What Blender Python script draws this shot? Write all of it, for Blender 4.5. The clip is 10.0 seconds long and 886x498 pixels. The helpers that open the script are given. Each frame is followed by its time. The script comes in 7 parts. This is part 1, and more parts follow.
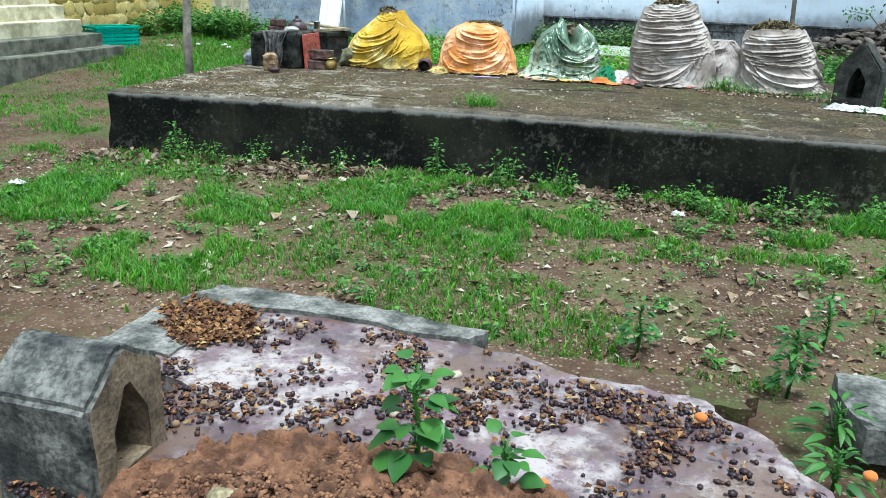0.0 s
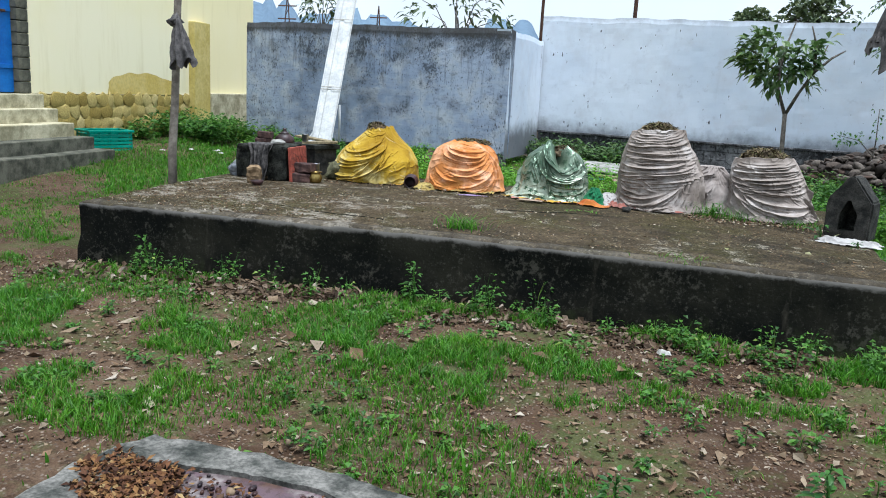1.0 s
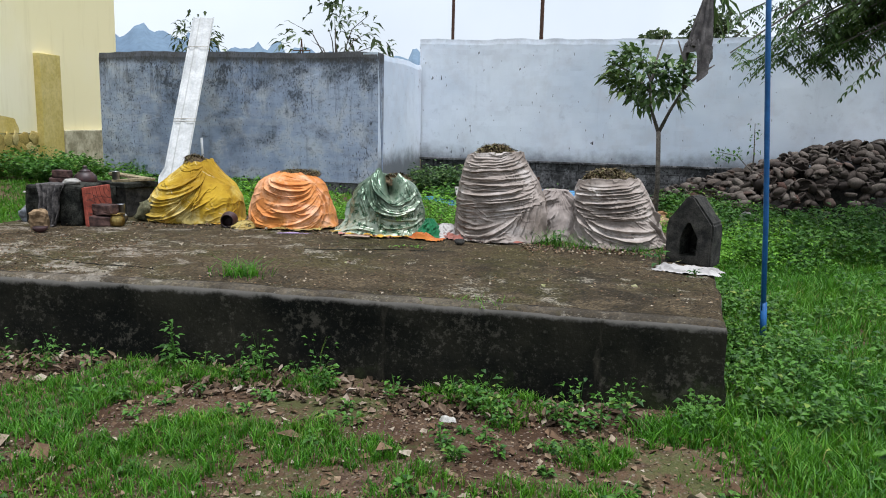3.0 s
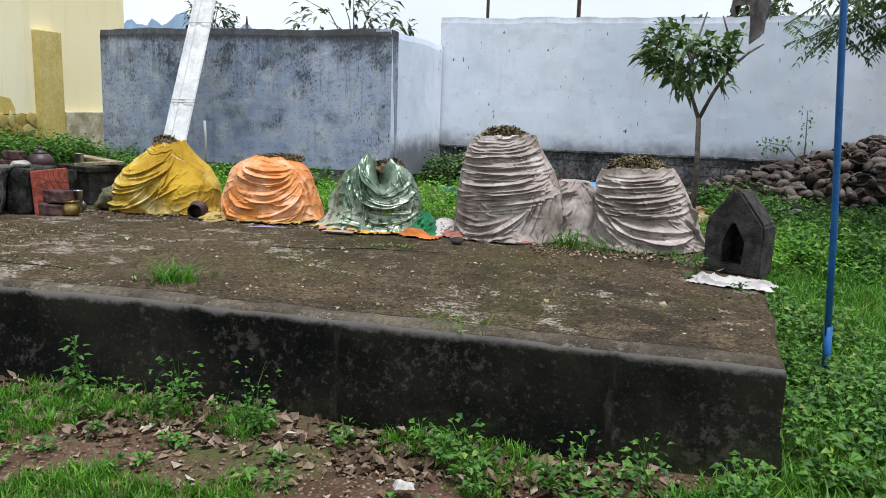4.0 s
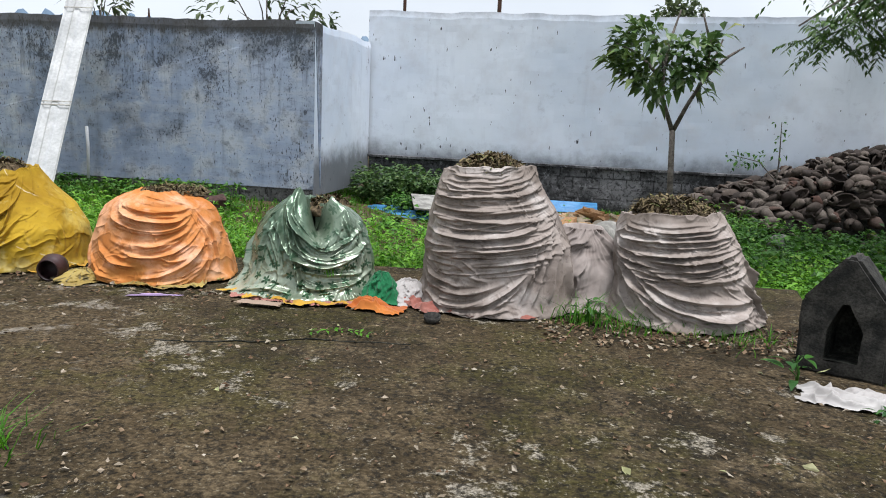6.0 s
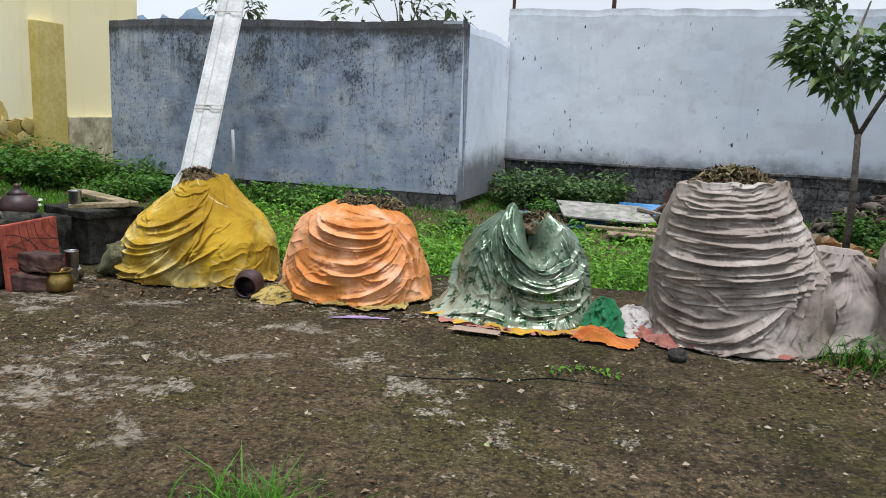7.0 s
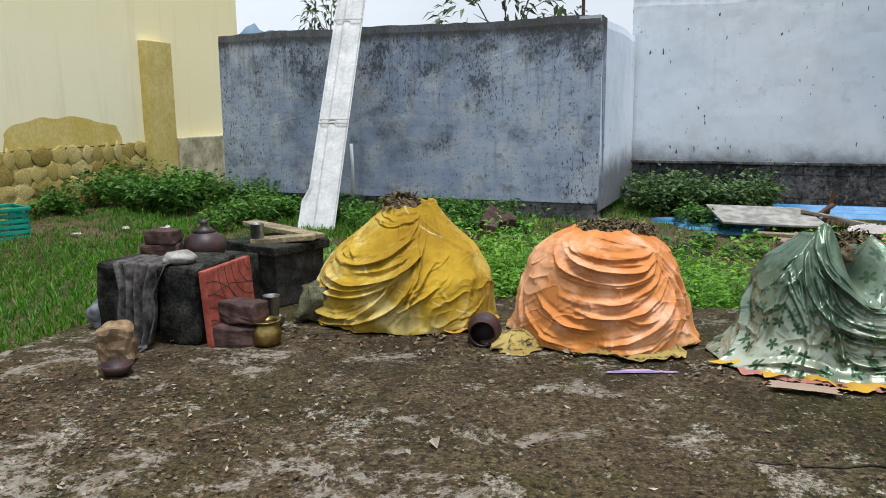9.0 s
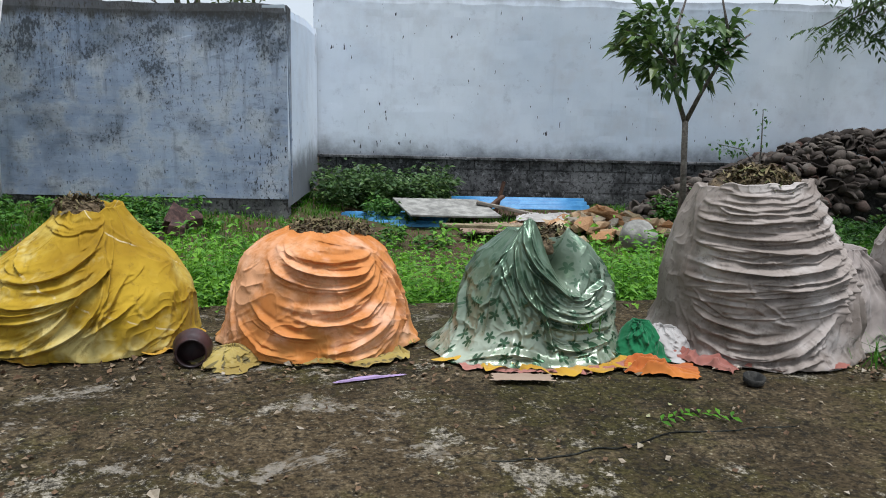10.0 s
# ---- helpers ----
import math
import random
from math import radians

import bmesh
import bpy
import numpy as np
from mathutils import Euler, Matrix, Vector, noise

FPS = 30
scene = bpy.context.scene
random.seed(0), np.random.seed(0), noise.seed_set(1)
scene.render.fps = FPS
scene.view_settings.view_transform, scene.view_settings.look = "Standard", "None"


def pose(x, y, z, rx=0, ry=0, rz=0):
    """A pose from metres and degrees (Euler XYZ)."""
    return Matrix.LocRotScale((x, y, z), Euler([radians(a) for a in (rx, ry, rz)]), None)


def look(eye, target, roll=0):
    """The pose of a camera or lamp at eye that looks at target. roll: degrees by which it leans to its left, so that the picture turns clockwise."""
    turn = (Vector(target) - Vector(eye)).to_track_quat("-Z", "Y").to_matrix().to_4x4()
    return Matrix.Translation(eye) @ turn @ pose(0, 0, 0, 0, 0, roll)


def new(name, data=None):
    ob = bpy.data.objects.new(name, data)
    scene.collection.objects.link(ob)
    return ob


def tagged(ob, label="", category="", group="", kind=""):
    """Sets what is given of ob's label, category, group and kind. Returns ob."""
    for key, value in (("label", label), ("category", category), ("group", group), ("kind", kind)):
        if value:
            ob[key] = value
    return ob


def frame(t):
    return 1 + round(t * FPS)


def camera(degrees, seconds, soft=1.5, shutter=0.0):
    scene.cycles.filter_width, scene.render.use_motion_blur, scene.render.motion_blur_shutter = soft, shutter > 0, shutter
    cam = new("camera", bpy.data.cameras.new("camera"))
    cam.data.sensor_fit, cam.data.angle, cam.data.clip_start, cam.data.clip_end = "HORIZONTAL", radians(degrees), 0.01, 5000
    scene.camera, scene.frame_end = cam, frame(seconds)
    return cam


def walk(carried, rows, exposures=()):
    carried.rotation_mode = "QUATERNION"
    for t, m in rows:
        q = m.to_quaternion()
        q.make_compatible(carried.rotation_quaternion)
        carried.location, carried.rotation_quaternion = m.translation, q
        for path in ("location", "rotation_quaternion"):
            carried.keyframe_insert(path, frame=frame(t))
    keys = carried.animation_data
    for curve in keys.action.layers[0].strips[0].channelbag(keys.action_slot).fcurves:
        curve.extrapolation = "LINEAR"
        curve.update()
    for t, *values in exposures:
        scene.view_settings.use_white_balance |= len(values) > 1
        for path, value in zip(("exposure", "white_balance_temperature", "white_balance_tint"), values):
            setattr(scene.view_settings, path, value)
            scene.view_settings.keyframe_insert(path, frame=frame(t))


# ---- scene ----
cam = camera(59.6, 10.0, 1.0)
PATH = [
    (0, (0.325, 0.208, 1.18), (-0.08, 2.055, 0.528), 1.6),
    (0.5, (0.345, 0.324, 1.225), (-0.107, 2.207, 0.725), 1.8),
    (1, (0.385, 0.491, 1.278), (-0.038, 2.404, 0.876), 3.2),
    (1.5, (0.537, 0.598, 1.289), (0.247, 2.542, 0.921), 1.6),
    (2, (0.837, 0.753, 1.29), (0.617, 2.712, 0.953), 1.9),
    (2.5, (0.973, 0.964, 1.257), (0.755, 2.924, 0.924), 2.1),
    (2.7, (1.011, 1.109, 1.269), (0.778, 3.069, 0.949), 1.9),
    (3.8, (1.207, 2.013, 1.218), (0.865, 3.953, 0.871), 1.4),
    (4, (1.205, 2.21, 1.194), (0.854, 4.147, 0.844), 1.9),
    (4.5, (1.183, 2.649, 1.234), (0.897, 4.597, 0.885), 2.5),
    (5, (1.137, 3.05, 1.254), (0.93, 5.01, 0.913), 2.0),
    (5.2, (1.071, 3.16, 1.26), (0.892, 5.122, 0.918), 2.0),
    (6.3, (0.544, 3.704, 1.286), (0.418, 5.67, 0.94), 2.6),
    (6.5, (0.425, 3.765, 1.284), (0.236, 5.725, 0.933), 2.9),
    (7, (0.122, 3.859, 1.297), (-0.249, 5.791, 0.94), 2.3),
    (7.5, (-0.119, 3.967, 1.281), (-0.629, 5.868, 0.923), 1.2),
    (8, (-0.382, 4.093, 1.3), (-0.955, 5.975, 0.942), 0.1),
    (8.5, (-0.619, 4.168, 1.311), (-1.217, 6.044, 0.959), -0.5),
    (9, (-0.778, 4.261, 1.304), (-1.302, 6.159, 0.953), -0.5),
    (9.5, (-0.856, 4.394, 1.302), (-0.966, 6.357, 0.938), -0.6),
    (10, (-0.926, 4.444, 1.308), (-0.638, 6.39, 0.944), 1.3),
]
EXPOSURES = [(0, 1.20, 5450, 1), (0.5, 0.95, 5450, 3), (1, 0.66, 5650, 9), (1.5, 0.53, 5850, 12), (2.5, 0.43, 5950, 12), (4.0, 0.58, 6000, 14), (5.0, 0.58, 6100, 14), (6.5, 0.40, 6100, 13), (8.0, 0.36, 6100, 13), (9.2, 0.36, 6050, 12), (10.0, 0.26, 5900, 11)]
walk(cam, [(t, look(eye, target, roll)) for t, eye, target, roll in PATH], EXPOSURES)

# ---------------------------------------------------------------- light
world = bpy.data.worlds.new("sky")
scene.world = world
world.use_nodes = True
wn, wl = world.node_tree.nodes, world.node_tree.links
wn.clear()
w_out = wn.new("ShaderNodeOutputWorld")
w_bg = wn.new("ShaderNodeBackground")
w_sky = wn.new("ShaderNodeTexSky")
w_sky.sky_type, w_sky.sun_disc = "NISHITA", False
w_sky.sun_elevation, w_sky.sun_rotation = radians(75), radians(160)
w_sky.dust_density = 3.0
w_cloud = wn.new("ShaderNodeTexNoise")
w_cloud.inputs["Scale"].default_value = 2.2
w_cloud.inputs["Detail"].default_value = 6
w_ramp = wn.new("ShaderNodeValToRGB")
w_ramp.color_ramp.elements[0].position, w_ramp.color_ramp.elements[0].color = 0.30, (0.72, 0.72, 0.72, 1)
w_ramp.color_ramp.elements[1].position, w_ramp.color_ramp.elements[1].color = 0.62, (1, 1, 1, 1)
w_mix = wn.new("ShaderNodeMix")
w_mix.data_type = "RGBA"
w_mix.inputs[7].default_value = (11.4, 12.0, 12.1, 1)
wl.new(w_cloud.outputs["Fac"], w_ramp.inputs["Fac"])
wl.new(w_ramp.outputs["Color"], w_mix.inputs[0])
wl.new(w_sky.outputs["Color"], w_mix.inputs[6])
wl.new(w_mix.outputs[2], w_bg.inputs["Color"])
w_bg.inputs["Strength"].default_value = 0.063
wl.new(w_bg.outputs["Background"], w_out.inputs["Surface"])

sun = new("sun", bpy.data.lights.new("sun", "SUN"))
sun.data.energy, sun.data.angle, sun.data.color = 3.6, radians(22), (1.0, 0.97, 0.92)
sun.matrix_world = look((1.9, -1.9, 12), (0.0, 0.0, 0))

# ---------------------------------------------------------------- mesh helpers
rng = np.random.default_rng(7)


def smoothstep(a, b, x):
    t = np.clip((x - a) / (b - a), 0, 1)
    return t * t * (3 - 2 * t)


def vnoise(x, y, seed=0):
    """Smooth value noise in the plane, -1 to 1."""
    x, y = np.asarray(x, float), np.asarray(y, float)
    xi, yi = np.floor(x).astype(np.int64), np.floor(y).astype(np.int64)
    fx, fy = x - xi, y - yi
    fx, fy = fx * fx * (3 - 2 * fx), fy * fy * (3 - 2 * fy)

    def corner(i, j):
        n = (i * 374761393 + j * 668265263 + seed * 974634) & 0x7FFFFFFF
        n = ((n ^ (n >> 13)) * 1274126177) & 0x7FFFFFFF
        return ((n ^ (n >> 16)) & 0xFFFF) / 32767.5 - 1

    return (corner(xi, yi) * (1 - fx) + corner(xi + 1, yi) * fx) * (1 - fy) + (corner(xi, yi + 1) * (1 - fx) + corner(xi + 1, yi + 1) * fx) * fy


def fbm(x, y, seed=0, octaves=4):
    total, amp = 0, 0.5
    for i in range(octaves):
        total = total + amp * vnoise(np.asarray(x) * 2 ** i, np.asarray(y) * 2 ** i, seed + i * 17)
        amp /= 2
    return total


def fast_mesh(name, verts, faces, smooth=False, uv=None):
    """A mesh from arrays; all faces have the same number of corners."""
    verts, faces = np.asarray(verts, np.float32), np.asarray(faces, np.int32)
    me = bpy.data.meshes.new(name)
    k = faces.shape[1]
    me.vertices.add(len(verts))
    me.vertices.foreach_set("co", verts.ravel())
    me.loops.add(faces.size)
    me.loops.foreach_set("vertex_index", faces.ravel())
    me.polygons.add(len(faces))
    me.polygons.foreach_set("loop_start", np.arange(0, faces.size, k, dtype=np.int32))
    me.polygons.foreach_set("use_smooth", np.full(len(faces), smooth))
    if uv is not None:
        layer = me.uv_layers.new(name="UVMap")
        layer.data.foreach_set("uv", np.asarray(uv, np.float32)[faces.ravel()].ravel())
    me.update()
    me.validate()
    return me


def put(name, me, mats, parent=None, label="", m=None):
    ob = new(name, me)
    if me is not None and not me.materials:
        for mat in mats if isinstance(mats, (list, tuple)) else [mats]:
            me.materials.append(mat)
    if parent is not None:
        ob.parent = parent
    if m is not None:
        ob.matrix_basis = m
    if label:
        ob["label"] = label
    return ob


def bm_mesh(name, bm, smooth=False):
    me = bpy.data.meshes.new(name)
    bm.normal_update()
    bm.to_mesh(me)
    bm.free()
    if smooth:
        me.polygons.foreach_set("use_smooth", np.full(len(me.polygons), True))
    return me


def part(name, bm, mat, parent, label="", smooth=False, m=None):
    return put(name, bm_mesh(name, bm, smooth), mat, parent, label, m)


def thing(name, x, y, z, rz=0, label="", category="", group="", kind=""):
    ob = new(name)
    ob.matrix_basis = pose(x, y, z, 0, 0, rz)
    ob.empty_display_size = 0.1
    return tagged(ob, label, category, group, kind)


def box(sx, sy, sz, bevel=0.0, wobble=0.0, cuts=0, seed=0, centre=False):
    """A worn block standing on z = 0."""
    bm = bmesh.new()
    bmesh.ops.create_cube(bm, size=1)
    bmesh.ops.scale(bm, vec=(sx, sy, sz), verts=bm.verts)
    if not centre:
        bmesh.ops.translate(bm, vec=(0, 0, sz / 2), verts=bm.verts)
    if bevel:
        bmesh.ops.bevel(bm, geom=list(bm.edges), offset=bevel, segments=2, affect="EDGES", profile=0.6)
    if cuts:
        bmesh.ops.subdivide_edges(bm, edges=[e for e in bm.edges if e.calc_length() > min(sx, sy, sz) * 0.4], cuts=cuts, use_grid_fill=True)
    if wobble:
        for v in bm.verts:
            v.co += noise.noise_vector(v.co * (1.2 / max(sx, sy, sz) * 3) + Vector((seed, seed * 2.3, 0))) * wobble
    return bm


def lathe(profile, n=24):
    """A turned body from pairs of radius and height."""
    bm = bmesh.new()
    rings = []
    for r, z in profile:
        rings.append([bm.verts.new((r * math.cos(2 * math.pi * i / n), r * math.sin(2 * math.pi * i / n), z)) for i in range(n)])
    for a, b in zip(rings, rings[1:]):
        for i in range(n):
            bm.faces.new((a[i], a[(i + 1) % n], b[(i + 1) % n], b[i]))
    bm.faces.new(rings[0][::-1])
    return bm


def rod(points, radii, n=8):
    """A tapered round rod along points."""
    bm = bmesh.new()
    pts = [Vector(p) for p in points]
    rings = []
    for i, p in enumerate(pts):
        d = (pts[min(i + 1, len(pts) - 1)] - pts[max(i - 1, 0)]).normalized()
        u = d.cross(Vector((0.3, 1, 0.1))).normalized()
        w = d.cross(u)
        r = radii[i] if isinstance(radii, (list, tuple)) else radii
        rings.append([bm.verts.new(p + (u * math.cos(2 * math.pi * k / n) + w * math.sin(2 * math.pi * k / n)) * r) for k in range(n)])
    for a, b in zip(rings, rings[1:]):
        for k in range(n):
            bm.faces.new((a[k], a[(k + 1) % n], b[(k + 1) % n], b[k]))
    bm.faces.new(rings[0][::-1])
    bm.faces.new(rings[-1])
    return bm


def rock(sx, sy, sz, seed=0, rough=0.25, level=2):
    bm = bmesh.new()
    bmesh.ops.create_icosphere(bm, subdivisions=level, radius=0.5)
    for v in bm.verts:
        c = v.co.copy()
        v.co *= 1 + rough * noise.noise(c * 2.3 + Vector((seed * 3.1, seed, 0))) + rough * 0.5 * noise.noise(c * 6 + Vector((seed, 0, 5)))
        v.co = Vector((v.co.x * sx, v.co.y * sy, v.co.z * sz))
    return bm


# ---------------------------------------------------------------- materials
class Mat:
    """Short hand for building node materials."""

    def __init__(self, name, rough=0.8, metal=0.0, spec=0.3):
        self.m = bpy.data.materials.new(name)
        self.m.use_nodes = True
        self.n, self.l = self.m.node_tree.nodes, self.m.node_tree.links
        self.b = self.n["Principled BSDF"]
        self.b.inputs["Roughness"].default_value = rough
        self.b.inputs["Metallic"].default_value = metal
        self.b.inputs["Specular IOR Level"].default_value = spec
        self.co = self.n.new("ShaderNodeTexCoord")
        self.bumps = None

    def coords(self, kind="Object", scale=(1, 1, 1), rot=(0, 0, 0)):
        mp = self.n.new("ShaderNodeMapping")
        mp.inputs["Scale"].default_value = scale
        mp.inputs["Rotation"].default_value = rot
        self.l.new(self.co.outputs[kind], mp.inputs["Vector"])
        return mp.outputs["Vector"]

    def noise(self, scale, detail=5, rough=0.6, vec=None, dist=0.0):
        t = self.n.new("ShaderNodeTexNoise")
        t.inputs["Scale"].default_value = scale
        t.inputs["Detail"].default_value = detail
        t.inputs["Roughness"].default_value = rough
        t.inputs["Distortion"].default_value = dist
        self.l.new(vec if vec is not None else self.coords(), t.inputs["Vector"])
        return t.outputs["Fac"]

    def voronoi(self, scale, vec=None, feature="F1", out="Distance"):
        t = self.n.new("ShaderNodeTexVoronoi")
        t.feature = feature
        t.inputs["Scale"].default_value = scale
        self.l.new(vec if vec is not None else self.coords(), t.inputs["Vector"])
        return t.outputs[out]

    def ramp(self, fac, stops):
        r = self.n.new("ShaderNodeValToRGB")
        e = r.color_ramp.elements
        while len(e) < len(stops):
            e.new(0.5)
        for el, (p, c) in zip(e, stops):
            el.position = p
            el.color = (*c, 1) if len(c) == 3 else c
        self.l.new(fac, r.inputs["Fac"])
        return r.outputs["Color"]

    def step(self, fac, a, b):
        r = self.n.new("ShaderNodeMapRange")
        r.interpolation_type = "SMOOTHSTEP"
        r.inputs["From Min"].default_value, r.inputs["From Max"].default_value = a, b
        self.l.new(fac, r.inputs["Value"])
        return r.outputs["Result"]

    def mix(self, fac, a, b, mode="MIX"):
        x = self.n.new("ShaderNodeMix")
        x.data_type, x.blend_type = "RGBA", mode
        for sock, v in ((x.inputs[0], fac), (x.inputs[6], a), (x.inputs[7], b)):
            if isinstance(v, (int, float)):
                sock.default_value = v
            elif isinstance(v, tuple):
                sock.default_value = (*v, 1) if len(v) == 3 else v
            else:
                self.l.new(v, sock)
        return x.outputs[2]

    def math(self, op, a, b=0.0, c=None):
        x = self.n.new("ShaderNodeMath")
        x.operation = op
        for i, v in enumerate((a, b) if c is None else (a, b, c)):
            if isinstance(v, (int, float)):
                x.inputs[i].default_value = v
            else:
                self.l.new(v, x.inputs[i])
        return x.outputs[0]

    def axis(self, k, kind="Object"):
        s = self.n.new("ShaderNodeSeparateXYZ")
        self.l.new(self.co.outputs[kind], s.inputs[0])
        return s.outputs[k]

    def random(self, island=False):
        if island:
            return self.n.new("ShaderNodeNewGeometry").outputs["Random Per Island"]
        return self.n.new("ShaderNodeObjectInfo").outputs["Random"]

    def bump(self, height, strength=0.4, dist=0.01):
        b = self.n.new("ShaderNodeBump")
        b.inputs["Strength"].default_value, b.inputs["Distance"].default_value = strength, dist
        self.l.new(height, b.inputs["Height"])
        if self.bumps is not None:
            self.l.new(self.bumps, b.inputs["Normal"])
        self.bumps = b.outputs["Normal"]
        self.l.new(self.bumps, self.b.inputs["Normal"])

    def colour(self, c):
        if isinstance(c, tuple):
            self.b.inputs["Base Color"].default_value = (*c, 1)
        else:
            self.l.new(c, self.b.inputs["Base Color"])
        return self

    def rough(self, r):
        self.l.new(r, self.b.inputs["Roughness"])

    def translucent(self, colour, amount):
        t = self.n.new("ShaderNodeBsdfTranslucent")
        if isinstance(colour, tuple):
            t.inputs["Color"].default_value = (*colour, 1)
        else:
            self.l.new(colour, t.inputs["Color"])
        x = self.n.new("ShaderNodeMixShader")
        x.inputs[0].default_value = amount
        self.l.new(self.b.outputs[0], x.inputs[1])
        self.l.new(t.outputs[0], x.inputs[2])
        self.l.new(x.outputs[0], self.n["Material Output"].inputs["Surface"])


def simple(name, a, b, scale=12, rough=0.8, metal=0.0, bump=0.3, dist=0.004, spec=0.3, grain=0.86):
    """Two tones in blotches with a fine grain."""
    s = Mat(name, rough, metal, spec)
    f = s.noise(scale, 6, 0.65)
    g = s.noise(scale * 9, 3, 0.6)
    c = s.mix(s.step(f, 0.35, 0.68), a, b)
    c = s.mix(s.step(g, 0.34, 0.62), s.mix(1.0, c, (grain, grain, grain), "MULTIPLY"), c)
    s.colour(c)
    s.bump(s.math("ADD", f, s.math("MULTIPLY", g, 0.4)), bump, dist)
    return s.m


def leaf_mat(name, dark, light, dry=None, amount=0.3, rough=0.55, island=True):
    s = Mat(name, rough, 0, 0.35)
    r = s.random(island)
    stops = [(0.0, dark), (0.75, light)]
    if dry:
        stops += [(0.94, light), (1.0, dry)]
    c = s.ramp(r, stops)
    n = s.noise(9, 3)
    c = s.mix(s.step(n, 0.3, 0.7), c, s.mix(1.0, c, (0.62, 0.68, 0.55), "MULTIPLY"))
    n = s.noise(1.1, 4, 0.6)
    c = s.mix(s.step(n, 0.42, 0.66), c, s.mix(1.0, c, (1.2, 1.05, 0.9), "MULTIPLY"))
    s.colour(c)
    s.translucent(c, amount)
    return s.m


def wall_paint():
    s = Mat("weathered_blue_limewash", 0.9, 0, 0.15)
    big = s.noise(0.7, 5, 0.6)
    mid = s.noise(3.5, 6, 0.65)
    base = s.mix(s.step(big, 0.35, 0.65), (0.225, 0.285, 0.405), (0.36, 0.42, 0.54))
    base = s.mix(s.math("MULTIPLY", s.step(mid, 0.45, 0.66), 0.8), base, (0.47, 0.50, 0.55))
    runs = s.noise(2.2, 6, 0.7, s.coords(scale=(3.2, 3.2, 0.32)))
    base = s.mix(s.math("MULTIPLY", s.step(runs, 0.50, 0.72), 0.55), base, (0.14, 0.17, 0.21))
    courses = s.noise(1.6, 4, 0.6, s.coords(scale=(0.5, 0.5, 5)))
    base = s.mix(s.math("MULTIPLY", s.step(courses, 0.5, 0.7), 0.35), base, (0.42, 0.43, 0.45))
    pocks = s.noise(30, 3, 0.6, s.coords(scale=(1.9, 1.9, 0.75)))
    patch = s.noise(1.1, 4, 0.6, s.coords(scale=(1, 1, 0.7)))
    z = s.axis(2)
    top = s.step(z, 0.8, 1.95)
    chance = s.math("ADD", s.math("MULTIPLY", s.step(patch, 0.35, 0.7), 0.09), s.math("MULTIPLY", top, 0.05))
    hole = s.step(s.math("ADD", pocks, chance), 0.672, 0.70)
    base = s.mix(s.math("MULTIPLY", hole, 0.9), base, (0.028, 0.03, 0.033))
    brush = s.noise(9, 7, 0.75, s.coords(scale=(0.6, 0.6, 2.2)))
    base = s.mix(s.math("MULTIPLY", s.step(brush, 0.54, 0.68), 0.3), base, (0.46, 0.53, 0.58))
    base = s.mix(s.math("MULTIPLY", s.step(brush, 0.46, 0.34), 0.55), base, (0.13, 0.165, 0.23))
    drips = s.step(s.math("ADD", s.noise(3.2, 6, 0.75, s.coords(scale=(5, 5, 0.5))), s.math("MULTIPLY", top, 0.12)), 0.60, 0.72)
    base = s.mix(s.math("MULTIPLY", drips, 0.4), base, (0.055, 0.06, 0.068))
    high = s.step(z, 1.15, 2.1)
    clump = s.math("ADD", s.math("MULTIPLY", s.noise(34, 5, 0.75, s.coords(scale=(1.2, 1.2, 0.8))), 0.55), s.math("MULTIPLY", s.noise(2.6, 5, 0.65), 0.45))
    mould = s.step(s.math("ADD", clump, s.math("MULTIPLY", high, 0.065)), 0.575, 0.625)
    base = s.mix(s.math("MULTIPLY", mould, 0.82), base, (0.022, 0.024, 0.028))
    damp = s.step(s.math("ADD", s.noise(1.3, 5, 0.7), s.math("MULTIPLY", high, 0.10)), 0.50, 0.70)
    base = s.mix(s.math("MULTIPLY", damp, 0.6), base, (0.085, 0.10, 0.125))
    grime = s.step(s.noise(7, 7, 0.75), 0.52, 0.68)
    base = s.mix(s.math("MULTIPLY", grime, 0.6), base, (0.09, 0.11, 0.135))
    edge = s.step(s.math("ADD", z, s.math("MULTIPLY", s.noise(7, 6, 0.75), 0.22)), 2.11, 2.22)
    base = s.mix(s.math("MULTIPLY", edge, 0.85), base, (0.05, 0.048, 0.045))
    foot = s.step(s.math("ADD", z, s.math("MULTIPLY", s.noise(4, 5), 0.5)), 0.62, 0.25)
    base = s.mix(s.math("MULTIPLY", foot, 0.6), base, (0.10, 0.12, 0.08))
    s.colour(base)
    s.bump(mid, 0.25, 0.01)
    s.bump(hole, -0.6, 0.01)
    s.bump(courses, 0.25, 0.012)
    return s.m


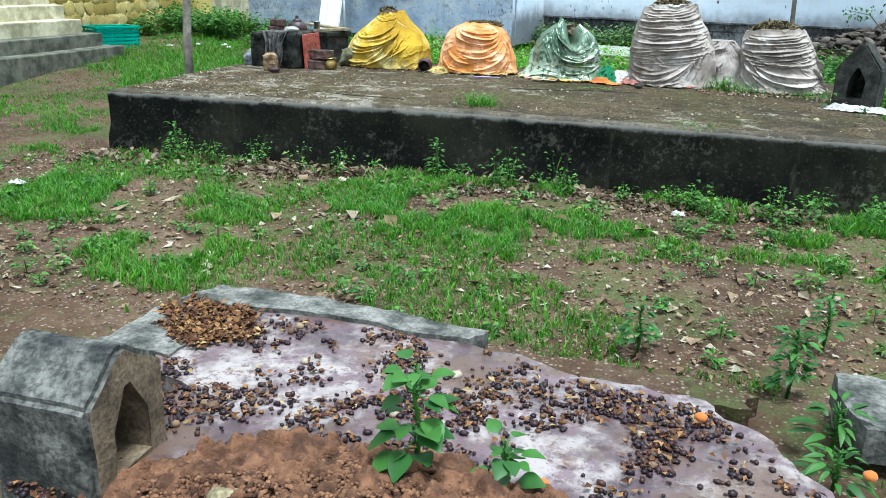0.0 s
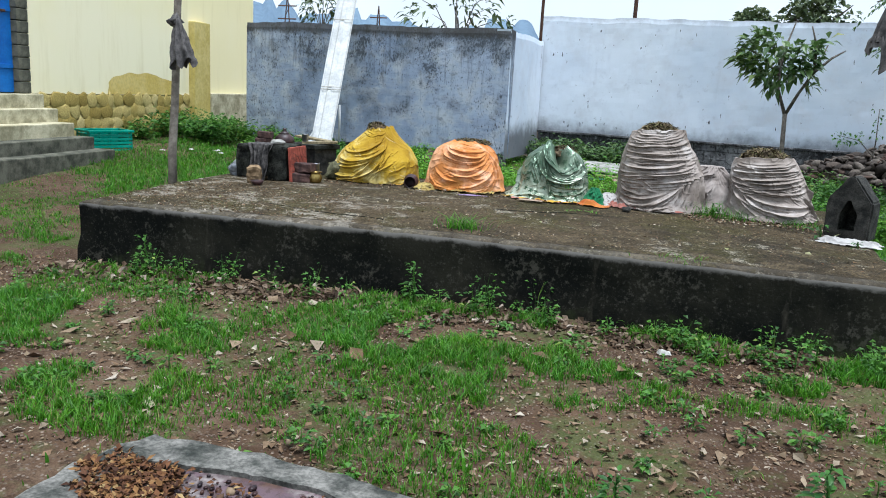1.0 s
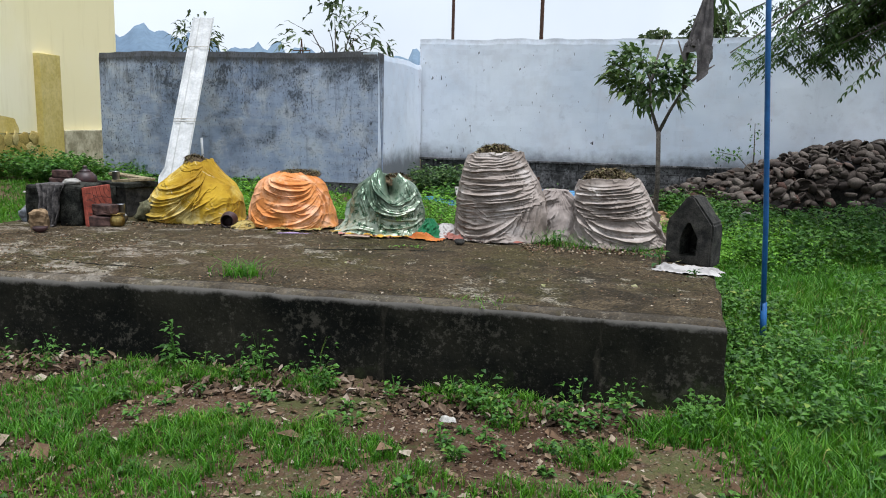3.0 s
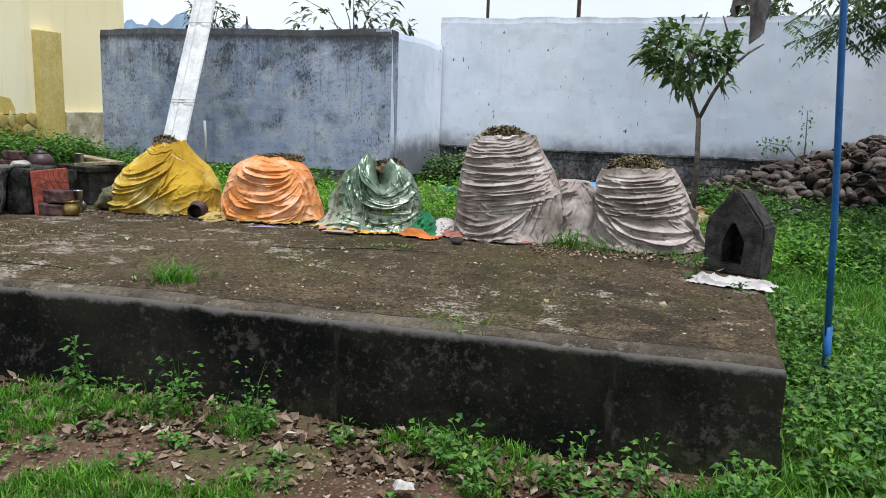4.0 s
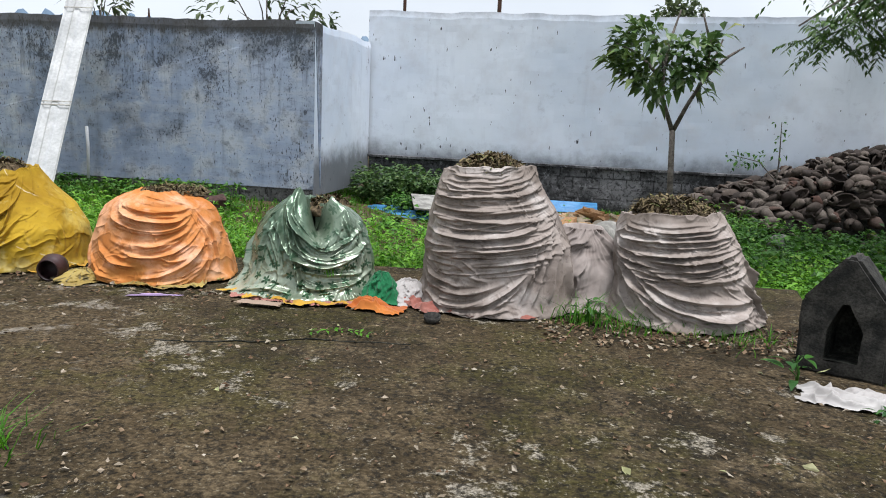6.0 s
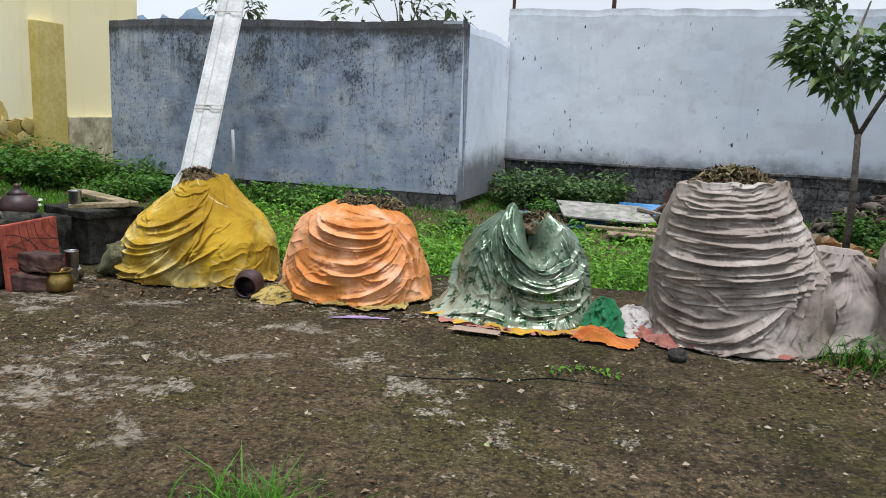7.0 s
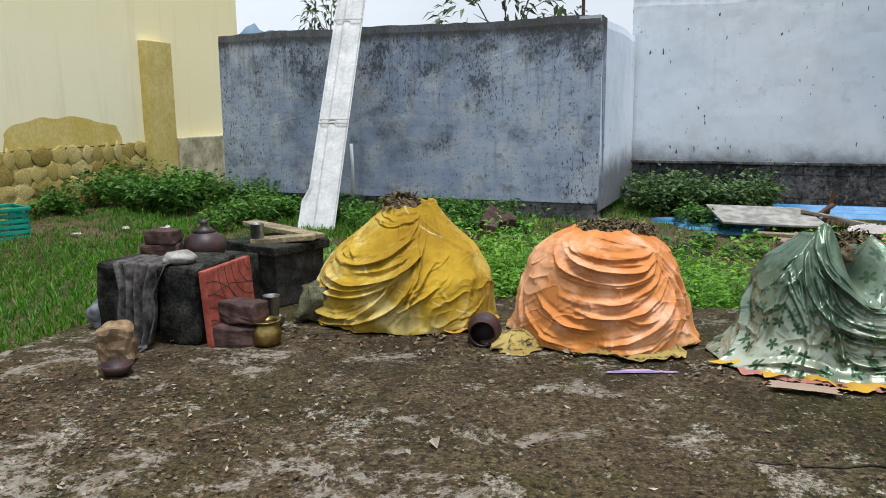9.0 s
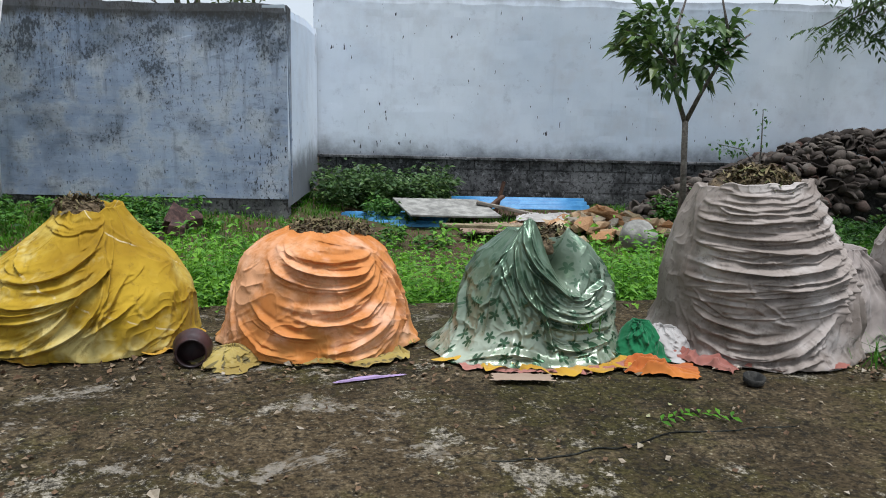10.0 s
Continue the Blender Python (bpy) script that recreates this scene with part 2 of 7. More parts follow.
def white_wall_paint():
    s = Mat("pale_lavender_limewash", 0.9, 0, 0.15)
    big = s.noise(0.45, 4, 0.55)
    mid = s.noise(2.5, 6, 0.65)
    base = s.mix(s.step(big, 0.35, 0.65), (0.545, 0.615, 0.71), (0.70, 0.75, 0.82))
    base = s.mix(s.math("MULTIPLY", s.step(mid, 0.45, 0.75), 0.5), base, (0.52, 0.53, 0.57))
    runs = s.noise(1.6, 5, 0.7, s.coords(scale=(2.5, 2.5, 0.25)))
    base = s.mix(s.math("MULTIPLY", s.step(runs, 0.56, 0.75), 0.3), base, (0.33, 0.35, 0.40))
    courses = s.noise(1.4, 3, 0.6, s.coords(scale=(0.35, 0.35, 4.5)))
    pocks = s.noise(13, 2, 0.5, s.coords(scale=(2.0, 2.0, 0.6)))
    patch = s.noise(0.8, 3, 0.5)
    hole = s.step(s.math("ADD", pocks, s.math("MULTIPLY", s.step(patch, 0.45, 0.7), 0.06)), 0.735, 0.75)
    base = s.mix(hole, base, (0.07, 0.07, 0.08))
    z = s.axis(2)
    foot = s.step(s.math("ADD", z, s.math("MULTIPLY", s.noise(3, 6, 0.7), 0.5)), 1.20, 0.84)
    base = s.mix(s.math("MULTIPLY", foot, 0.85), base, (0.075, 0.078, 0.08))
    grime = s.step(s.noise(6, 7, 0.75), 0.55, 0.72)
    base = s.mix(s.math("MULTIPLY", grime, 0.3), base, (0.3, 0.32, 0.37))
    top = s.step(s.math("ADD", z, s.math("MULTIPLY", s.noise(4, 5, 0.7), 0.3)), 2.62, 2.80)
    base = s.mix(s.math("MULTIPLY", top, 0.6), base, (0.2, 0.2, 0.21))
    s.colour(base)
    s.bump(courses, 0.1, 0.008)
    s.bump(mid, 0.2, 0.008)
    return s.m


def plinth_masonry():
    """Blackened masonry with its courses showing through the worn plaster."""
    s = Mat("grimy_rubble_plinth", 0.9, 0, 0.15)
    big, mid = s.noise(1.6, 6, 0.7), s.noise(11, 7, 0.75)
    c = s.mix(s.step(big, 0.38, 0.64), (0.035, 0.036, 0.037), (0.19, 0.19, 0.195))
    c = s.mix(s.math("MULTIPLY", s.step(mid, 0.52, 0.66), 0.8), c, (0.30, 0.30, 0.31))
    c = s.mix(s.math("MULTIPLY", s.step(s.noise(24, 6, 0.75), 0.50, 0.60), 0.8), c, (0.016, 0.016, 0.017))
    t = s.n.new("ShaderNodeTexBrick")
    t.inputs["Scale"].default_value = 1.0
    t.inputs["Brick Width"].default_value, t.inputs["Row Height"].default_value = 0.34, 0.135
    t.inputs["Mortar Size"].default_value, t.inputs["Mortar Smooth"].default_value = 0.012, 0.6
    s.l.new(s.coords(rot=(radians(-90), 0, 0)), t.inputs["Vector"])
    joint = s.math("MULTIPLY", t.outputs["Fac"], s.step(s.noise(4, 4, 0.7), 0.42, 0.56))
    c = s.mix(s.math("MULTIPLY", joint, 0.75), c, (0.014, 0.014, 0.014))
    s.colour(c)
    s.bump(mid, 0.6, 0.02)
    s.bump(joint, -0.8, 0.015)
    return s.m


def yellow_plaster():
    s = Mat("cream_yellow_plaster", 0.88, 0, 0.2)
    big = s.noise(0.5, 4, 0.5)
    base = s.mix(s.step(big, 0.35, 0.7), (0.87, 0.785, 0.47), (0.89, 0.82, 0.58))
    runs = s.noise(1.5, 5, 0.65, s.coords(scale=(2.5, 2.5, 0.3)))
    base = s.mix(s.math("MULTIPLY", s.step(runs, 0.5, 0.75), 0.35), base, (0.62, 0.53, 0.26))
    pocks = s.noise(9, 2, 0.5, s.coords(scale=(2, 2, 0.6)))
    base = s.mix(s.step(pocks, 0.79, 0.81), base, (0.2, 0.16, 0.1))
    s.colour(base)
    s.bump(s.noise(40, 4), 0.15, 0.004)
    return s.m


def platform_top():
    s = Mat("mossy_concrete_top", 0.9, 0, 0.08)
    big = s.noise(1.1, 6, 0.62)
    mid = s.noise(5, 7, 0.7)
    fine = s.noise(70, 5, 0.75)
    base = s.mix(s.step(big, 0.36, 0.66), (0.047, 0.036, 0.020), (0.125, 0.092, 0.052))
    base = s.mix(s.math("MULTIPLY", s.step(mid, 0.46, 0.62), 0.75), base, (0.18, 0.137, 0.082))
    moss = s.step(s.math("ADD", s.noise(1.7, 6, 0.7), s.math("MULTIPLY", s.noise(22, 4), 0.2)), 0.56, 0.72)
    base = s.mix(s.math("MULTIPLY", moss, 0.55), base, (0.085, 0.080, 0.022))
    pale = s.step(s.math("ADD", s.noise(3.4, 10, 0.8, dist=0.3), s.math("MULTIPLY", fine, 0.22)), 0.69, 0.73)
    base = s.mix(s.math("MULTIPLY", pale, 0.85), base, (0.42, 0.38, 0.31))
    black = s.step(s.noise(34, 7, 0.8), 0.48, 0.58)
    base = s.mix(s.math("MULTIPLY", black, 0.82), base, (0.022, 0.02, 0.016))
    specks = s.step(s.noise(75, 3, 0.6), 0.62, 0.68)
    base = s.mix(s.math("MULTIPLY", specks, 0.75), base, (0.34, 0.30, 0.22))
    base = s.mix(s.step(fine, 0.35, 0.75), s.mix(1.0, base, (0.28, 0.27, 0.25), "MULTIPLY"), base)
    side = s.step(s.math("ADD", s.axis(0), s.math("MULTIPLY", s.noise(1.2, 4), 1.6)), 1.0, -0.6)
    worn = s.step(s.math("ADD", s.noise(3.6, 11, 0.8, dist=0.4), s.math("ADD", s.math("MULTIPLY", side, 0.10), s.math("MULTIPLY", s.math("SUBTRACT", s.noise(30, 5, 0.7), 0.5), 0.22))), 0.640, 0.685)
    base = s.mix(s.math("MULTIPLY", s.math("MULTIPLY", worn, side), 0.6), base, s.mix(s.step(s.noise(45, 5, 0.7), 0.42, 0.62), (0.33, 0.30, 0.255), (0.17, 0.145, 0.11)))
    # smoother cement fillet along the front arris, parted from the top by a crack
    y = s.math("ADD", s.axis(1), s.math("MULTIPLY", s.math("MAXIMUM", s.math("ADD", s.axis(0), 0.6), 0.0), 0.093))
    edge = s.math("ADD", y, s.math("MULTIPLY", s.math("SUBTRACT", s.noise(4, 6, 0.7), 0.5), 0.10))
    strip = s.step(edge, 5.125, 5.115)
    cement = s.mix(s.step(s.noise(3, 6, 0.7), 0.4, 0.62), (0.058, 0.051, 0.041), (0.165, 0.148, 0.122))
    cement = s.mix(s.math("MULTIPLY", s.step(s.noise(30, 5, 0.7), 0.5, 0.65), 0.5), cement, (0.06, 0.052, 0.042))
    base = s.mix(s.math("MULTIPLY", strip, 0.4), base, cement)
    crack = s.step(s.math("ABSOLUTE", s.math("SUBTRACT", edge, 5.12)), 0.009, 0.003)
    base = s.mix(s.math("MULTIPLY", crack, s.step(s.noise(5, 3), 0.4, 0.5)), base, (0.012, 0.011, 0.01))
    s.bump(crack, -0.5, 0.01)
    s.colour(base)
    s.rough(s.ramp(big, [(0.3, (0.75, 0.75, 0.75)), (0.7, (0.95, 0.95, 0.95))]))
    s.bump(mid, 0.45, 0.014)
    s.bump(fine, 0.8, 0.006)
    return s.m


def platform_side():
    s = Mat("black_algae_concrete", 0.95, 0, 0.06)
    big = s.noise(1.4, 6, 0.65)
    mid = s.noise(9, 6, 0.7)
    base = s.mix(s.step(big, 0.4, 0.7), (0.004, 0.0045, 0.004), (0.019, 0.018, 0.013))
    worn = s.step(s.math("ADD", s.noise(26, 6, 0.75), s.math("MULTIPLY", s.noise(2.2, 4), 0.5)), 0.80, 0.92)
    base = s.mix(s.math("MULTIPLY", worn, 0.45), base, (0.085, 0.078, 0.062))
    dust = s.step(s.noise(55, 5, 0.75), 0.56, 0.68)
    base = s.mix(s.math("MULTIPLY", dust, 0.42), base, (0.075, 0.068, 0.054))
    z = s.axis(2)
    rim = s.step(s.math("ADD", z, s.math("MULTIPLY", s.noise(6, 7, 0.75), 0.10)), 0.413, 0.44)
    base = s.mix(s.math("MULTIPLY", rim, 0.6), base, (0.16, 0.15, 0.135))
    runs = s.noise(3, 5, 0.7, s.coords(scale=(3, 3, 0.5)))
    base = s.mix(s.math("MULTIPLY", s.step(runs, 0.60, 0.75), 0.3), base, (0.09, 0.078, 0.058))
    moss = s.step(s.math("ADD", s.math("MULTIPLY", z, -0.9), s.noise(3, 5, 0.65)), 0.44, 0.62)
    base = s.mix(s.math("MULTIPLY", moss, 0.55), base, (0.035, 0.045, 0.018))
    s.colour(base)
    s.bump(mid, 0.5, 0.012)
    s.bump(s.noise(40, 4), 0.4, 0.004)
    return s.m


def soil():
    s = Mat("damp_gravelly_soil", 0.92, 0, 0.12)
    big = s.noise(0.8, 6, 0.6)
    mid = s.noise(5, 6, 0.7)
    base = s.mix(s.step(big, 0.36, 0.66), (0.046, 0.026, 0.015), (0.108, 0.068, 0.042))
    base = s.mix(s.math("MULTIPLY", s.step(mid, 0.45, 0.7), 0.6), base, (0.14, 0.10, 0.07))
    clod = s.step(s.noise(18, 6, 0.75), 0.5, 0.62)
    base = s.mix(s.math("MULTIPLY", clod, 0.8), base, (0.042, 0.026, 0.017))
    grit = s.voronoi(70, feature="F1", out="Color")
    sep = s.n.new("ShaderNodeSeparateColor")
    s.l.new(grit, sep.inputs[0])
    cell = s.voronoi(70)
    stone = s.math("MULTIPLY", s.step(cell, 0.5, 0.32), s.step(sep.outputs[0], 0.55, 0.7))
    base = s.mix(stone, base, s.mix(sep.outputs[1], (0.06, 0.04, 0.03), (0.22, 0.175, 0.14)))
    moss = s.step(s.math("ADD", s.noise(1.7, 6, 0.7), s.math("MULTIPLY", s.noise(20, 4), 0.25)), 0.6, 0.75)
    base = s.mix(s.math("MULTIPLY", moss, 0.6), base, (0.055, 0.085, 0.022))
    fine = s.noise(120, 3, 0.7)
    base = s.mix(s.step(fine, 0.3, 0.7), s.mix(1.0, base, (0.6, 0.58, 0.55), "MULTIPLY"), base)
    s.colour(base)
    s.bump(mid, 0.5, 0.03)
    s.bump(cell, -0.5, 0.008)
    s.bump(fine, 0.4, 0.004)
    return s.m


def cloth(name, a, b, stain, weave=420, rough=0.85, sheen=0.15, stain_amount=0.5, fade=None):
    s = Mat(name, rough, 0, 0.15)
    s.b.inputs["Sheen Weight"].default_value = sheen
    big = s.noise(3.0, 5, 0.6)
    mid = s.noise(13, 5, 0.65)
    c = s.mix(s.step(big, 0.33, 0.68), a, b)
    c = s.mix(s.math("MULTIPLY", s.step(mid, 0.50, 0.78), stain_amount * 0.6), c, stain)
    if fade:
        c = s.mix(s.math("MULTIPLY", s.step(s.noise(4.5, 4, 0.6, s.coords(scale=(1, 1, 1.6))), 0.5, 0.72), 0.7), c, fade)
    s.bump(s.noise(weave, 2, 0.5), 0.18, 0.0012)
    s.bump(s.noise(30, 3, 0.5, dist=0.8), 0.12, 0.006)
    return s, c


M = {}
M["stone_brown"] = simple("pale_brown_stone", (0.11, 0.07, 0.035), (0.30, 0.21, 0.12), 16, 0.9, bump=0.8, dist=0.006)
M["blue_wall"], M["white_wall"], M["yellow"] = wall_paint(), white_wall_paint(), yellow_plaster()
M["plat_top"], M["plat_side"], M["soil"] = platform_top(), platform_side(), soil()
M["stone_dark"] = simple("dark_lichen_stone", (0.013, 0.013, 0.012), (0.062, 0.058, 0.05), 13, 0.92, bump=0.6, dist=0.01, grain=0.5)
M["stone_grey"] = simple("weathered_grey_granite", (0.022, 0.023, 0.021), (0.15, 0.145, 0.128), 7, 0.85, bump=0.8, dist=0.012, grain=0.35)
M["stone_sand"] = simple("sandy_cut_stone", (0.075, 0.055, 0.034), (0.21, 0.155, 0.098), 11, 0.9, bump=0.9, dist=0.006, grain=0.55)
M["plinth"] = plinth_masonry()
M["kerb"] = simple("mossy_kerb_cement", (0.024, 0.027, 0.022), (0.20, 0.19, 0.17), 8, 0.85, bump=0.7, dist=0.01, grain=0.55)
M["soot"] = simple("sooty_shade_concrete", (0.008, 0.009, 0.008), (0.056, 0.057, 0.047), 11, 0.9, bump=0.8, dist=0.012, grain=0.4, spec=0.1)
M["concrete"] = simple("grey_concrete", (0.16, 0.155, 0.14), (0.34, 0.33, 0.30), 8, 0.85, bump=0.5, dist=0.008)
M["step_pale"] = simple("yellow_washed_concrete", (0.26, 0.235, 0.14), (0.60, 0.55, 0.38), 5, 0.9, bump=0.4, dist=0.008)
M["step_dark"] = simple("mouldy_step_concrete", (0.04, 0.042, 0.03), (0.15, 0.145, 0.11), 6, 0.9, bump=0.4, dist=0.008)
M["brick_dark"] = simple("old_dark_brick", (0.035, 0.02, 0.018), (0.10, 0.055, 0.045), 18, 0.9, bump=0.6, dist=0.006)
M["red_tile"] = simple("red_oxide_tile", (0.17, 0.032, 0.02), (0.36, 0.085, 0.055), 14, 0.75, bump=0.2)
M["clay"] = simple("burnt_clay", (0.016, 0.008, 0.009), (0.055, 0.024, 0.024), 10, 0.5, bump=0.2, spec=0.4)
M["brass"] = simple("tarnished_brass", (0.20, 0.14, 0.045), (0.42, 0.31, 0.11), 14, 0.38, 1.0, 0.1)
M["steel"] = simple("dull_steel", (0.30, 0.30, 0.31), (0.52, 0.52, 0.53), 18, 0.3, 1.0, 0.1)
M["iron"] = simple("rusty_iron", (0.05, 0.025, 0.018), (0.13, 0.075, 0.05), 14, 0.8, 0.3, 0.4)
M["wood_grey"] = simple("silvered_wood", (0.13, 0.11, 0.09), (0.27, 0.24, 0.20), 14, 0.85)
M["wood_pale"] = simple("pale_board", (0.15, 0.12, 0.065), (0.34, 0.28, 0.17), 14, 0.85, grain=0.55)
M["bark"] = simple("grey_bark", (0.06, 0.052, 0.045), (0.17, 0.15, 0.13), 22, 0.9, bump=0.8, dist=0.008)
M["sheet"] = simple("dull_white_fibre_sheet", (0.42, 0.43, 0.43), (0.58, 0.59, 0.59), 4, 0.7, bump=0.1)
M["pipe"] = simple("white_plastic_pipe", (0.5, 0.52, 0.54), (0.62, 0.63, 0.64), 8, 0.5)
M["blue_paint"] = simple("blue_gloss_paint", (0.012, 0.075, 0.22), (0.02, 0.11, 0.30), 10, 0.45, bump=0.15)
M["door_blue"] = simple("bright_blue_door_paint", (0.01, 0.11, 0.42), (0.02, 0.16, 0.52), 4, 0.5, bump=0.1)
M["crate"] = simple("teal_plastic", (0.0, 0.19, 0.135), (0.01, 0.27, 0.19), 8, 0.45, bump=0.05)
M["tarp"] = simple("blue_corrugated_paint", (0.04, 0.17, 0.36), (0.08, 0.25, 0.45), 5, 0.5, bump=0.1)
M["rag"] = simple("grey_brown_rag", (0.045, 0.042, 0.042), (0.13, 0.12, 0.115), 18, 0.95, bump=0.5)
M["rag_black"] = simple("sooty_black_cloth", (0.02, 0.019, 0.019), (0.115, 0.105, 0.10), 26, 0.95, bump=0.6)
M["paper"] = simple("dirty_white_paper", (0.26, 0.25, 0.22), (0.52, 0.51, 0.47), 15, 0.8, bump=0.2)
M["plastic_bag"] = simple("grey_plastic_bag", (0.10, 0.11, 0.13), (0.25, 0.27, 0.30), 12, 0.35, bump=0.3, spec=0.5)
M["pilaster"] = simple("ochre_pilaster_plaster", (0.49, 0.39, 0.11), (0.64, 0.53, 0.21), 2.5, 0.85, bump=0.2)
# distance haze is painted into the hills' blue-grey base colour
M["hill"] = simple("haze_tinted_hills", (0.10, 0.15, 0.21), (0.13, 0.19, 0.25), 0.02, 1.0, bump=0.0)
M["dirt_red"] = simple("crumbly_red_earth", (0.05, 0.022, 0.011), (0.165, 0.078, 0.04), 16, 0.95, bump=0.9, dist=0.015)
M["rot"] = simple("rotting_flower_mulch", (0.055, 0.04, 0.024), (0.20, 0.145, 0.085), 30, 0.95, bump=0.8, dist=0.01)
M["husk"] = None

def island_mat(name, stops, rough=0.85, scale=30, bump=0.4, island=True, dist=0.005):
    s = Mat(name, rough, 0, 0.25)
    c = s.ramp(s.random(island), stops)
    n = s.noise(scale, 5, 0.65)
    c = s.mix(s.step(n, 0.35, 0.7), s.mix(1.0, c, (0.6, 0.58, 0.55), "MULTIPLY"), c)
    s.colour(c)
    s.bump(n, bump, dist)
    return s.m


# dry husk browns, darkened to paint in the neem tree's shadow
M["husk"] = island_mat("shade_darkened_husk", [(0, (0.030, 0.023, 0.020)), (0.5, (0.075, 0.060, 0.050)), (0.85, (0.15, 0.128, 0.11)), (1, (0.075, 0.038, 0.028))], island=False)
M["rubble"] = island_mat("orange_beige_rubble", [(0, (0.42, 0.22, 0.10)), (0.35, (0.50, 0.30, 0.16)), (0.7, (0.55, 0.43, 0.28)), (1, (0.36, 0.32, 0.26))], island=False)
M["litter"] = island_mat("dry_leaf_litter", [(0, (0.075, 0.042, 0.024)), (0.5, (0.19, 0.12, 0.07)), (0.80, (0.25, 0.19, 0.125)), (1, (0.42, 0.37, 0.30))])
M["straw"] = island_mat("dry_garland_straw", [(0, (0.035, 0.025, 0.013)), (0.5, (0.105, 0.078, 0.038)), (0.85, (0.22, 0.175, 0.09)), (1, (0.10, 0.12, 0.035))])
M["fruit"] = island_mat("fallen_fruit", [(0, (0.010, 0.006, 0.009)), (0.7, (0.032, 0.014, 0.016)), (0.92, (0.07, 0.028, 0.016)), (1, (0.17, 0.075, 0.022))], 0.45, 40, 0.3)
M["rubble_stone"] = island_mat("plinth_stone", [(0, (0.34, 0.25, 0.06)), (0.5, (0.54, 0.42, 0.13)), (1, (0.62, 0.51, 0.22))], 0.9, 14, 0.6, False, 0.012)
M["grass"] = leaf_mat("fresh_grass", (0.028, 0.125, 0.006), (0.10, 0.285, 0.014), (0.24, 0.24, 0.08), 0.4)
M["weed"] = leaf_mat("weed_leaf", (0.022, 0.08, 0.012), (0.085, 0.22, 0.026), (0.20, 0.28, 0.05), 0.3)
M["fern"] = leaf_mat("feathery_weed_leaf", (0.06, 0.20, 0.014), (0.18, 0.40, 0.03), None, 0.35)
M["tree_leaf"] = leaf_mat("glossy_tree_leaf", (0.03, 0.075, 0.022), (0.10, 0.175, 0.05), (0.20, 0.24, 0.09), 0.25, 0.4)
# leaf tones lightened to paint in the haze of distance
M["far_leaf"] = leaf_mat("haze_tinted_leaf", (0.05, 0.085, 0.04), (0.12, 0.16, 0.075), None, 0.2)
M["neem"] = leaf_mat("neem_leaflet", (0.022, 0.06, 0.014), (0.075, 0.14, 0.03), None, 0.3)
M["plant"] = leaf_mat("bright_seedling_leaf", (0.018, 0.08, 0.012), (0.05, 0.155, 0.02), None, 0.3, 0.5, False)


# ---------------------------------------------------------------- ground
def ground_z(x, y):
    x, y = np.asarray(x, float), np.asarray(y, float)
    left = smoothstep(1.0, -4.0, x)
    rise = smoothstep(4.6, 12.5, y) * (0.10 + 0.20 * left)
    lump = 0.02 * fbm(x * 1.3, y * 1.3, 3) + 0.008 * fbm(x * 6, y * 6, 5)
    return rise + lump + 0.08 * smoothstep(-5.2, -6.2, x) * smoothstep(5.5, 8.0, y) - 0.01 - 0.02 * smoothstep(4.6, 2.8, y)


def ground():
    def line(a, b, lo, hi, step):
        mid = np.arange(lo, hi, step)
        out = np.geomspace(0.3, b - hi, 26)
        return np.concatenate([(lo - np.geomspace(0.3, lo - a, 26))[::-1], mid, hi + out])

    xs, ys = line(-900, 900, -8, 8.5, 0.075), line(-900, 1200, 0, 14.5, 0.075)
    gx, gy = np.meshgrid(xs, ys)
    gz = ground_z(gx, gy) + 0.012 * vnoise(gx * 9, gy * 9, 31)
    gz = np.where((gy > 16) | (gy < -2) | (abs(gx) > 10), np.maximum(gz, 0.0), gz)
    n, m = gx.shape
    idx = np.arange(n * m).reshape(n, m)
    faces = np.stack([idx[:-1, :-1], idx[:-1, 1:], idx[1:, 1:], idx[1:, :-1]], -1).reshape(-1, 4)
    me = fast_mesh("ground", np.stack([gx, gy, gz], -1).reshape(-1, 3), faces, True)
    return tagged(put("ground", me, M["soil"]), "damp brown gravelly earth with scattered grit", "ground", kind="structure")


ground()


# ---------------------------------------------------------------- platform
P_TOP = 0.414
FRONT = [(-3.16, 5.02), (-0.6, 5.03), (1.88, 4.80)]


def front_y(x):
    return np.interp(x, [p[0] for p in FRONT], [p[1] for p in FRONT])


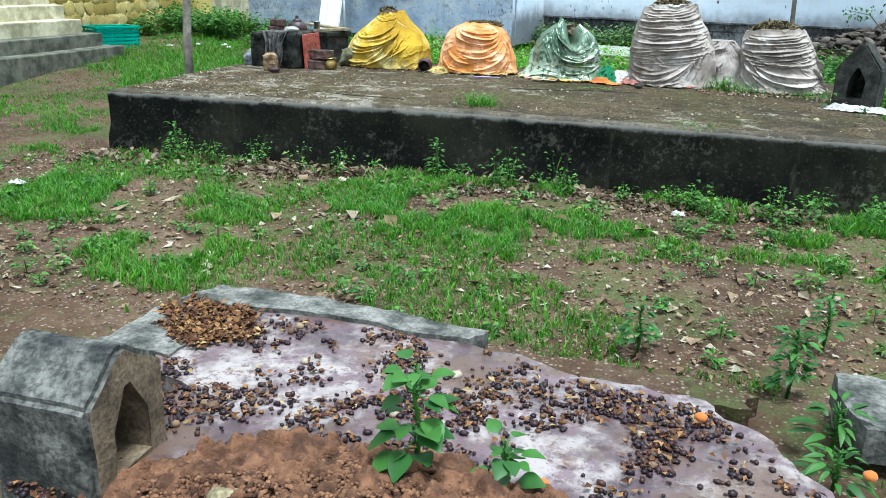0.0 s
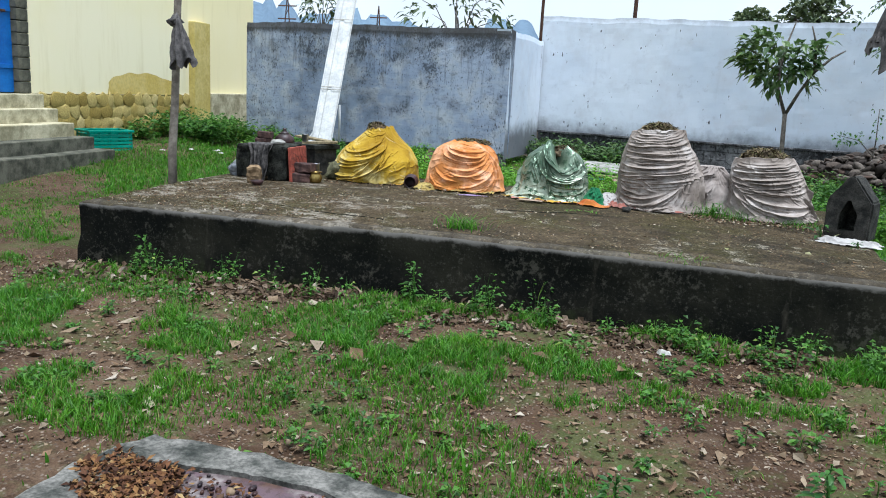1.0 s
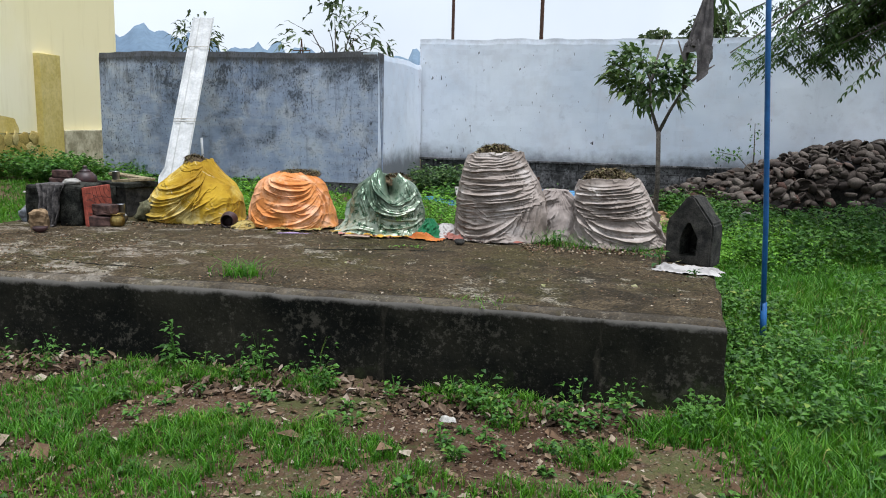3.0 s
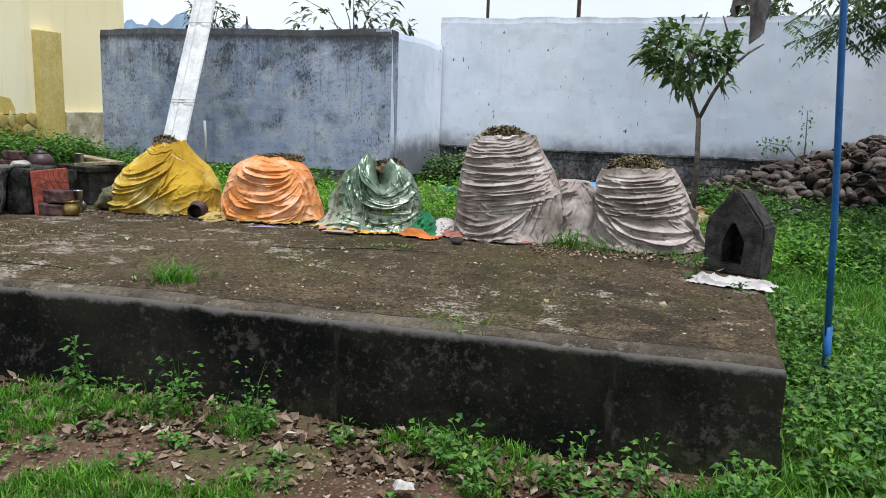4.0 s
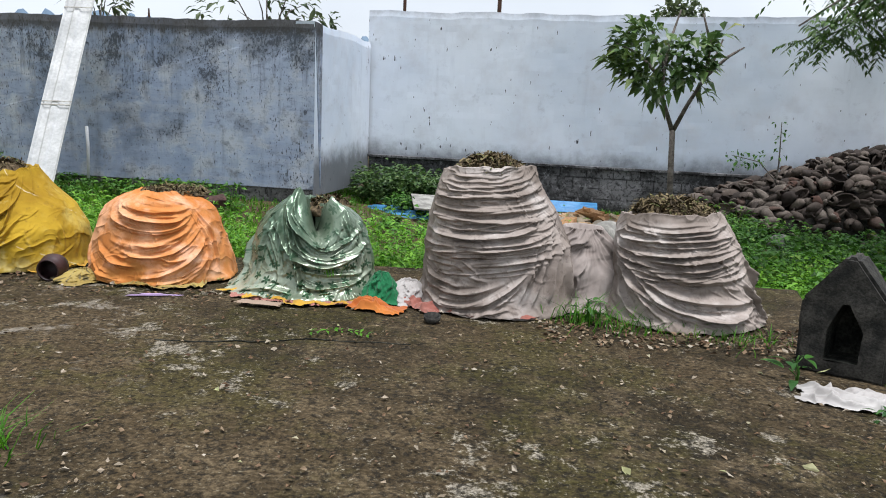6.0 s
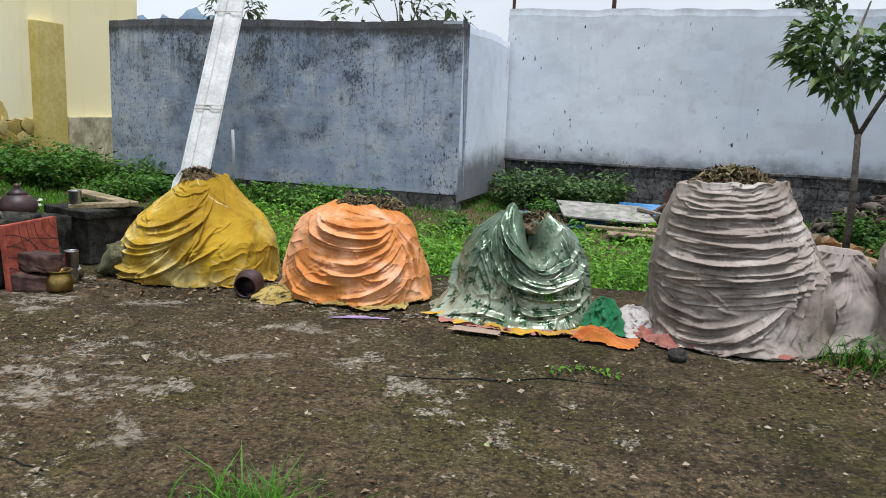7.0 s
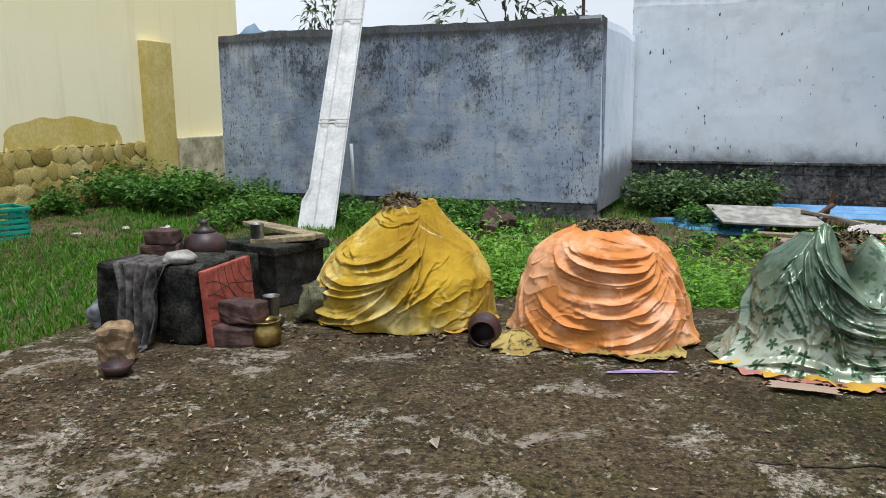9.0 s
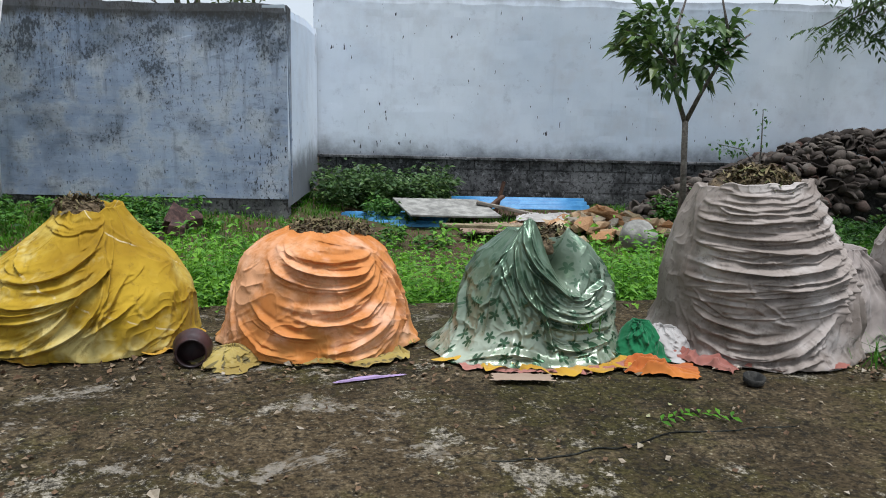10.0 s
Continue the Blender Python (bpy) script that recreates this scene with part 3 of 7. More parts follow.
def platform():
    """Cast concrete plinth with uneven, rounded arrises."""
    n, m = 240, 110
    u, v = np.meshgrid(np.linspace(0, 1, n), np.linspace(0, 1, m))
    xl, xr = -3.16 - 0.03 * v, 1.88 + 0.52 * v
    x = xl + (xr - xl) * u
    y = front_y(x) * (1 - v) + 7.9 * v + 0.002 * vnoise(x * 3.1, 0 * x, 4) * (1 - v)
    x = x + 0.01 * vnoise(y * 4, 0 * x, 9) * np.abs(2 * u - 1)
    border = np.minimum(np.minimum(u * 5.1, (1 - u) * 5.3), np.minimum(v * 2.9, (1 - v) * 2.9))
    z = P_TOP + 0.004 * fbm(x * 1.5, y * 1.5, 8) + 0.003 * vnoise(x * 14, y * 14, 12) - 0.014 * np.exp(-(border / 0.02) ** 2)
    chip = vnoise(x * 5, y * 5 + 3, 41)
    z -= 0.006 * np.exp(-(border / 0.03) ** 2) * smoothstep(0.35, 0.7, chip)
    verts = [np.stack([x, y, z], -1).reshape(-1, 3)]
    idx = np.arange(n * m).reshape(m, n)
    faces = [np.stack([idx[:-1, :-1], idx[:-1, 1:], idx[1:, 1:], idx[1:, :-1]], -1).reshape(-1, 4)]
    loop = np.concatenate([idx[0, :], idx[1:, -1], idx[-1, -2::-1], idx[-2:0:-1, 0]])
    top_faces = len(faces[0])
    ring, base = loop, len(verts[0])
    pts = verts[0][loop]
    c = np.array([-0.6, 6.4])
    out = pts[:, :2] - c
    out /= np.linalg.norm(out, axis=1)[:, None]
    for k, depth in enumerate((0.02, 0.07, 0.14, 0.22, 0.31, 0.40, 0.55)):
        q = pts.copy()
        q[:, 2] = pts[:, 2] - depth
        bulge = 0.004 + 0.006 * vnoise(pts[:, 0] * 6 + pts[:, 1] * 5, np.full(len(pts), depth * 9), 22) + 0.02 * (depth > 0.3)
        q[:, :2] += out * bulge[:, None]
        verts.append(q)
        new_ring = np.arange(base, base + len(q))
        base += len(q)
        faces.append(np.stack([ring, new_ring, np.roll(new_ring, -1), np.roll(ring, -1)], -1))
        ring = new_ring
    me = fast_mesh("platform", np.concatenate(verts), np.concatenate(faces), True)
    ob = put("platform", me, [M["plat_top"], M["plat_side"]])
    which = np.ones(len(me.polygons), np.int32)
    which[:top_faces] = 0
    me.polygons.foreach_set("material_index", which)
    return tagged(ob, "low concrete platform, brown mossy top and black algae-stained sides", "platform", kind="structure")


platform()


# ---------------------------------------------------------------- boundary walls and building
def wall_run(name, a, b, z0, z1, thick, mat, label, cap=0.0, seed=0, parent=None, ragged=0.012):
    """A wall between two plan points, its seen face on the line; top edge worn."""
    a, b = Vector((*a, 0)), Vector((*b, 0))
    length = (b - a).length
    d = (b - a).normalized()
    back = Vector((-d.y, d.x, 0)) * thick
    n, k = max(8, int(length / 0.07)), 24
    s = np.linspace(0, length, n)
    rows = []
    tops = z1 + ragged * fbm(s * 2.0, s * 0 + seed, seed + 2) * 2 + ragged * 0.6 * vnoise(s * 7, s * 0, seed + 5)
    for j in range(k + 1):
        f = j / k
        zz = z0 + (tops - z0) * f
        bulge = 0.006 * fbm(s * 1.5, zz * 1.5, seed + 7) + 0.002 * vnoise(s * 9, zz * 9, seed + 1) + (0.012 if f > 0.985 else 0)
        rows.append(np.stack([a.x + d.x * s - back.x / thick * bulge * -1, a.y + d.y * s + back.y / thick * bulge, zz], -1))
    rows.append(np.stack([a.x + d.x * s + back.x, a.y + d.y * s + back.y, tops - 0.01], -1))
    rows.append(np.stack([a.x + d.x * s + back.x, a.y + d.y * s + back.y, tops * 0 + z0], -1))
    v = np.concatenate(rows)
    r = len(rows)
    idx = np.arange(r * n).reshape(r, n)
    f = np.stack([idx[:-1, :-1], idx[:-1, 1:], idx[1:, 1:], idx[1:, :-1]], -1).reshape(-1, 4)
    me = fast_mesh(name, v, f, False)
    bm = bmesh.new()
    bm.from_mesh(me)
    bmesh.ops.holes_fill(bm, edges=[e for e in bm.edges if e.is_boundary], sides=0)
    bm.to_mesh(me)
    bm.free()
    ob = put(name, me, mat, parent)
    return tagged(ob, label, "wall", kind="structure") if parent is None else ob


BW_L, BW_C = (-5.80, 12.60), (-1.324, 12.06)
RW_L = (-1.12, 14.25)
RW_R = (14.0, 12.19)
wall_run("wall_blue", BW_L, BW_C, 0.38, 2.20, 0.23, M["blue_wall"], "blue-grey limewashed boundary wall, pocked and streaked with black mould", seed=1)
wall_run("wall_return", (BW_C[0] - 0.006, BW_C[1] + 0.004), (-1.08, 14.2), 0.30, 2.19, 0.22, M["white_wall"], "short pale blue return of the boundary wall with a mossy foot", seed=4)
wall_run("wall_footing", (-5.75, 12.62), (-1.34, 12.09), -0.1, 0.39, 0.2, M["plinth"], "rough stone footing under the blue wall", seed=9)
wall_run("wall_pale", RW_L, RW_R, 0.66, 2.60, 0.25, M["white_wall"], "pale lavender limewashed boundary wall with dark grimy foot", seed=11, ragged=0.014)
wall_run("wall_plinth", (RW_L[0] + 0.05, RW_L[1] - 0.05), (RW_R[0], RW_R[1] - 0.06), -0.2, 0.67, 0.26, M["plinth"], "blackened rubble plinth below the pale wall", seed=15)


def pale_ledge():
    a, b = Vector((RW_L[0], RW_L[1] - 0.02, 0)), Vector((RW_R[0], RW_R[1] - 0.02, 0))
    bm = box((b - a).length, 0.07, 0.035, 0.006, 0.006, 2)
    ang = math.degrees(math.atan2(b.y - a.y, b.x - a.x))
    mid = (a + b) / 2
    ob = put("trim_ledge", bm_mesh("trim_ledge", bm), M["plinth"], m=pose(mid.x, mid.y - 0.025, 0.655, 0, 0, ang))
    tagged(ob, "thin mortar ledge between pale wall and plinth", "ledge", kind="structure")


pale_ledge()

BX = -6.72


def building():
    """Cream plastered building whose side faces the yard; door reached by steps."""
    h = thing("house", BX, 10.5, 0.0, 0, "cream-yellow plastered temple building with a rubble-stone plinth", "building")

    def slab(name, x0, x1, y0, y1, z0, z1, mat, bevel=0.0, label="", wob=0.0):
        bm = box(x1 - x0, y1 - y0, z1 - z0, bevel, wob, 6 if wob else 0)
        return part(name, bm, mat, h, label, m=pose((x0 + x1) / 2 - BX, (y0 + y1) / 2 - 10.5, z0))

    slab("wall", BX - 6, BX, 8.76, 14.66, 0.96, 5.2, M["yellow"])
    slab("wall", BX - 6, BX, 4.5, 7.55, 0.96, 5.2, M["yellow"])
    slab("wall", BX - 6, BX - 0.3, 7.5, 8.8, 0.9, 5.2, M["yellow"])
    slab("lintel", BX - 0.3, BX - 0.002, 7.55, 8.76, 2.95, 5.2, M["yellow"])
    slab("foundation", BX - 6, BX + 0.008, 4.5, 14.64, -0.2, 0.95, simple("ochre_mossy_plinth", (0.30, 0.25, 0.07), (0.58, 0.48, 0.19), 4, 0.9, bump=0.6, dist=0.02, grain=0.7))
    slab("roof", BX - 6.2, BX + 0.25, 4.3, 14.86, 5.2, 5.35, M["concrete"])
    slab("pilaster", BX - 0.05, BX + 0.11, 12.36, 12.86, 0.2, 2.16, M["pilaster"], 0.012, "ochre-washed pilaster")
    slab("base_band", BX - 0.05, BX + 0.13, 12.87, 14.62, -0.1, 1.0, M["step_pale"], 0.015, "stained cream base band")
    d = slab("door", BX - 0.12, BX - 0.06, 7.62, 8.57, 0.97, 2.95, M["door_blue"], 0.005, "bright blue painted steel door")
    for zz in (1.25, 1.9, 2.55):
        part("door_rail", box(0.02, 0.93, 0.05, 0.004), M["door_blue"], d, m=pose(0.035, 0, zz - 0.97))
    part("door_bolt", box(0.03, 0.16, 0.03, 0.006), M["iron"], d, "dark bolt", m=pose(0.04, 0.3, 0.92))
    for i in range(14):
        part("jamb_block", box(0.30, 0.19, 0.133, 0.008, 0.006, 1, i), M["step_dark"], h, "grey door-jamb block", m=pose(-0.13, 8.665 - 10.5, 0.965 + i * 0.142))
    # rubble stones of the plinth, one by one
    shapes = [bm_mesh("stone", rock(1, 0.5, 0.9, i, 0.5, 2), True) for i in range(6)]
    for s in shapes:
        s.materials.append(M["rubble_stone"])
    r = random.Random(5)
    for row in range(5):
        y = 8.85
        while y < 12.3:
            w = r.uniform(0.13, 0.32)
            ob = new("stone", r.choice(shapes))
            ob.parent = h
            ob.matrix_basis = pose(0.012, y + w / 2 - 10.5, 0.26 + row * 0.155 + r.uniform(-0.02, 0.02), 0, r.uniform(-8, 8), 90 + r.uniform(-6, 6)) @ Matrix.Diagonal((w * 1.12, 0.048, 0.22, 1))
            y += w * 0.93
    # damp patch of bare ochre plaster
    n = 40
    ang = np.linspace(0, np.pi, n)
    yy = 11.1 + 0.88 * np.cos(ang) * (1 + 0.05 * vnoise(ang * 3, ang * 0, 3))
    zz = 0.965 + 0.30 * np.sin(ang) ** 0.6 * (1 + 0.12 * vnoise(ang * 4, ang * 0, 6))
    bm = bmesh.new()
    bm.faces.new([bm.verts.new((0.004, b - 10.5, c)) for b, c in zip(yy, zz)])
    part("damp_patch", bm, simple("ochre_damp_plaster", (0.58, 0.43, 0.11), (0.68, 0.54, 0.20), 3, 0.8), h, "darker ochre damp patch")


building()


def steps():
    st = thing("entrance_steps", BX, 8.1, 0, 0, "five concrete entrance steps, mouldy below and cream-washed above", "steps")
    tops = [0.33, 0.48, 0.64, 0.80, 0.96]
    fronts = [-5.72, -5.93, -6.14, -6.34, -6.53]
    ends = [8.97, 8.87, 8.79, 8.76, 8.76]
    for i, (t, x, e) in enumerate(zip(tops, fronts, ends)):
        bm = box(x - BX, e - 6.2, t + 0.2 if i == 0 else t - tops[i - 1] + 0.02, 0.012, 0.008, 5, i)
        z0 = -0.2 if i == 0 else tops[i - 1] - 0.02
        part("step", bm, M["step_dark"] if i < 2 else M["step_pale"], st, m=pose((x - BX) / 2, (e + 6.2) / 2 - 8.1, z0))


steps()


# ---------------------------------------------------------------- draped mounds
def creases(t, s, seed):
    """Irregular sharp folds that run along s and are spread out over t."""
    big = (1 - np.abs(vnoise(t * 0.8, s * 0.7, seed + 50))) ** 2.2
    small = (1 - np.abs(vnoise(t * 1.9 + 7, s * 1.1, seed + 60))) ** 3
    mask = smoothstep(-0.5, 0.4, vnoise(t * 0.5, s * 1.3 + 3, seed + 70))
    return (1.0 * big + 0.30 * small) * (0.3 + 0.7 * mask)


class Folds:
    """Folds of a wrapped cloth, each a curve over the mound; a: angle from the front, h: 0 at the hem, 1 at the collar."""

    def __init__(self, a, h, wide, height, seed):
        self.x, self.y = a * wide, h * height
        self.wide, self.height = wide, height
        self.d = np.zeros_like(a)
        self.r = random.Random(seed)

    def lay(self, p, amp, w, cut=0.0, soft=False):
        """One fold: full above, undercut below, dying out at both ends."""
        (x0, y0), (x1, y1), (x2, y2) = [(p[k] * self.wide, p[k + 1] * self.height) for k in (0, 2, 4)]
        cx, cy = 2 * x1 - (x0 + x2) / 2, 2 * y1 - (y0 + y2) / 2
        ts = np.linspace(0, 1, 26)
        px = (1 - ts) ** 2 * x0 + 2 * ts * (1 - ts) * cx + ts ** 2 * x2
        py = (1 - ts) ** 2 * y0 + 2 * ts * (1 - ts) * cy + ts ** 2 * y2
        reach = (self.x > px.min() - 4 * w) & (self.x < px.max() + 4 * w) & (self.y > py.min() - 4 * w) & (self.y < py.max() + 4 * w)
        if not reach.any():
            return
        gx, gy = self.x[reach], self.y[reach]
        best, side, along = np.full(gx.shape, 9.0), np.zeros(gx.shape), np.zeros(gx.shape)
        for k in range(25):
            dx, dy = px[k + 1] - px[k], py[k + 1] - py[k]
            q = dx * dx + dy * dy + 1e-12
            f = np.clip(((gx - px[k]) * dx + (gy - py[k]) * dy) / q, 0, 1)
            ex, ey = gx - px[k] - f * dx, gy - py[k] - f * dy
            dist = np.hypot(ex, ey)
            sg = np.sign(dx * ey - dy * ex)
            m = dist < best
            best, side, along = np.where(m, dist, best), np.where(m, sg, side), np.where(m, (k + f) / 25, along)
        if x2 < x0:
            side = -side
        t = best * side / w
        up = np.exp(-t * t) if soft else np.exp(-np.abs(t) ** 1.7) - 0.34 * np.exp(-((t + 1.8) / 1.0) ** 2) - 0.30 * np.exp(-((t - 2.0) / 1.1) ** 2)
        ends = smoothstep(0, 0.22, along + cut) * smoothstep(1, 0.75, along - cut)
        self.d[reach] += amp * up * ends

    def add(self, *p, amp=0.022, w=0.026, kin=3, gather=0.3):
        """A main fold and its smaller fellows beside it."""
        amp, w = amp * 0.40, w * 0.27
        p = [v + self.r.uniform(-0.03, 0.03) for v in p]
        self.lay(p, amp * self.r.uniform(0.8, 1.2), w * self.r.uniform(0.85, 1.3), 0.05)
        self.lay(p, amp * 0.5, w * 5.0, 0.05, True)
        for _ in range(kin + 5):
            lo = self.r.uniform(0, 0.45)
            hi = self.r.uniform(lo + 0.3, 1.0)
            sx, sy, e0, e1 = self.r.uniform(-0.12, 0.12), self.r.uniform(-0.16, 0.16), self.r.uniform(-0.4, 1.2), gather * self.r.uniform(-0.2, 1)
            mid = (lo + hi) / 2

            def at(f):
                u = [(1 - f) * (1 - 2 * f), 4 * f * (1 - f), f * (2 * f - 1)]
                e = e0 * (1 - f) + e1 * f
                return sum(u[k] * p[2 * k] for k in range(3)) + sx * e, sum(u[k] * p[2 * k + 1] for k in range(3)) + sy * e + self.r.uniform(-0.02, 0.02)

            self.lay((*at(lo), *at(mid), *at(hi)), amp * self.r.uniform(0.2, 0.85), w * self.r.uniform(0.55, 1.15))


    def wrinkle(self, n, lean, amp=0.0045, w=0.0055):
        """Short stray creases, most of them hanging downwards with a lean."""
        for _ in range(n):
            x, y, ln = self.r.uniform(-1.4, 1.4), self.r.uniform(0.05, 0.9), self.r.uniform(0.10, 0.34)
            dx = lean * ln + self.r.gauss(0, 0.12)
            bow = self.r.uniform(-0.05, 0.05)
            self.lay((x, y, x + dx / 2 + bow, y - ln * 0.45, x + dx, y - ln * self.r.uniform(0.4, 1)), amp * self.r.uniform(0.5, 1.6), w * self.r.uniform(0.7, 1.5))


def mound(cx, cy, ry, height, left, right, folds, mat, seed, label, rim_tilt=(0, 0), lean=0.0, lumps=0.012, flare=0.03, rim=None, collar=None):
    """A cloth-wrapped mound whose two flanks have outlines of their own: pairs of height and radius."""
    na, nh = 620, 320
    a1 = np.linspace(-np.pi, np.pi, na, endpoint=False)
    a1 = a1 - 0.55 * np.sin(a1)
    h1 = np.linspace(0, 1, nh)
    a, h = np.meshgrid(a1, h1)

    def outline(pairs):
        p = np.interp(h1 * height, *zip(*pairs))
        return np.convolve(np.pad(p, 10, mode="edge"), np.ones(21) / 21, "valid")[:, None]

    l, r = outline(left), outline(right)
    k = smoothstep(-0.5, 0.5, np.sin(a))
    wide = l * (1 - k) + r * k
    deep = ry * (l + r) / (left[0][1] + right[0][1])
    if collar:
        deep = deep * (1 + (collar - 1) * h ** 2)
    f = Folds(a, h, 0.5 * (left[0][1] + right[0][1]), height, seed)
    folds(f)
    d = f.d * smoothstep(-0.5, 0.2, np.cos(a)) * smoothstep(1.06, 0.97, h)
    wx, wy = a * 2.0 + 0.6 * fbm(a * 2, h * 2, seed + 1), h * 4.5 + 0.6 * fbm(a * 2 + 7, h * 2, seed + 2)
    d = d + 0.007 * (1 - np.abs(vnoise(wx * 1.3, wy * 1.2, seed + 3))) ** 4 + 0.0022 * (1 - np.abs(vnoise(wx * 3.4, wy * 3.0, seed + 4))) ** 4
    d = d + 2 * lumps * fbm(np.sin(a) * 1.7 + 4, np.cos(a) * 1.7 + h * 2.4, seed, 3)
    foot = np.exp(-(h / 0.05) ** 2)
    ripple = (1 - np.abs(vnoise(a * 6 + 2 * fbm(a * 2, a * 0, seed), h * 3, seed + 8))) ** 2
    d = d + flare * foot * (0.3 + 0.9 * fbm(np.sin(a) * 3 + 9, np.cos(a) * 3, seed + 3, 3)) + 0.014 * ripple * smoothstep(0.22, 0.0, h)
    lip = 0 if rim is None else rim(a) * h ** 3
    z = height * h + lip + (rim_tilt[0] * np.sin(a) - rim_tilt[1] * np.cos(a)) * h ** 2
    z = z + (0.009 * vnoise(a * 3.5, a * 0, seed + 9) + 0.003 * vnoise(a * 11, a * 0, seed + 10)) * h ** 8
    x = cx + (wide + d) * np.sin(a)
    y = cy + lean * h ** 2 - (deep + d) * np.cos(a)
    z = P_TOP + np.maximum(z, 0) + 0.010 * foot * ripple + 0.004
    rows = [np.stack([x, y, z], -1)]
    for s, dz in ((0.97, 0.002), (0.92, -0.008), (0.84, -0.022), (0.7, -0.034), (0.3, -0.04)):
        cxm, cym = x[-1].mean(), y[-1].mean()
        rows.append(np.stack([cxm + (x[-1] - cxm) * s, cym + (y[-1] - cym) * s, z[-1] + dz], -1)[None])
    v = np.concatenate(rows)
    n, m = v.shape[:2]
    idx = np.arange(n * m).reshape(n, m)
    nxt = np.roll(idx, -1, axis=1)
    faces = np.stack([idx[:-1], nxt[:-1], nxt[1:], idx[1:]], -1).reshape(-1, 4)
    hh = np.linspace(0, n / nh, n)[:, None] + 0 * v[:, :, 0]
    uv = np.stack([(a[0] * f.wide)[None, :] + 0 * hh, hh * height * 1.15], -1).reshape(-1, 2)
    ob = put("draped_mound", fast_mesh("draped_mound", v.reshape(-1, 3), faces, True, uv), mat)
    return tagged(ob, label, "draped mound", "cloth-draped mounds on the platform")


def drape(name, cx, cy, z0, rx, ry, height, profile, folds, mat, seed, rim_tilt=(0, 0), lumps=0.02, hem=0.05, close=0.55, na=300, nh=240, power=2.0):
    """Cloth thrown over a rounded mound. a: angle from the front; h: 0 at the hem, 1 at the collar."""
    a1 = np.linspace(-np.pi, np.pi, na, endpoint=False)
    a1 = a1 - 0.5 * np.sin(a1)
    h1 = np.linspace(0, 1, nh)
    a, h = np.meshgrid(a1, h1)
    k = np.ones(9) / 9
    prof1 = np.interp(h1, *zip(*profile))
    prof1 = np.convolve(np.pad(prof1, 4, mode="edge"), k, "valid")
    p = prof1[:, None] + 0 * a
    sq = (np.abs(np.sin(a)) ** power + np.abs(np.cos(a)) ** power) ** (-1 / power)
    d = folds(a, h) * (0.3 + 0.7 * smoothstep(-0.15, 0.6, np.cos(a)))
    d = d + lumps * fbm(np.sin(a) * 1.7 + 4, np.cos(a) * 1.7 + h * 2.4, seed, 3) * 2
    flare = np.exp(-(h / 0.05) ** 2)
    d = d + hem * flare * (0.5 + 0.7 * fbm(np.sin(a) * 3 + 9, np.cos(a) * 3, seed + 3, 3))
    rad_x, rad_y = rx * p * sq + d, ry * p * sq + d
    zr = height * h + (rim_tilt[0] * np.sin(a) - rim_tilt[1] * np.cos(a)) * h ** 2
    x, y = cx + rad_x * np.sin(a), cy - rad_y * np.cos(a)
    z = z0 + np.maximum(zr, 0) + 0.014 * flare * np.maximum(0, fbm(np.sin(a) * 9, np.cos(a) * 9, seed + 5, 3)) + 0.004
    rows = [np.stack([x, y, z], -1)]
    for s, dz in ((0.94, -0.004), (0.86, -0.018), (0.72, -0.03), (close * 0.6, -0.04)):
        cxm, cym = x[-1].mean(), y[-1].mean()
        rows.append(np.stack([cxm + (x[-1] - cxm) * s, cym + (y[-1] - cym) * s, z[-1] + dz], -1)[None])
    v = np.concatenate(rows)
    n, m = v.shape[:2]
    idx = np.arange(n * m).reshape(n, m)
    nxt = np.roll(idx, -1, axis=1)
    f = np.stack([idx[:-1], nxt[:-1], nxt[1:], idx[1:]], -1).reshape(-1, 4)
    hh = np.linspace(0, n / nh, n)[:, None] + 0 * v[:, :, 0]
    uv = np.stack([(a[0] * rx)[None, :] + 0 * hh, hh * height], -1).reshape(-1, 2)
    return put(name, fast_mesh(name, v.reshape(-1, 3), f, True, uv), mat)


def fan(a, h, a0, h0, k, seed, warp=0.8, asp=0.55):
    """Folds that radiate from one gathered spot."""
    ang = np.arctan2(h - h0, (a - a0) * asp)
    dist = np.hypot(h - h0, (a - a0) * asp)
    t = k * ang / 2.2 + warp * fbm(a * 1.3 + seed, h * 2.2, seed, 3) * 1.5
    return creases(t, dist * 2.2, seed) * smoothstep(0.0, 0.22, dist)


def swag(a, h, a0, k, droop, slope, seed, warp=1.0):
    """Folds that hang in shallow curves across the front."""
    t = k * (h - droop * (a - a0) ** 2 - slope * (a - a0)) / 2.2 + warp * fbm(a * 1.1 + seed, h * 3.0 + seed, seed, 3) * 1.8
    return creases(t, a * 1.1, seed)


def heap(name, parent_label, cx, cy, z, rx, ry, height, n, seed, twig=0.05):
    """A clump of rotted garlands: a core of mulch with strands lying over it."""
    t = thing(name, cx, cy, z, 0, parent_label, "dried flowers")
    bm = rock(2 * rx, 2 * ry, 2 * height, seed, 0.3, 4)
    put("mulch", bm_mesh("mulch", bm, True), M["rot"], t)
    r = np.random.default_rng(seed)
    ang, rad = r.uniform(0, 2 * np.pi, n), np.sqrt(r.uniform(0, 1, n))
    px, py = rx * rad * np.cos(ang), ry * rad * np.sin(ang)
    pz = height * np.sqrt(np.maximum(0, 1.05 - rad ** 2)) + r.uniform(-0.01, 0.014, n)
    tagged(put("dry_straw", strips(r, np.stack([px, py, pz], -1), twig * r.uniform(0.3, 1.3, n), 0.0038, 0.5), M["straw"], t), kind="stuff")
    return t


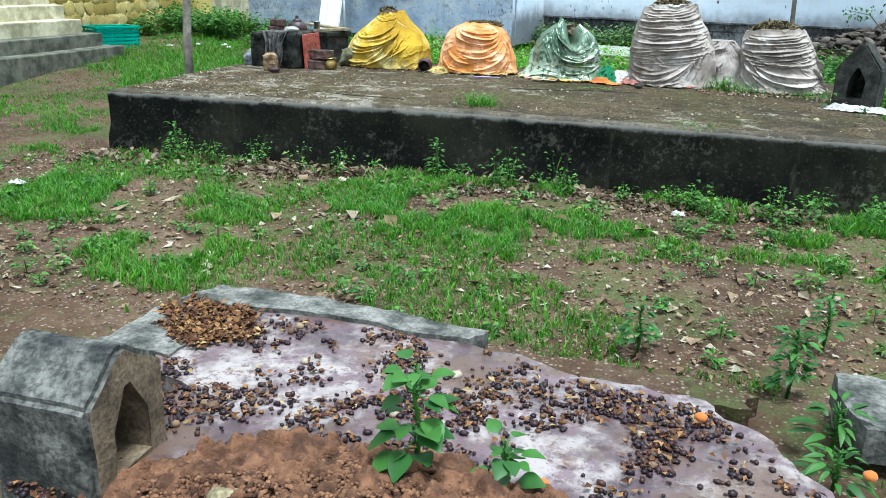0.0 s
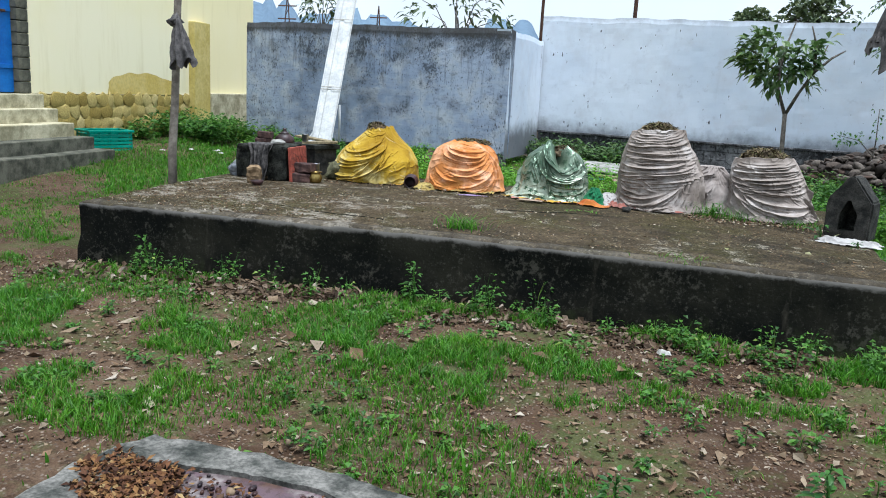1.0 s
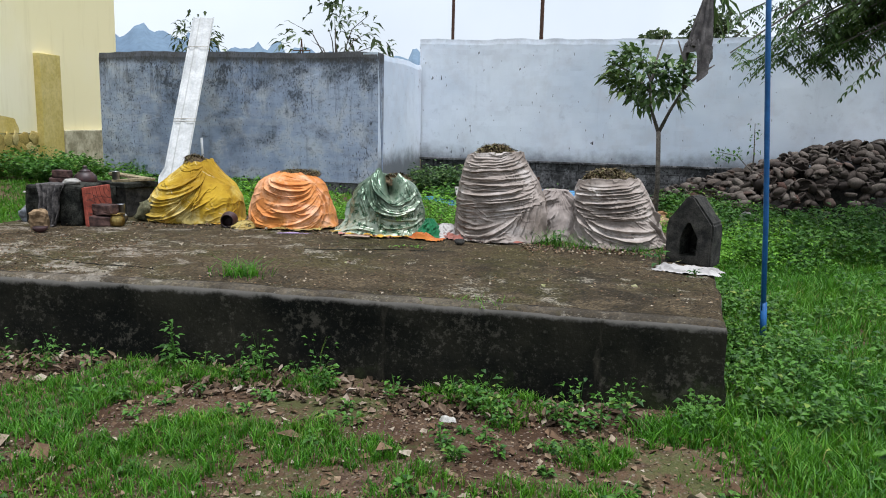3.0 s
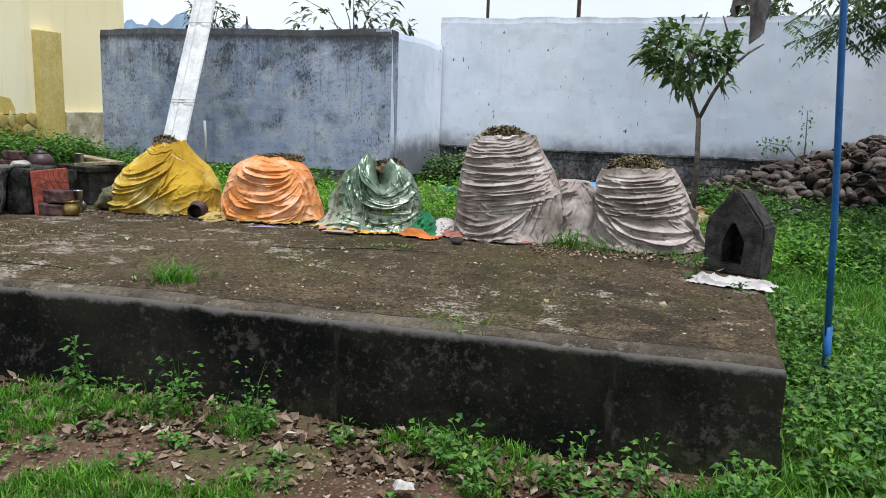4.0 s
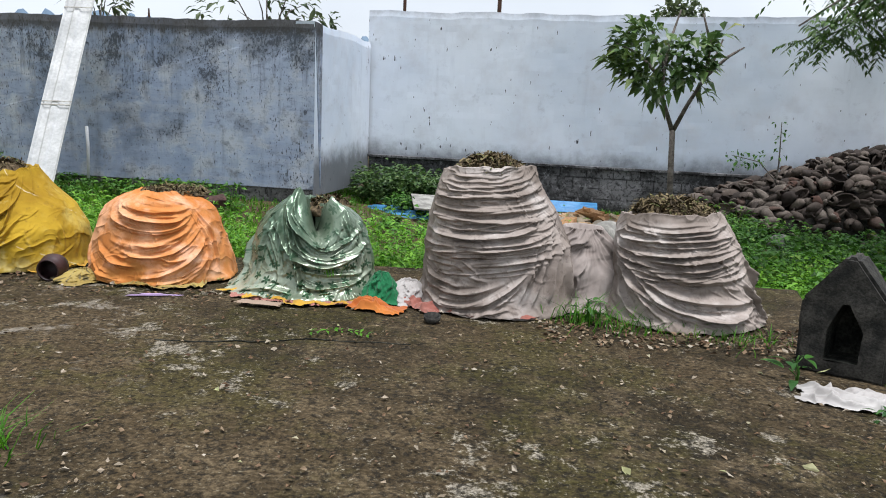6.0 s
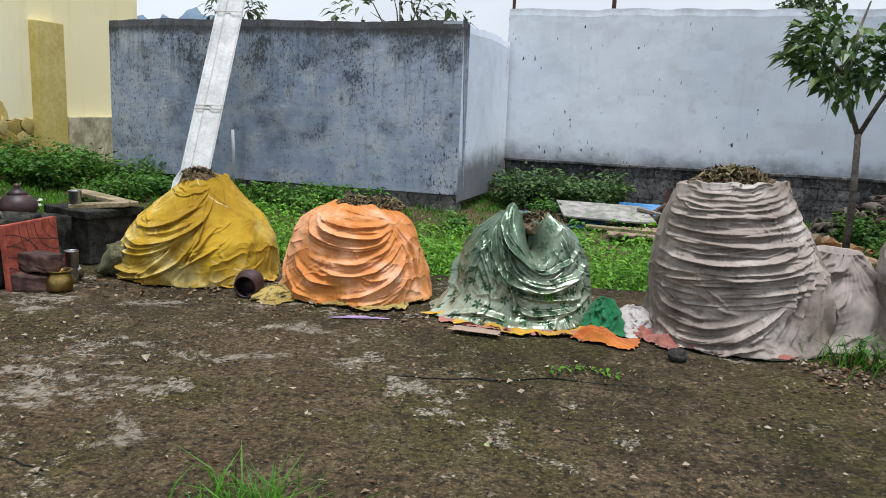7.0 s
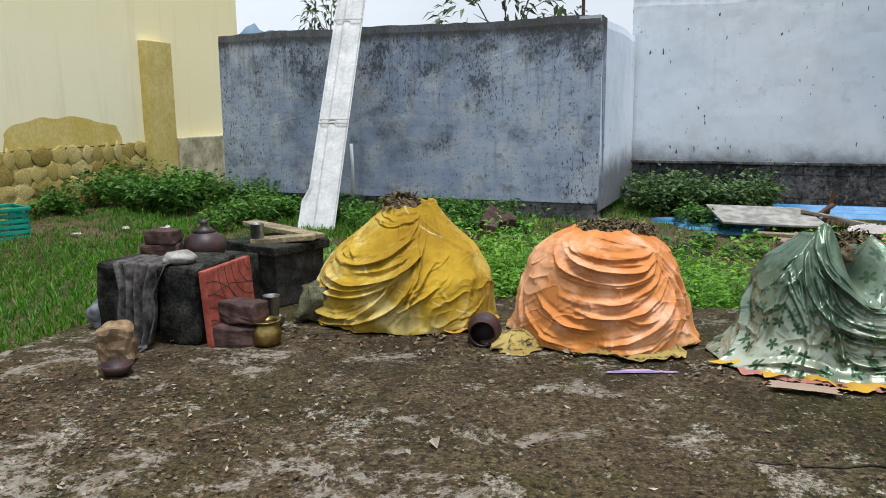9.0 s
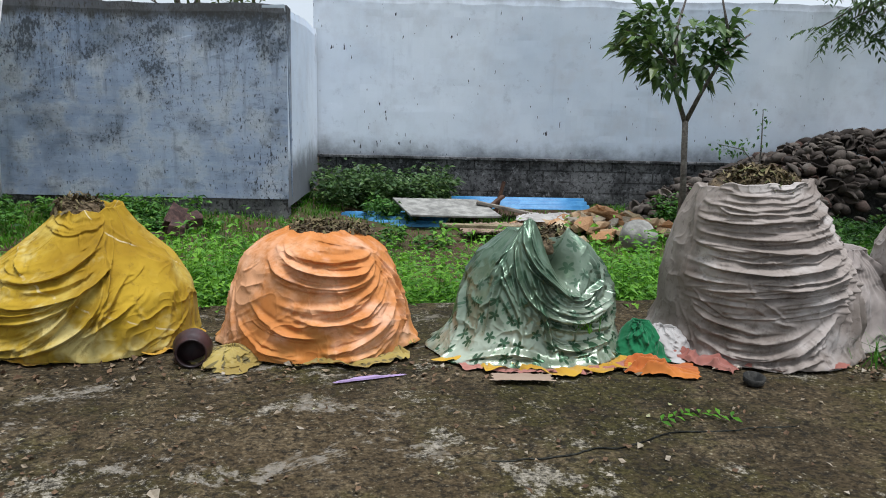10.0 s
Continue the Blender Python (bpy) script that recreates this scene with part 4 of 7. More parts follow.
def strips(r, centre, length, width, lift):
    """Small bent strips, two quads each."""
    n = len(centre)
    yaw, tilt = r.uniform(0, 2 * np.pi, n), r.normal(0, lift, n)
    d = np.stack([np.cos(yaw) * np.cos(tilt), np.sin(yaw) * np.cos(tilt), np.sin(tilt)], -1) * (length / 2)[:, None]
    s = np.stack([-np.sin(yaw), np.cos(yaw), r.normal(0, 0.4, n)], -1) * (width * r.uniform(0.5, 1.5, n))[:, None]
    up = np.array([0, 0, 1.0]) * (length * r.uniform(-0.1, 0.3, n))[:, None]
    v = np.stack([centre - d - s, centre - d + s, centre + up + s, centre + up - s, centre + d + s * 0.5, centre + d - s * 0.5], 1)
    b = np.arange(n)[:, None] * 6
    f = np.concatenate([b + np.array([0, 1, 2, 3]), b + np.array([3, 2, 4, 5])])
    return fast_mesh("strips", v.reshape(-1, 3), f)


# cloths
def yellow_cloth():
    s, c = cloth("mustard_yellow_cotton", (0.24, 0.14, 0.0075), (0.375, 0.243, 0.018), (0.16, 0.09, 0.010), sheen=0.02, fade=(0.48, 0.37, 0.09))
    uv = s.coords("UV", (1, 1, 1), (0, 0, radians(24)))
    sep = s.n.new("ShaderNodeSeparateXYZ")
    s.l.new(uv, sep.inputs[0])
    wob = s.math("ADD", sep.outputs[1], s.math("MULTIPLY", s.noise(3.5, 3), 0.10))
    band = s.math("PINGPONG", s.math("ADD", wob, 0.04), 0.16)
    line = s.math("MULTIPLY", s.step(band, 0.005, 0.002), s.step(s.noise(14, 5), 0.46, 0.60))
    c = s.mix(s.math("MULTIPLY", line, 0.55), c, (0.58, 0.52, 0.36))
    c = s.mix(s.math("MULTIPLY", s.step(s.noise(2.6, 5, 0.7), 0.53, 0.66), 0.55), c, (0.62, 0.55, 0.27))
    c = s.mix(s.math("MULTIPLY", s.step(s.noise(26, 5, 0.75), 0.54, 0.66), 0.4), c, (0.17, 0.10, 0.015))
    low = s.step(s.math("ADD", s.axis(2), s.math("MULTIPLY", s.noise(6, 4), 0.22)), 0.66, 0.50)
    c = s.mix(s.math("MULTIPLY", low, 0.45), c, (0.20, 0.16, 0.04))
    s.colour(c)
    return s.m


def orange_cloth():
    s, c = cloth("faded_orange_cotton", (0.40, 0.138, 0.028), (0.54, 0.225, 0.075), (0.24, 0.085, 0.022), sheen=0.02, fade=(0.70, 0.45, 0.32))
    blot = s.step(s.math("ADD", s.noise(7, 5, 0.7), s.math("MULTIPLY", s.axis(2), -0.3)), 0.36, 0.52)
    c = s.mix(s.math("MULTIPLY", blot, 0.35), c, (0.42, 0.22, 0.06))
    c = s.mix(s.math("MULTIPLY", s.step(s.noise(2.4, 6, 0.7), 0.49, 0.62), 0.42), c, (0.76, 0.48, 0.31))
    c = s.mix(s.math("MULTIPLY", s.step(s.noise(28, 5, 0.75), 0.54, 0.66), 0.4), c, (0.30, 0.13, 0.04))
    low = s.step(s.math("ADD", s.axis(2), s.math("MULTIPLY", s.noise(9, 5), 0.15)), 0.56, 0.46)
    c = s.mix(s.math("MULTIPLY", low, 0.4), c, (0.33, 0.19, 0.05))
    s.colour(c)
    return s.m


def green_cloth():
    s, c = cloth("green_flowered_satin", (0.12, 0.165, 0.105), (0.42, 0.46, 0.36), (0.05, 0.08, 0.045), rough=0.30, sheen=0.0, stain_amount=0.45)
    s.b.inputs["Specular IOR Level"].default_value = 0.5
    s.b.inputs["Metallic"].default_value = 0.45
    s.bump(s.noise(9, 3, 0.5), 0.35, 0.02)
    uv = s.coords("UV", (1, 1, 1))
    vor = s.n.new("ShaderNodeTexVoronoi")
    vor.voronoi_dimensions = "2D"
    vor.inputs["Scale"].default_value = 14
    vor.inputs["Randomness"].default_value = 0.75
    s.l.new(uv, vor.inputs["Vector"])
    sub = s.n.new("ShaderNodeVectorMath")
    sub.operation = "SUBTRACT"
    s.l.new(uv, sub.inputs[0])
    s.l.new(vor.outputs["Position"], sub.inputs[1])
    sep = s.n.new("ShaderNodeSeparateXYZ")
    s.l.new(sub.outputs[0], sep.inputs[0])
    ang = s.math("ARCTAN2", sep.outputs[1], sep.outputs[0])
    dist = s.math("SQRT", s.math("ADD", s.math("MULTIPLY", sep.outputs[0], sep.outputs[0]), s.math("MULTIPLY", sep.outputs[1], sep.outputs[1])))
    petal = s.math("MULTIPLY", s.math("ADD", s.math("ABSOLUTE", s.math("COSINE", s.math("MULTIPLY", ang, 2.5))), 0.30), 0.0185)
    flower = s.step(s.math("SUBTRACT", dist, petal), 0.002, -0.002)
    c = s.mix(s.math("MULTIPLY", flower, 0.93), c, (0.018, 0.065, 0.026))
    small = s.step(s.voronoi(44, uv), 0.24, 0.18)
    c = s.mix(s.math("MULTIPLY", small, 0.6), c, (0.09, 0.19, 0.10))
    dye = s.step(s.math("ADD", s.axis(2), s.math("MULTIPLY", s.noise(4, 4), 0.5)), 0.72, 0.99)
    c = s.mix(s.math("MULTIPLY", dye, 0.72), c, (0.08, 0.13, 0.085))
    s.colour(c)
    return s.m


def grey_cloth():
    s, c = cloth("grimy_grey_cotton", (0.175, 0.145, 0.123), (0.325, 0.28, 0.25), (0.085, 0.066, 0.053), sheen=0.0, stain_amount=0.7, fade=(0.48, 0.44, 0.41))
    mud = s.step(s.math("ADD", s.noise(5, 6, 0.72), s.math("MULTIPLY", s.axis(2), -0.25)), 0.40, 0.54)
    c = s.mix(s.math("MULTIPLY", mud, 0.65), c, (0.105, 0.082, 0.066))
    c = s.mix(s.math("MULTIPLY", s.step(s.noise(30, 5, 0.75), 0.53, 0.66), 0.45), c, (0.07, 0.055, 0.045))
    s.colour(c)
    return s.m


M["c_yellow"], M["c_orange"], M["c_green"], M["c_grey"] = yellow_cloth(), orange_cloth(), green_cloth(), grey_cloth()


def folds_yellow(f):
    f.wrinkle(36, -1.2, 0.003, 0.006)
    f.add(-1.18, 0.62, -0.24, 0.60, 0.72, 0.94, amp=0.026)
    f.add(-1.14, 0.52, -0.12, 0.44, 0.85, 0.90, amp=0.032, w=0.032)
    f.add(-1.34, 0.37, -0.18, 0.29, 0.56, 0.83, amp=0.032, w=0.032)
    f.add(-1.20, 0.25, -0.30, 0.16, 0.36, 0.73, amp=0.030, w=0.030)
    f.add(-1.30, 0.07, -0.02, 0.12, 0.50, 0.76, amp=0.030, w=0.030)
    f.add(0.26, 0.06, 0.40, 0.38, 0.75, 0.62, amp=0.022)
    f.add(0.06, 0.06, 0.32, 0.25, 0.68, 0.43, amp=0.022)
    f.add(0.50, 0.75, 0.36, 0.43, 0.10, 0.12, amp=0.024)
    f.add(0.70, 0.92, 1.00, 0.72, 1.50, 0.56, amp=0.010, w=0.04)
    f.add(-1.14, 0.93, 0.06, 0.90, 0.72, 0.96, amp=0.020)
    f.add(-1.26, 0.79, -0.66, 0.69, -0.44, 0.59, amp=0.018)
    f.add(1.55, 0.60, 1.50, 0.43, 1.40, 0.14, amp=0.012)
    f.add(1.10, 0.47, 1.16, 0.32, 1.12, 0.10, amp=0.010)
    f.add(0.64, 0.86, 0.18, 0.68, -0.02, 0.57, amp=0.024)


def folds_orange(f):
    f.wrinkle(26, -1.2, 0.0022, 0.006)
    f.add(-0.92, 0.98, 0.20, 0.82, 0.95, 0.86, amp=0.024)
    f.add(-0.82, 0.95, 0.22, 0.69, 0.98, 0.81, amp=0.026)
    f.add(-0.78, 0.87, 0.18, 0.57, 0.98, 0.77, amp=0.028)
    f.add(-0.46, 0.49, 0.28, 0.45, 1.00, 0.74, amp=0.024)
    f.add(-0.28, 0.38, 0.34, 0.32, 1.04, 0.68, amp=0.024)
    f.add(-0.80, 0.47, -0.34, 0.28, 0.10, 0.19, amp=0.020)
    f.add(-0.95, 0.33, -0.52, 0.12, -0.12, 0.05, amp=0.020)
    f.add(0.00, 0.10, 0.56, 0.22, 1.10, 0.60, amp=0.022)
    f.add(0.20, 0.03, 0.78, 0.11, 1.12, 0.48, amp=0.020)
    f.add(1.05, 0.84, 1.22, 0.56, 1.20, 0.12, amp=0.022, w=0.02)
    f.add(1.00, 0.82, 1.06, 0.50, 0.90, 0.05, amp=0.022, w=0.02)
    f.add(-0.52, 1.00, 0.36, 0.91, 0.90, 0.90, amp=0.020)
    f.add(-1.26, 0.60, -1.08, 0.32, -0.95, 0.02, amp=0.012, w=0.02)
    f.add(-1.50, 0.55, -1.38, 0.30, -1.30, 0.02, amp=0.012, w=0.02)
    f.add(0.34, 0.32, 0.52, 0.27, 0.84, 0.37, amp=0.014)


def folds_green(f):
    f.wrinkle(40, -0.3, 0.006, 0.008)
    f.add(-0.62, 0.96, -0.08, 0.73, 0.40, 0.54, amp=0.030)
    f.add(-0.64, 0.99, 0.16, 0.66, 0.46, 0.71, amp=0.030)
    f.add(-0.58, 0.91, 0.10, 0.40, 1.22, 0.57, amp=0.032, w=0.032)
    f.add(-0.14, 0.73, 0.32, 0.45, 1.50, 0.64, amp=0.030)
    f.add(-0.84, 0.90, -0.72, 0.64, -0.76, 0.20, amp=0.026, w=0.034)
    f.add(-0.32, 0.82, -0.06, 0.42, 0.04, 0.05, amp=0.028, w=0.034)
    f.add(-0.84, 0.74, -0.42, 0.45, -0.32, 0.05, amp=0.022, w=0.034)
    f.add(-0.08, 0.21, 0.36, 0.15, 1.38, 0.28, amp=0.026)
    f.add(-0.02, 0.32, 0.40, 0.25, 1.08, 0.29, amp=0.024)
    f.add(0.98, 0.94, 0.86, 0.74, 0.88, 0.59, amp=0.020)
    f.add(1.36, 0.82, 1.28, 0.56, 1.26, 0.20, amp=0.022)
    f.add(-0.90, 0.02, -0.42, 0.12, -0.02, 0.04, amp=0.022)
    f.add(-1.40, 0.60, -1.20, 0.30, -1.10, 0.02, amp=0.024, w=0.034)
    f.add(0.28, 0.59, 0.64, 0.59, 1.18, 0.73, amp=0.022)
    x, y = f.x / f.wide, f.y / f.height
    f.d -= 0.10 * np.exp(-((x - 0.34) / 0.20) ** 2) * smoothstep(0.66, 1.0, y)


def rim_green(a):
    return 0.045 * np.exp(-((a + 0.45) / 0.30) ** 2) + 0.03 * np.exp(-((a - 0.95) / 0.22) ** 2) - 0.15 * np.exp(-((a - 0.34) / 0.24) ** 2)


def folds_tall(f):
    f.wrinkle(46, 1.0, 0.003, 0.005)
    for a0, h0, h1, a2, h2 in ((-1.28, 0.90, 0.89, 1.32, 0.96), (-1.28, 0.83, 0.82, 1.34, 0.90), (-1.26, 0.75, 0.76, 1.50, 0.83), (-1.26, 0.67, 0.68, 1.50, 0.73), (-1.32, 0.58, 0.59, 1.20, 0.69), (-1.30, 0.49, 0.51, 1.10, 0.63), (-1.28, 0.41, 0.45, 1.10, 0.59), (-1.28, 0.33, 0.41, 1.40, 0.53)):
        m = f.r.uniform(-0.5, 0.2)
        f.add(a0, h0, m, h1 - 0.02, a2, h2, amp=0.028, w=0.026, kin=4, gather=1.0)
        f.add(a0 + f.r.uniform(0, 0.9), h0 + 0.03, 0.2, h1 + 0.025, a2 - f.r.uniform(0, 0.6), h2 + 0.03, amp=0.020, w=0.02, kin=3, gather=1.0)
    f.add(-1.16, 0.30, -0.80, 0.24, -0.26, 0.22, amp=0.024, w=0.030)
    f.add(-1.18, 0.20, -0.46, 0.16, 0.10, 0.22, amp=0.030, w=0.030)
    f.add(-1.12, 0.12, -0.20, 0.10, 0.70, 0.48, amp=0.033, w=0.030)
    f.add(-0.50, 0.36, -0.28, 0.28, -0.04, 0.24, amp=0.018, w=0.030)
    f.add(0.56, 0.54, 0.42, 0.32, 0.30, 0.10, amp=0.027, w=0.030)
    f.add(0.80, 0.56, 0.58, 0.31, 0.45, 0.06, amp=0.027, w=0.030)
    f.add(1.04, 0.60, 0.76, 0.31, 0.65, 0.06, amp=0.030, w=0.030)
    f.add(1.18, 0.52, 1.00, 0.29, 0.98, 0.05, amp=0.030, w=0.030)
    f.add(-0.96, 0.03, -0.34, 0.02, 0.26, 0.06, amp=0.024, w=0.030)


def folds_short(f):
    f.wrinkle(60, 1.3)
    for a0, h0, h1, a2, h2 in ((-1.20, 0.92, 0.88, 1.50, 0.97), (-1.30, 0.82, 0.79, 1.50, 0.88), (-1.40, 0.73, 0.70, 1.44, 0.83), (-1.32, 0.66, 0.60, 1.30, 0.75), (-1.28, 0.63, 0.51, 1.25, 0.66)):
        f.add(a0, h0, f.r.uniform(-0.5, 0.2), h1 - 0.02, a2, h2, amp=0.028, w=0.026, kin=4, gather=1.0)
        f.add(a0 + f.r.uniform(0, 0.6), h0 - 0.03, -0.10, h1 - 0.05, a2 - f.r.uniform(0, 0.6), h2 - 0.05, amp=0.020, w=0.02, kin=3, gather=1.0)
    f.add(-1.28, 0.62, -0.54, 0.25, 0.38, 0.03, amp=0.033, w=0.030)
    f.add(-1.26, 0.57, -0.80, 0.28, -0.24, 0.05, amp=0.030, w=0.030)
    f.add(-1.36, 0.55, -1.05, 0.28, -0.60, 0.03, amp=0.027, w=0.030)
    f.add(-1.08, 0.62, -0.14, 0.31, 0.98, 0.29, amp=0.030, w=0.030)
    f.add(-0.95, 0.50, -0.20, 0.20, 0.80, 0.15, amp=0.027, w=0.030)
    f.add(-0.84, 0.61, -0.06, 0.44, 1.16, 0.54, amp=0.027, w=0.030)
    f.add(0.70, 0.48, 1.02, 0.22, 1.16, 0.03, amp=0.027, w=0.030)
    f.add(0.04, 0.13, 0.48, 0.14, 1.12, 0.21, amp=0.027, w=0.030)
    f.add(0.98, 0.64, 1.08, 0.46, 1.14, 0.27, amp=0.024, w=0.030)


def hem(name, cx, cy, rx, ry, a0, a1, width, mat, label, seed, lift=0.03):
    """A ruffled strip of under-cloth showing below a mound's hem."""
    n, m = 160, 22
    a, v = np.meshgrid(np.linspace(a0, a1, n), np.linspace(0, 1, m))
    wide = width * np.clip(0.35 + 1.5 * fbm(a * 2.6 + seed, a * 0, seed, 4), -0.3, 1.4)
    out = -0.05 + (wide + 0.05) * v
    ruff = np.abs(vnoise(a * 9 + 1.5 * fbm(a * 3, v * 2, seed + 2), v * 1.5, seed + 3))
    x = cx + (rx + out) * np.sin(a)
    y = cy - (ry + out) * np.cos(a)
    z = P_TOP + 0.004 + lift * (1 - ruff) ** 2 * smoothstep(0.25, 0.7, v) * (1 - 0.5 * v) + 0.005 * np.abs(vnoise(a * 24, v * 6, seed + 9))
    idx = np.arange(n * m).reshape(m, n)
    f = np.stack([idx[:-1, :-1], idx[1:, :-1], idx[1:, 1:], idx[:-1, 1:]], -1).reshape(-1, 4)
    uv = np.stack([a * rx, v * width], -1).reshape(-1, 2)
    me = fast_mesh(name, np.stack([x, y, z], -1).reshape(-1, 3), f, True, uv)
    return tagged(put(name, me, mat), label, "cloth")


def mounds():
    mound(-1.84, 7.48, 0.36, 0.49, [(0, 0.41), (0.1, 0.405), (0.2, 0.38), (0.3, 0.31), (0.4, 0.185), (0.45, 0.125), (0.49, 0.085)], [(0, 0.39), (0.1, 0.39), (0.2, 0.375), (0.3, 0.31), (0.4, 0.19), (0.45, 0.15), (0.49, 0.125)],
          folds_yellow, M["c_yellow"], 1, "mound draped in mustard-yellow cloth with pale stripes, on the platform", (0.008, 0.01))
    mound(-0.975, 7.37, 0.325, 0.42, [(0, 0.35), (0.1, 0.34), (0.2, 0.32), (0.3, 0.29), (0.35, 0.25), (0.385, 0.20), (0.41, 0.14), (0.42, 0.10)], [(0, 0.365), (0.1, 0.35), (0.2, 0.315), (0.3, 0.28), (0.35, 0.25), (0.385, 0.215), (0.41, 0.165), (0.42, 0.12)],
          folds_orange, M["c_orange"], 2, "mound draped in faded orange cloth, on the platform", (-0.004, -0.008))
    mound(-0.165, 7.22, 0.28, 0.44, [(0, 0.38), (0.1, 0.30), (0.2, 0.275), (0.3, 0.24), (0.35, 0.212), (0.4, 0.152), (0.44, 0.10)], [(0, 0.355), (0.1, 0.31), (0.2, 0.295), (0.3, 0.258), (0.35, 0.238), (0.4, 0.194), (0.44, 0.12)],
          folds_green, M["c_green"], 3, "mound draped in pale green satin with dark flower print", (-0.01, 0.0), rim=rim_green, flare=0.05)
    mound(0.71, 7.25, 0.41, 0.63, [(0, 0.355), (0.1, 0.325), (0.2, 0.32), (0.3, 0.32), (0.4, 0.305), (0.5, 0.29), (0.6, 0.26), (0.64, 0.245)], [(0, 0.41), (0.1, 0.40), (0.2, 0.38), (0.3, 0.35), (0.4, 0.295), (0.5, 0.225), (0.6, 0.17), (0.64, 0.155)],
          folds_tall, M["c_grey"], 4, "tall mound wrapped in grimy grey cloth, open at the top", (0.012, -0.012), lean=-0.05, collar=0.8)
    mound(1.55, 7.18, 0.39, 0.46, [(0, 0.325), (0.1, 0.285), (0.2, 0.27), (0.3, 0.28), (0.4, 0.27), (0.46, 0.245)], [(0, 0.41), (0.1, 0.375), (0.2, 0.335), (0.3, 0.285), (0.4, 0.225), (0.46, 0.18)],
          folds_short, M["c_grey"], 5, "squat mound wrapped in creased grimy grey cloth, open at the top", (0.01, -0.02))
    heap("dried_garland_heap", "withered garlands and mulch heaped on the tall grey mound", 0.68, 7.18, 1.01, 0.155, 0.15, 0.085, 900, 51)
    heap("dried_garland_heap", "withered garlands and mulch heaped on the squat grey mound", 1.52, 7.18, 0.845, 0.19, 0.2, 0.095, 1000, 53)
    heap("dried_garland_heap", "withered leaves poking out of the yellow mound", -1.86, 7.49, 0.885, 0.085, 0.09, 0.05, 300, 55)
    heap("dried_garland_heap", "flat withered leaves on top of the orange mound", -0.93, 7.44, 0.822, 0.16, 0.15, 0.018, 700, 57)
    heap("dried_garland_heap", "withered leaves inside the green-draped mound", -0.10, 7.27, 0.80, 0.11, 0.10, 0.05, 320, 59)


mounds()


# ---------------------------------------------------------------- loose cloths
def crumple(name, x, y, z, sx, sy, rz, amp, mat, label, seed, category="cloth", scale=9.0, n=70, m=46):
    """A crumpled piece of cloth or paper lying flat."""
    u, v = np.meshgrid(np.linspace(-0.5, 0.5, n), np.linspace(-0.5, 0.5, m))
    ex = 1 + 0.22 * fbm(v * 4 + 3, u * 0 + seed, seed + 1)
    ey = 1 + 0.3 * fbm(u * 5 + 7, v * 0 + seed, seed + 2)
    px, py = u * sx * ex, v * sy * ey + 0.12 * sy * fbm(u * 3, v * 0, seed + 6)
    wx, wy = px * scale + 2 * fbm(px * 5, py * 5, seed), py * scale + 2 * fbm(px * 5 + 9, py * 5, seed)
    fold = np.abs(vnoise(wx, wy * 1.7, seed + 4))
    edge = np.minimum(0.5 - np.abs(u), 0.5 - np.abs(v))
    pz = 0.005 + amp * (1 - fold) ** 2 * smoothstep(-0.02, 0.15, edge) + 0.3 * amp * np.abs(vnoise(wx * 2.7, wy * 2.7, seed + 8))
    idx = np.arange(n * m).reshape(m, n)
    f = np.stack([idx[:-1, :-1], idx[:-1, 1:], idx[1:, 1:], idx[1:, :-1]], -1).reshape(-1, 4)
    uv = np.stack([px, py], -1).reshape(-1, 2)
    ob = put(name, fast_mesh(name, np.stack([px, py, pz], -1).reshape(-1, 3), f, True, uv), mat, m=pose(x, y, z, 0, 0, rz))
    return tagged(ob, label, category)


def gold_cloth():
    s, c = cloth("gold_brocade", (0.20, 0.135, 0.03), (0.34, 0.26, 0.07), (0.11, 0.065, 0.03), rough=0.45, stain_amount=0.6)
    v = s.step(s.voronoi(42, s.coords("UV")), 0.42, 0.3)
    s.colour(s.mix(s.math("MULTIPLY", v, 0.8), c, (0.06, 0.05, 0.02)))
    return s.m


def plain_cloth(name, a, b, stain):
    s, c = cloth(name, a, b, stain)
    s.colour(c)
    return s.m


M["c_gold"] = gold_cloth()
M["c_orange_deep"] = plain_cloth("deep_orange_cloth", (0.31, 0.075, 0.016), (0.46, 0.16, 0.03), (0.15, 0.05, 0.015))
M["c_marigold"] = plain_cloth("marigold_cloth", (0.30, 0.15, 0.015), (0.44, 0.26, 0.025), (0.16, 0.085, 0.025))
M["c_green_deep"] = plain_cloth("emerald_cloth", (0.008, 0.095, 0.035), (0.014, 0.15, 0.058), (0.008, 0.06, 0.02))
M["c_pink"] = plain_cloth("faded_pink_red_cloth", (0.20, 0.065, 0.048), (0.32, 0.14, 0.11), (0.13, 0.055, 0.04))
M["c_lilac"] = plain_cloth("lilac_ribbon", (0.30, 0.21, 0.37), (0.36, 0.27, 0.43), (0.22, 0.16, 0.24))
M["c_white"] = plain_cloth("soiled_white_cloth", (0.33, 0.31, 0.295), (0.48, 0.46, 0.44), (0.12, 0.11, 0.105))
M["card"] = plain_cloth("brown_card", (0.24, 0.17, 0.12), (0.31, 0.23, 0.17), (0.16, 0.11, 0.08))

T = P_TOP


def bunch(name, x, y, rx, ry, h, mat, label, seed):
    """A small bunched-up cloth."""
    def folds(a, hh):
        return 0.016 * fan(a, hh, 0.4, 1.1, 6, seed, 1.0) + 0.012 * fan(a, hh, -0.8, 0.9, 5, seed + 3, 1.0) - 0.012

    ob = drape(name, x, y, T, rx, ry, h, [(0, 1.1), (0.3, 0.9), (0.7, 0.6), (1, 0.25)], folds, mat, seed, lumps=0.02, hem=0.03, na=160, nh=70)
    return tagged(ob, label, "cloth")


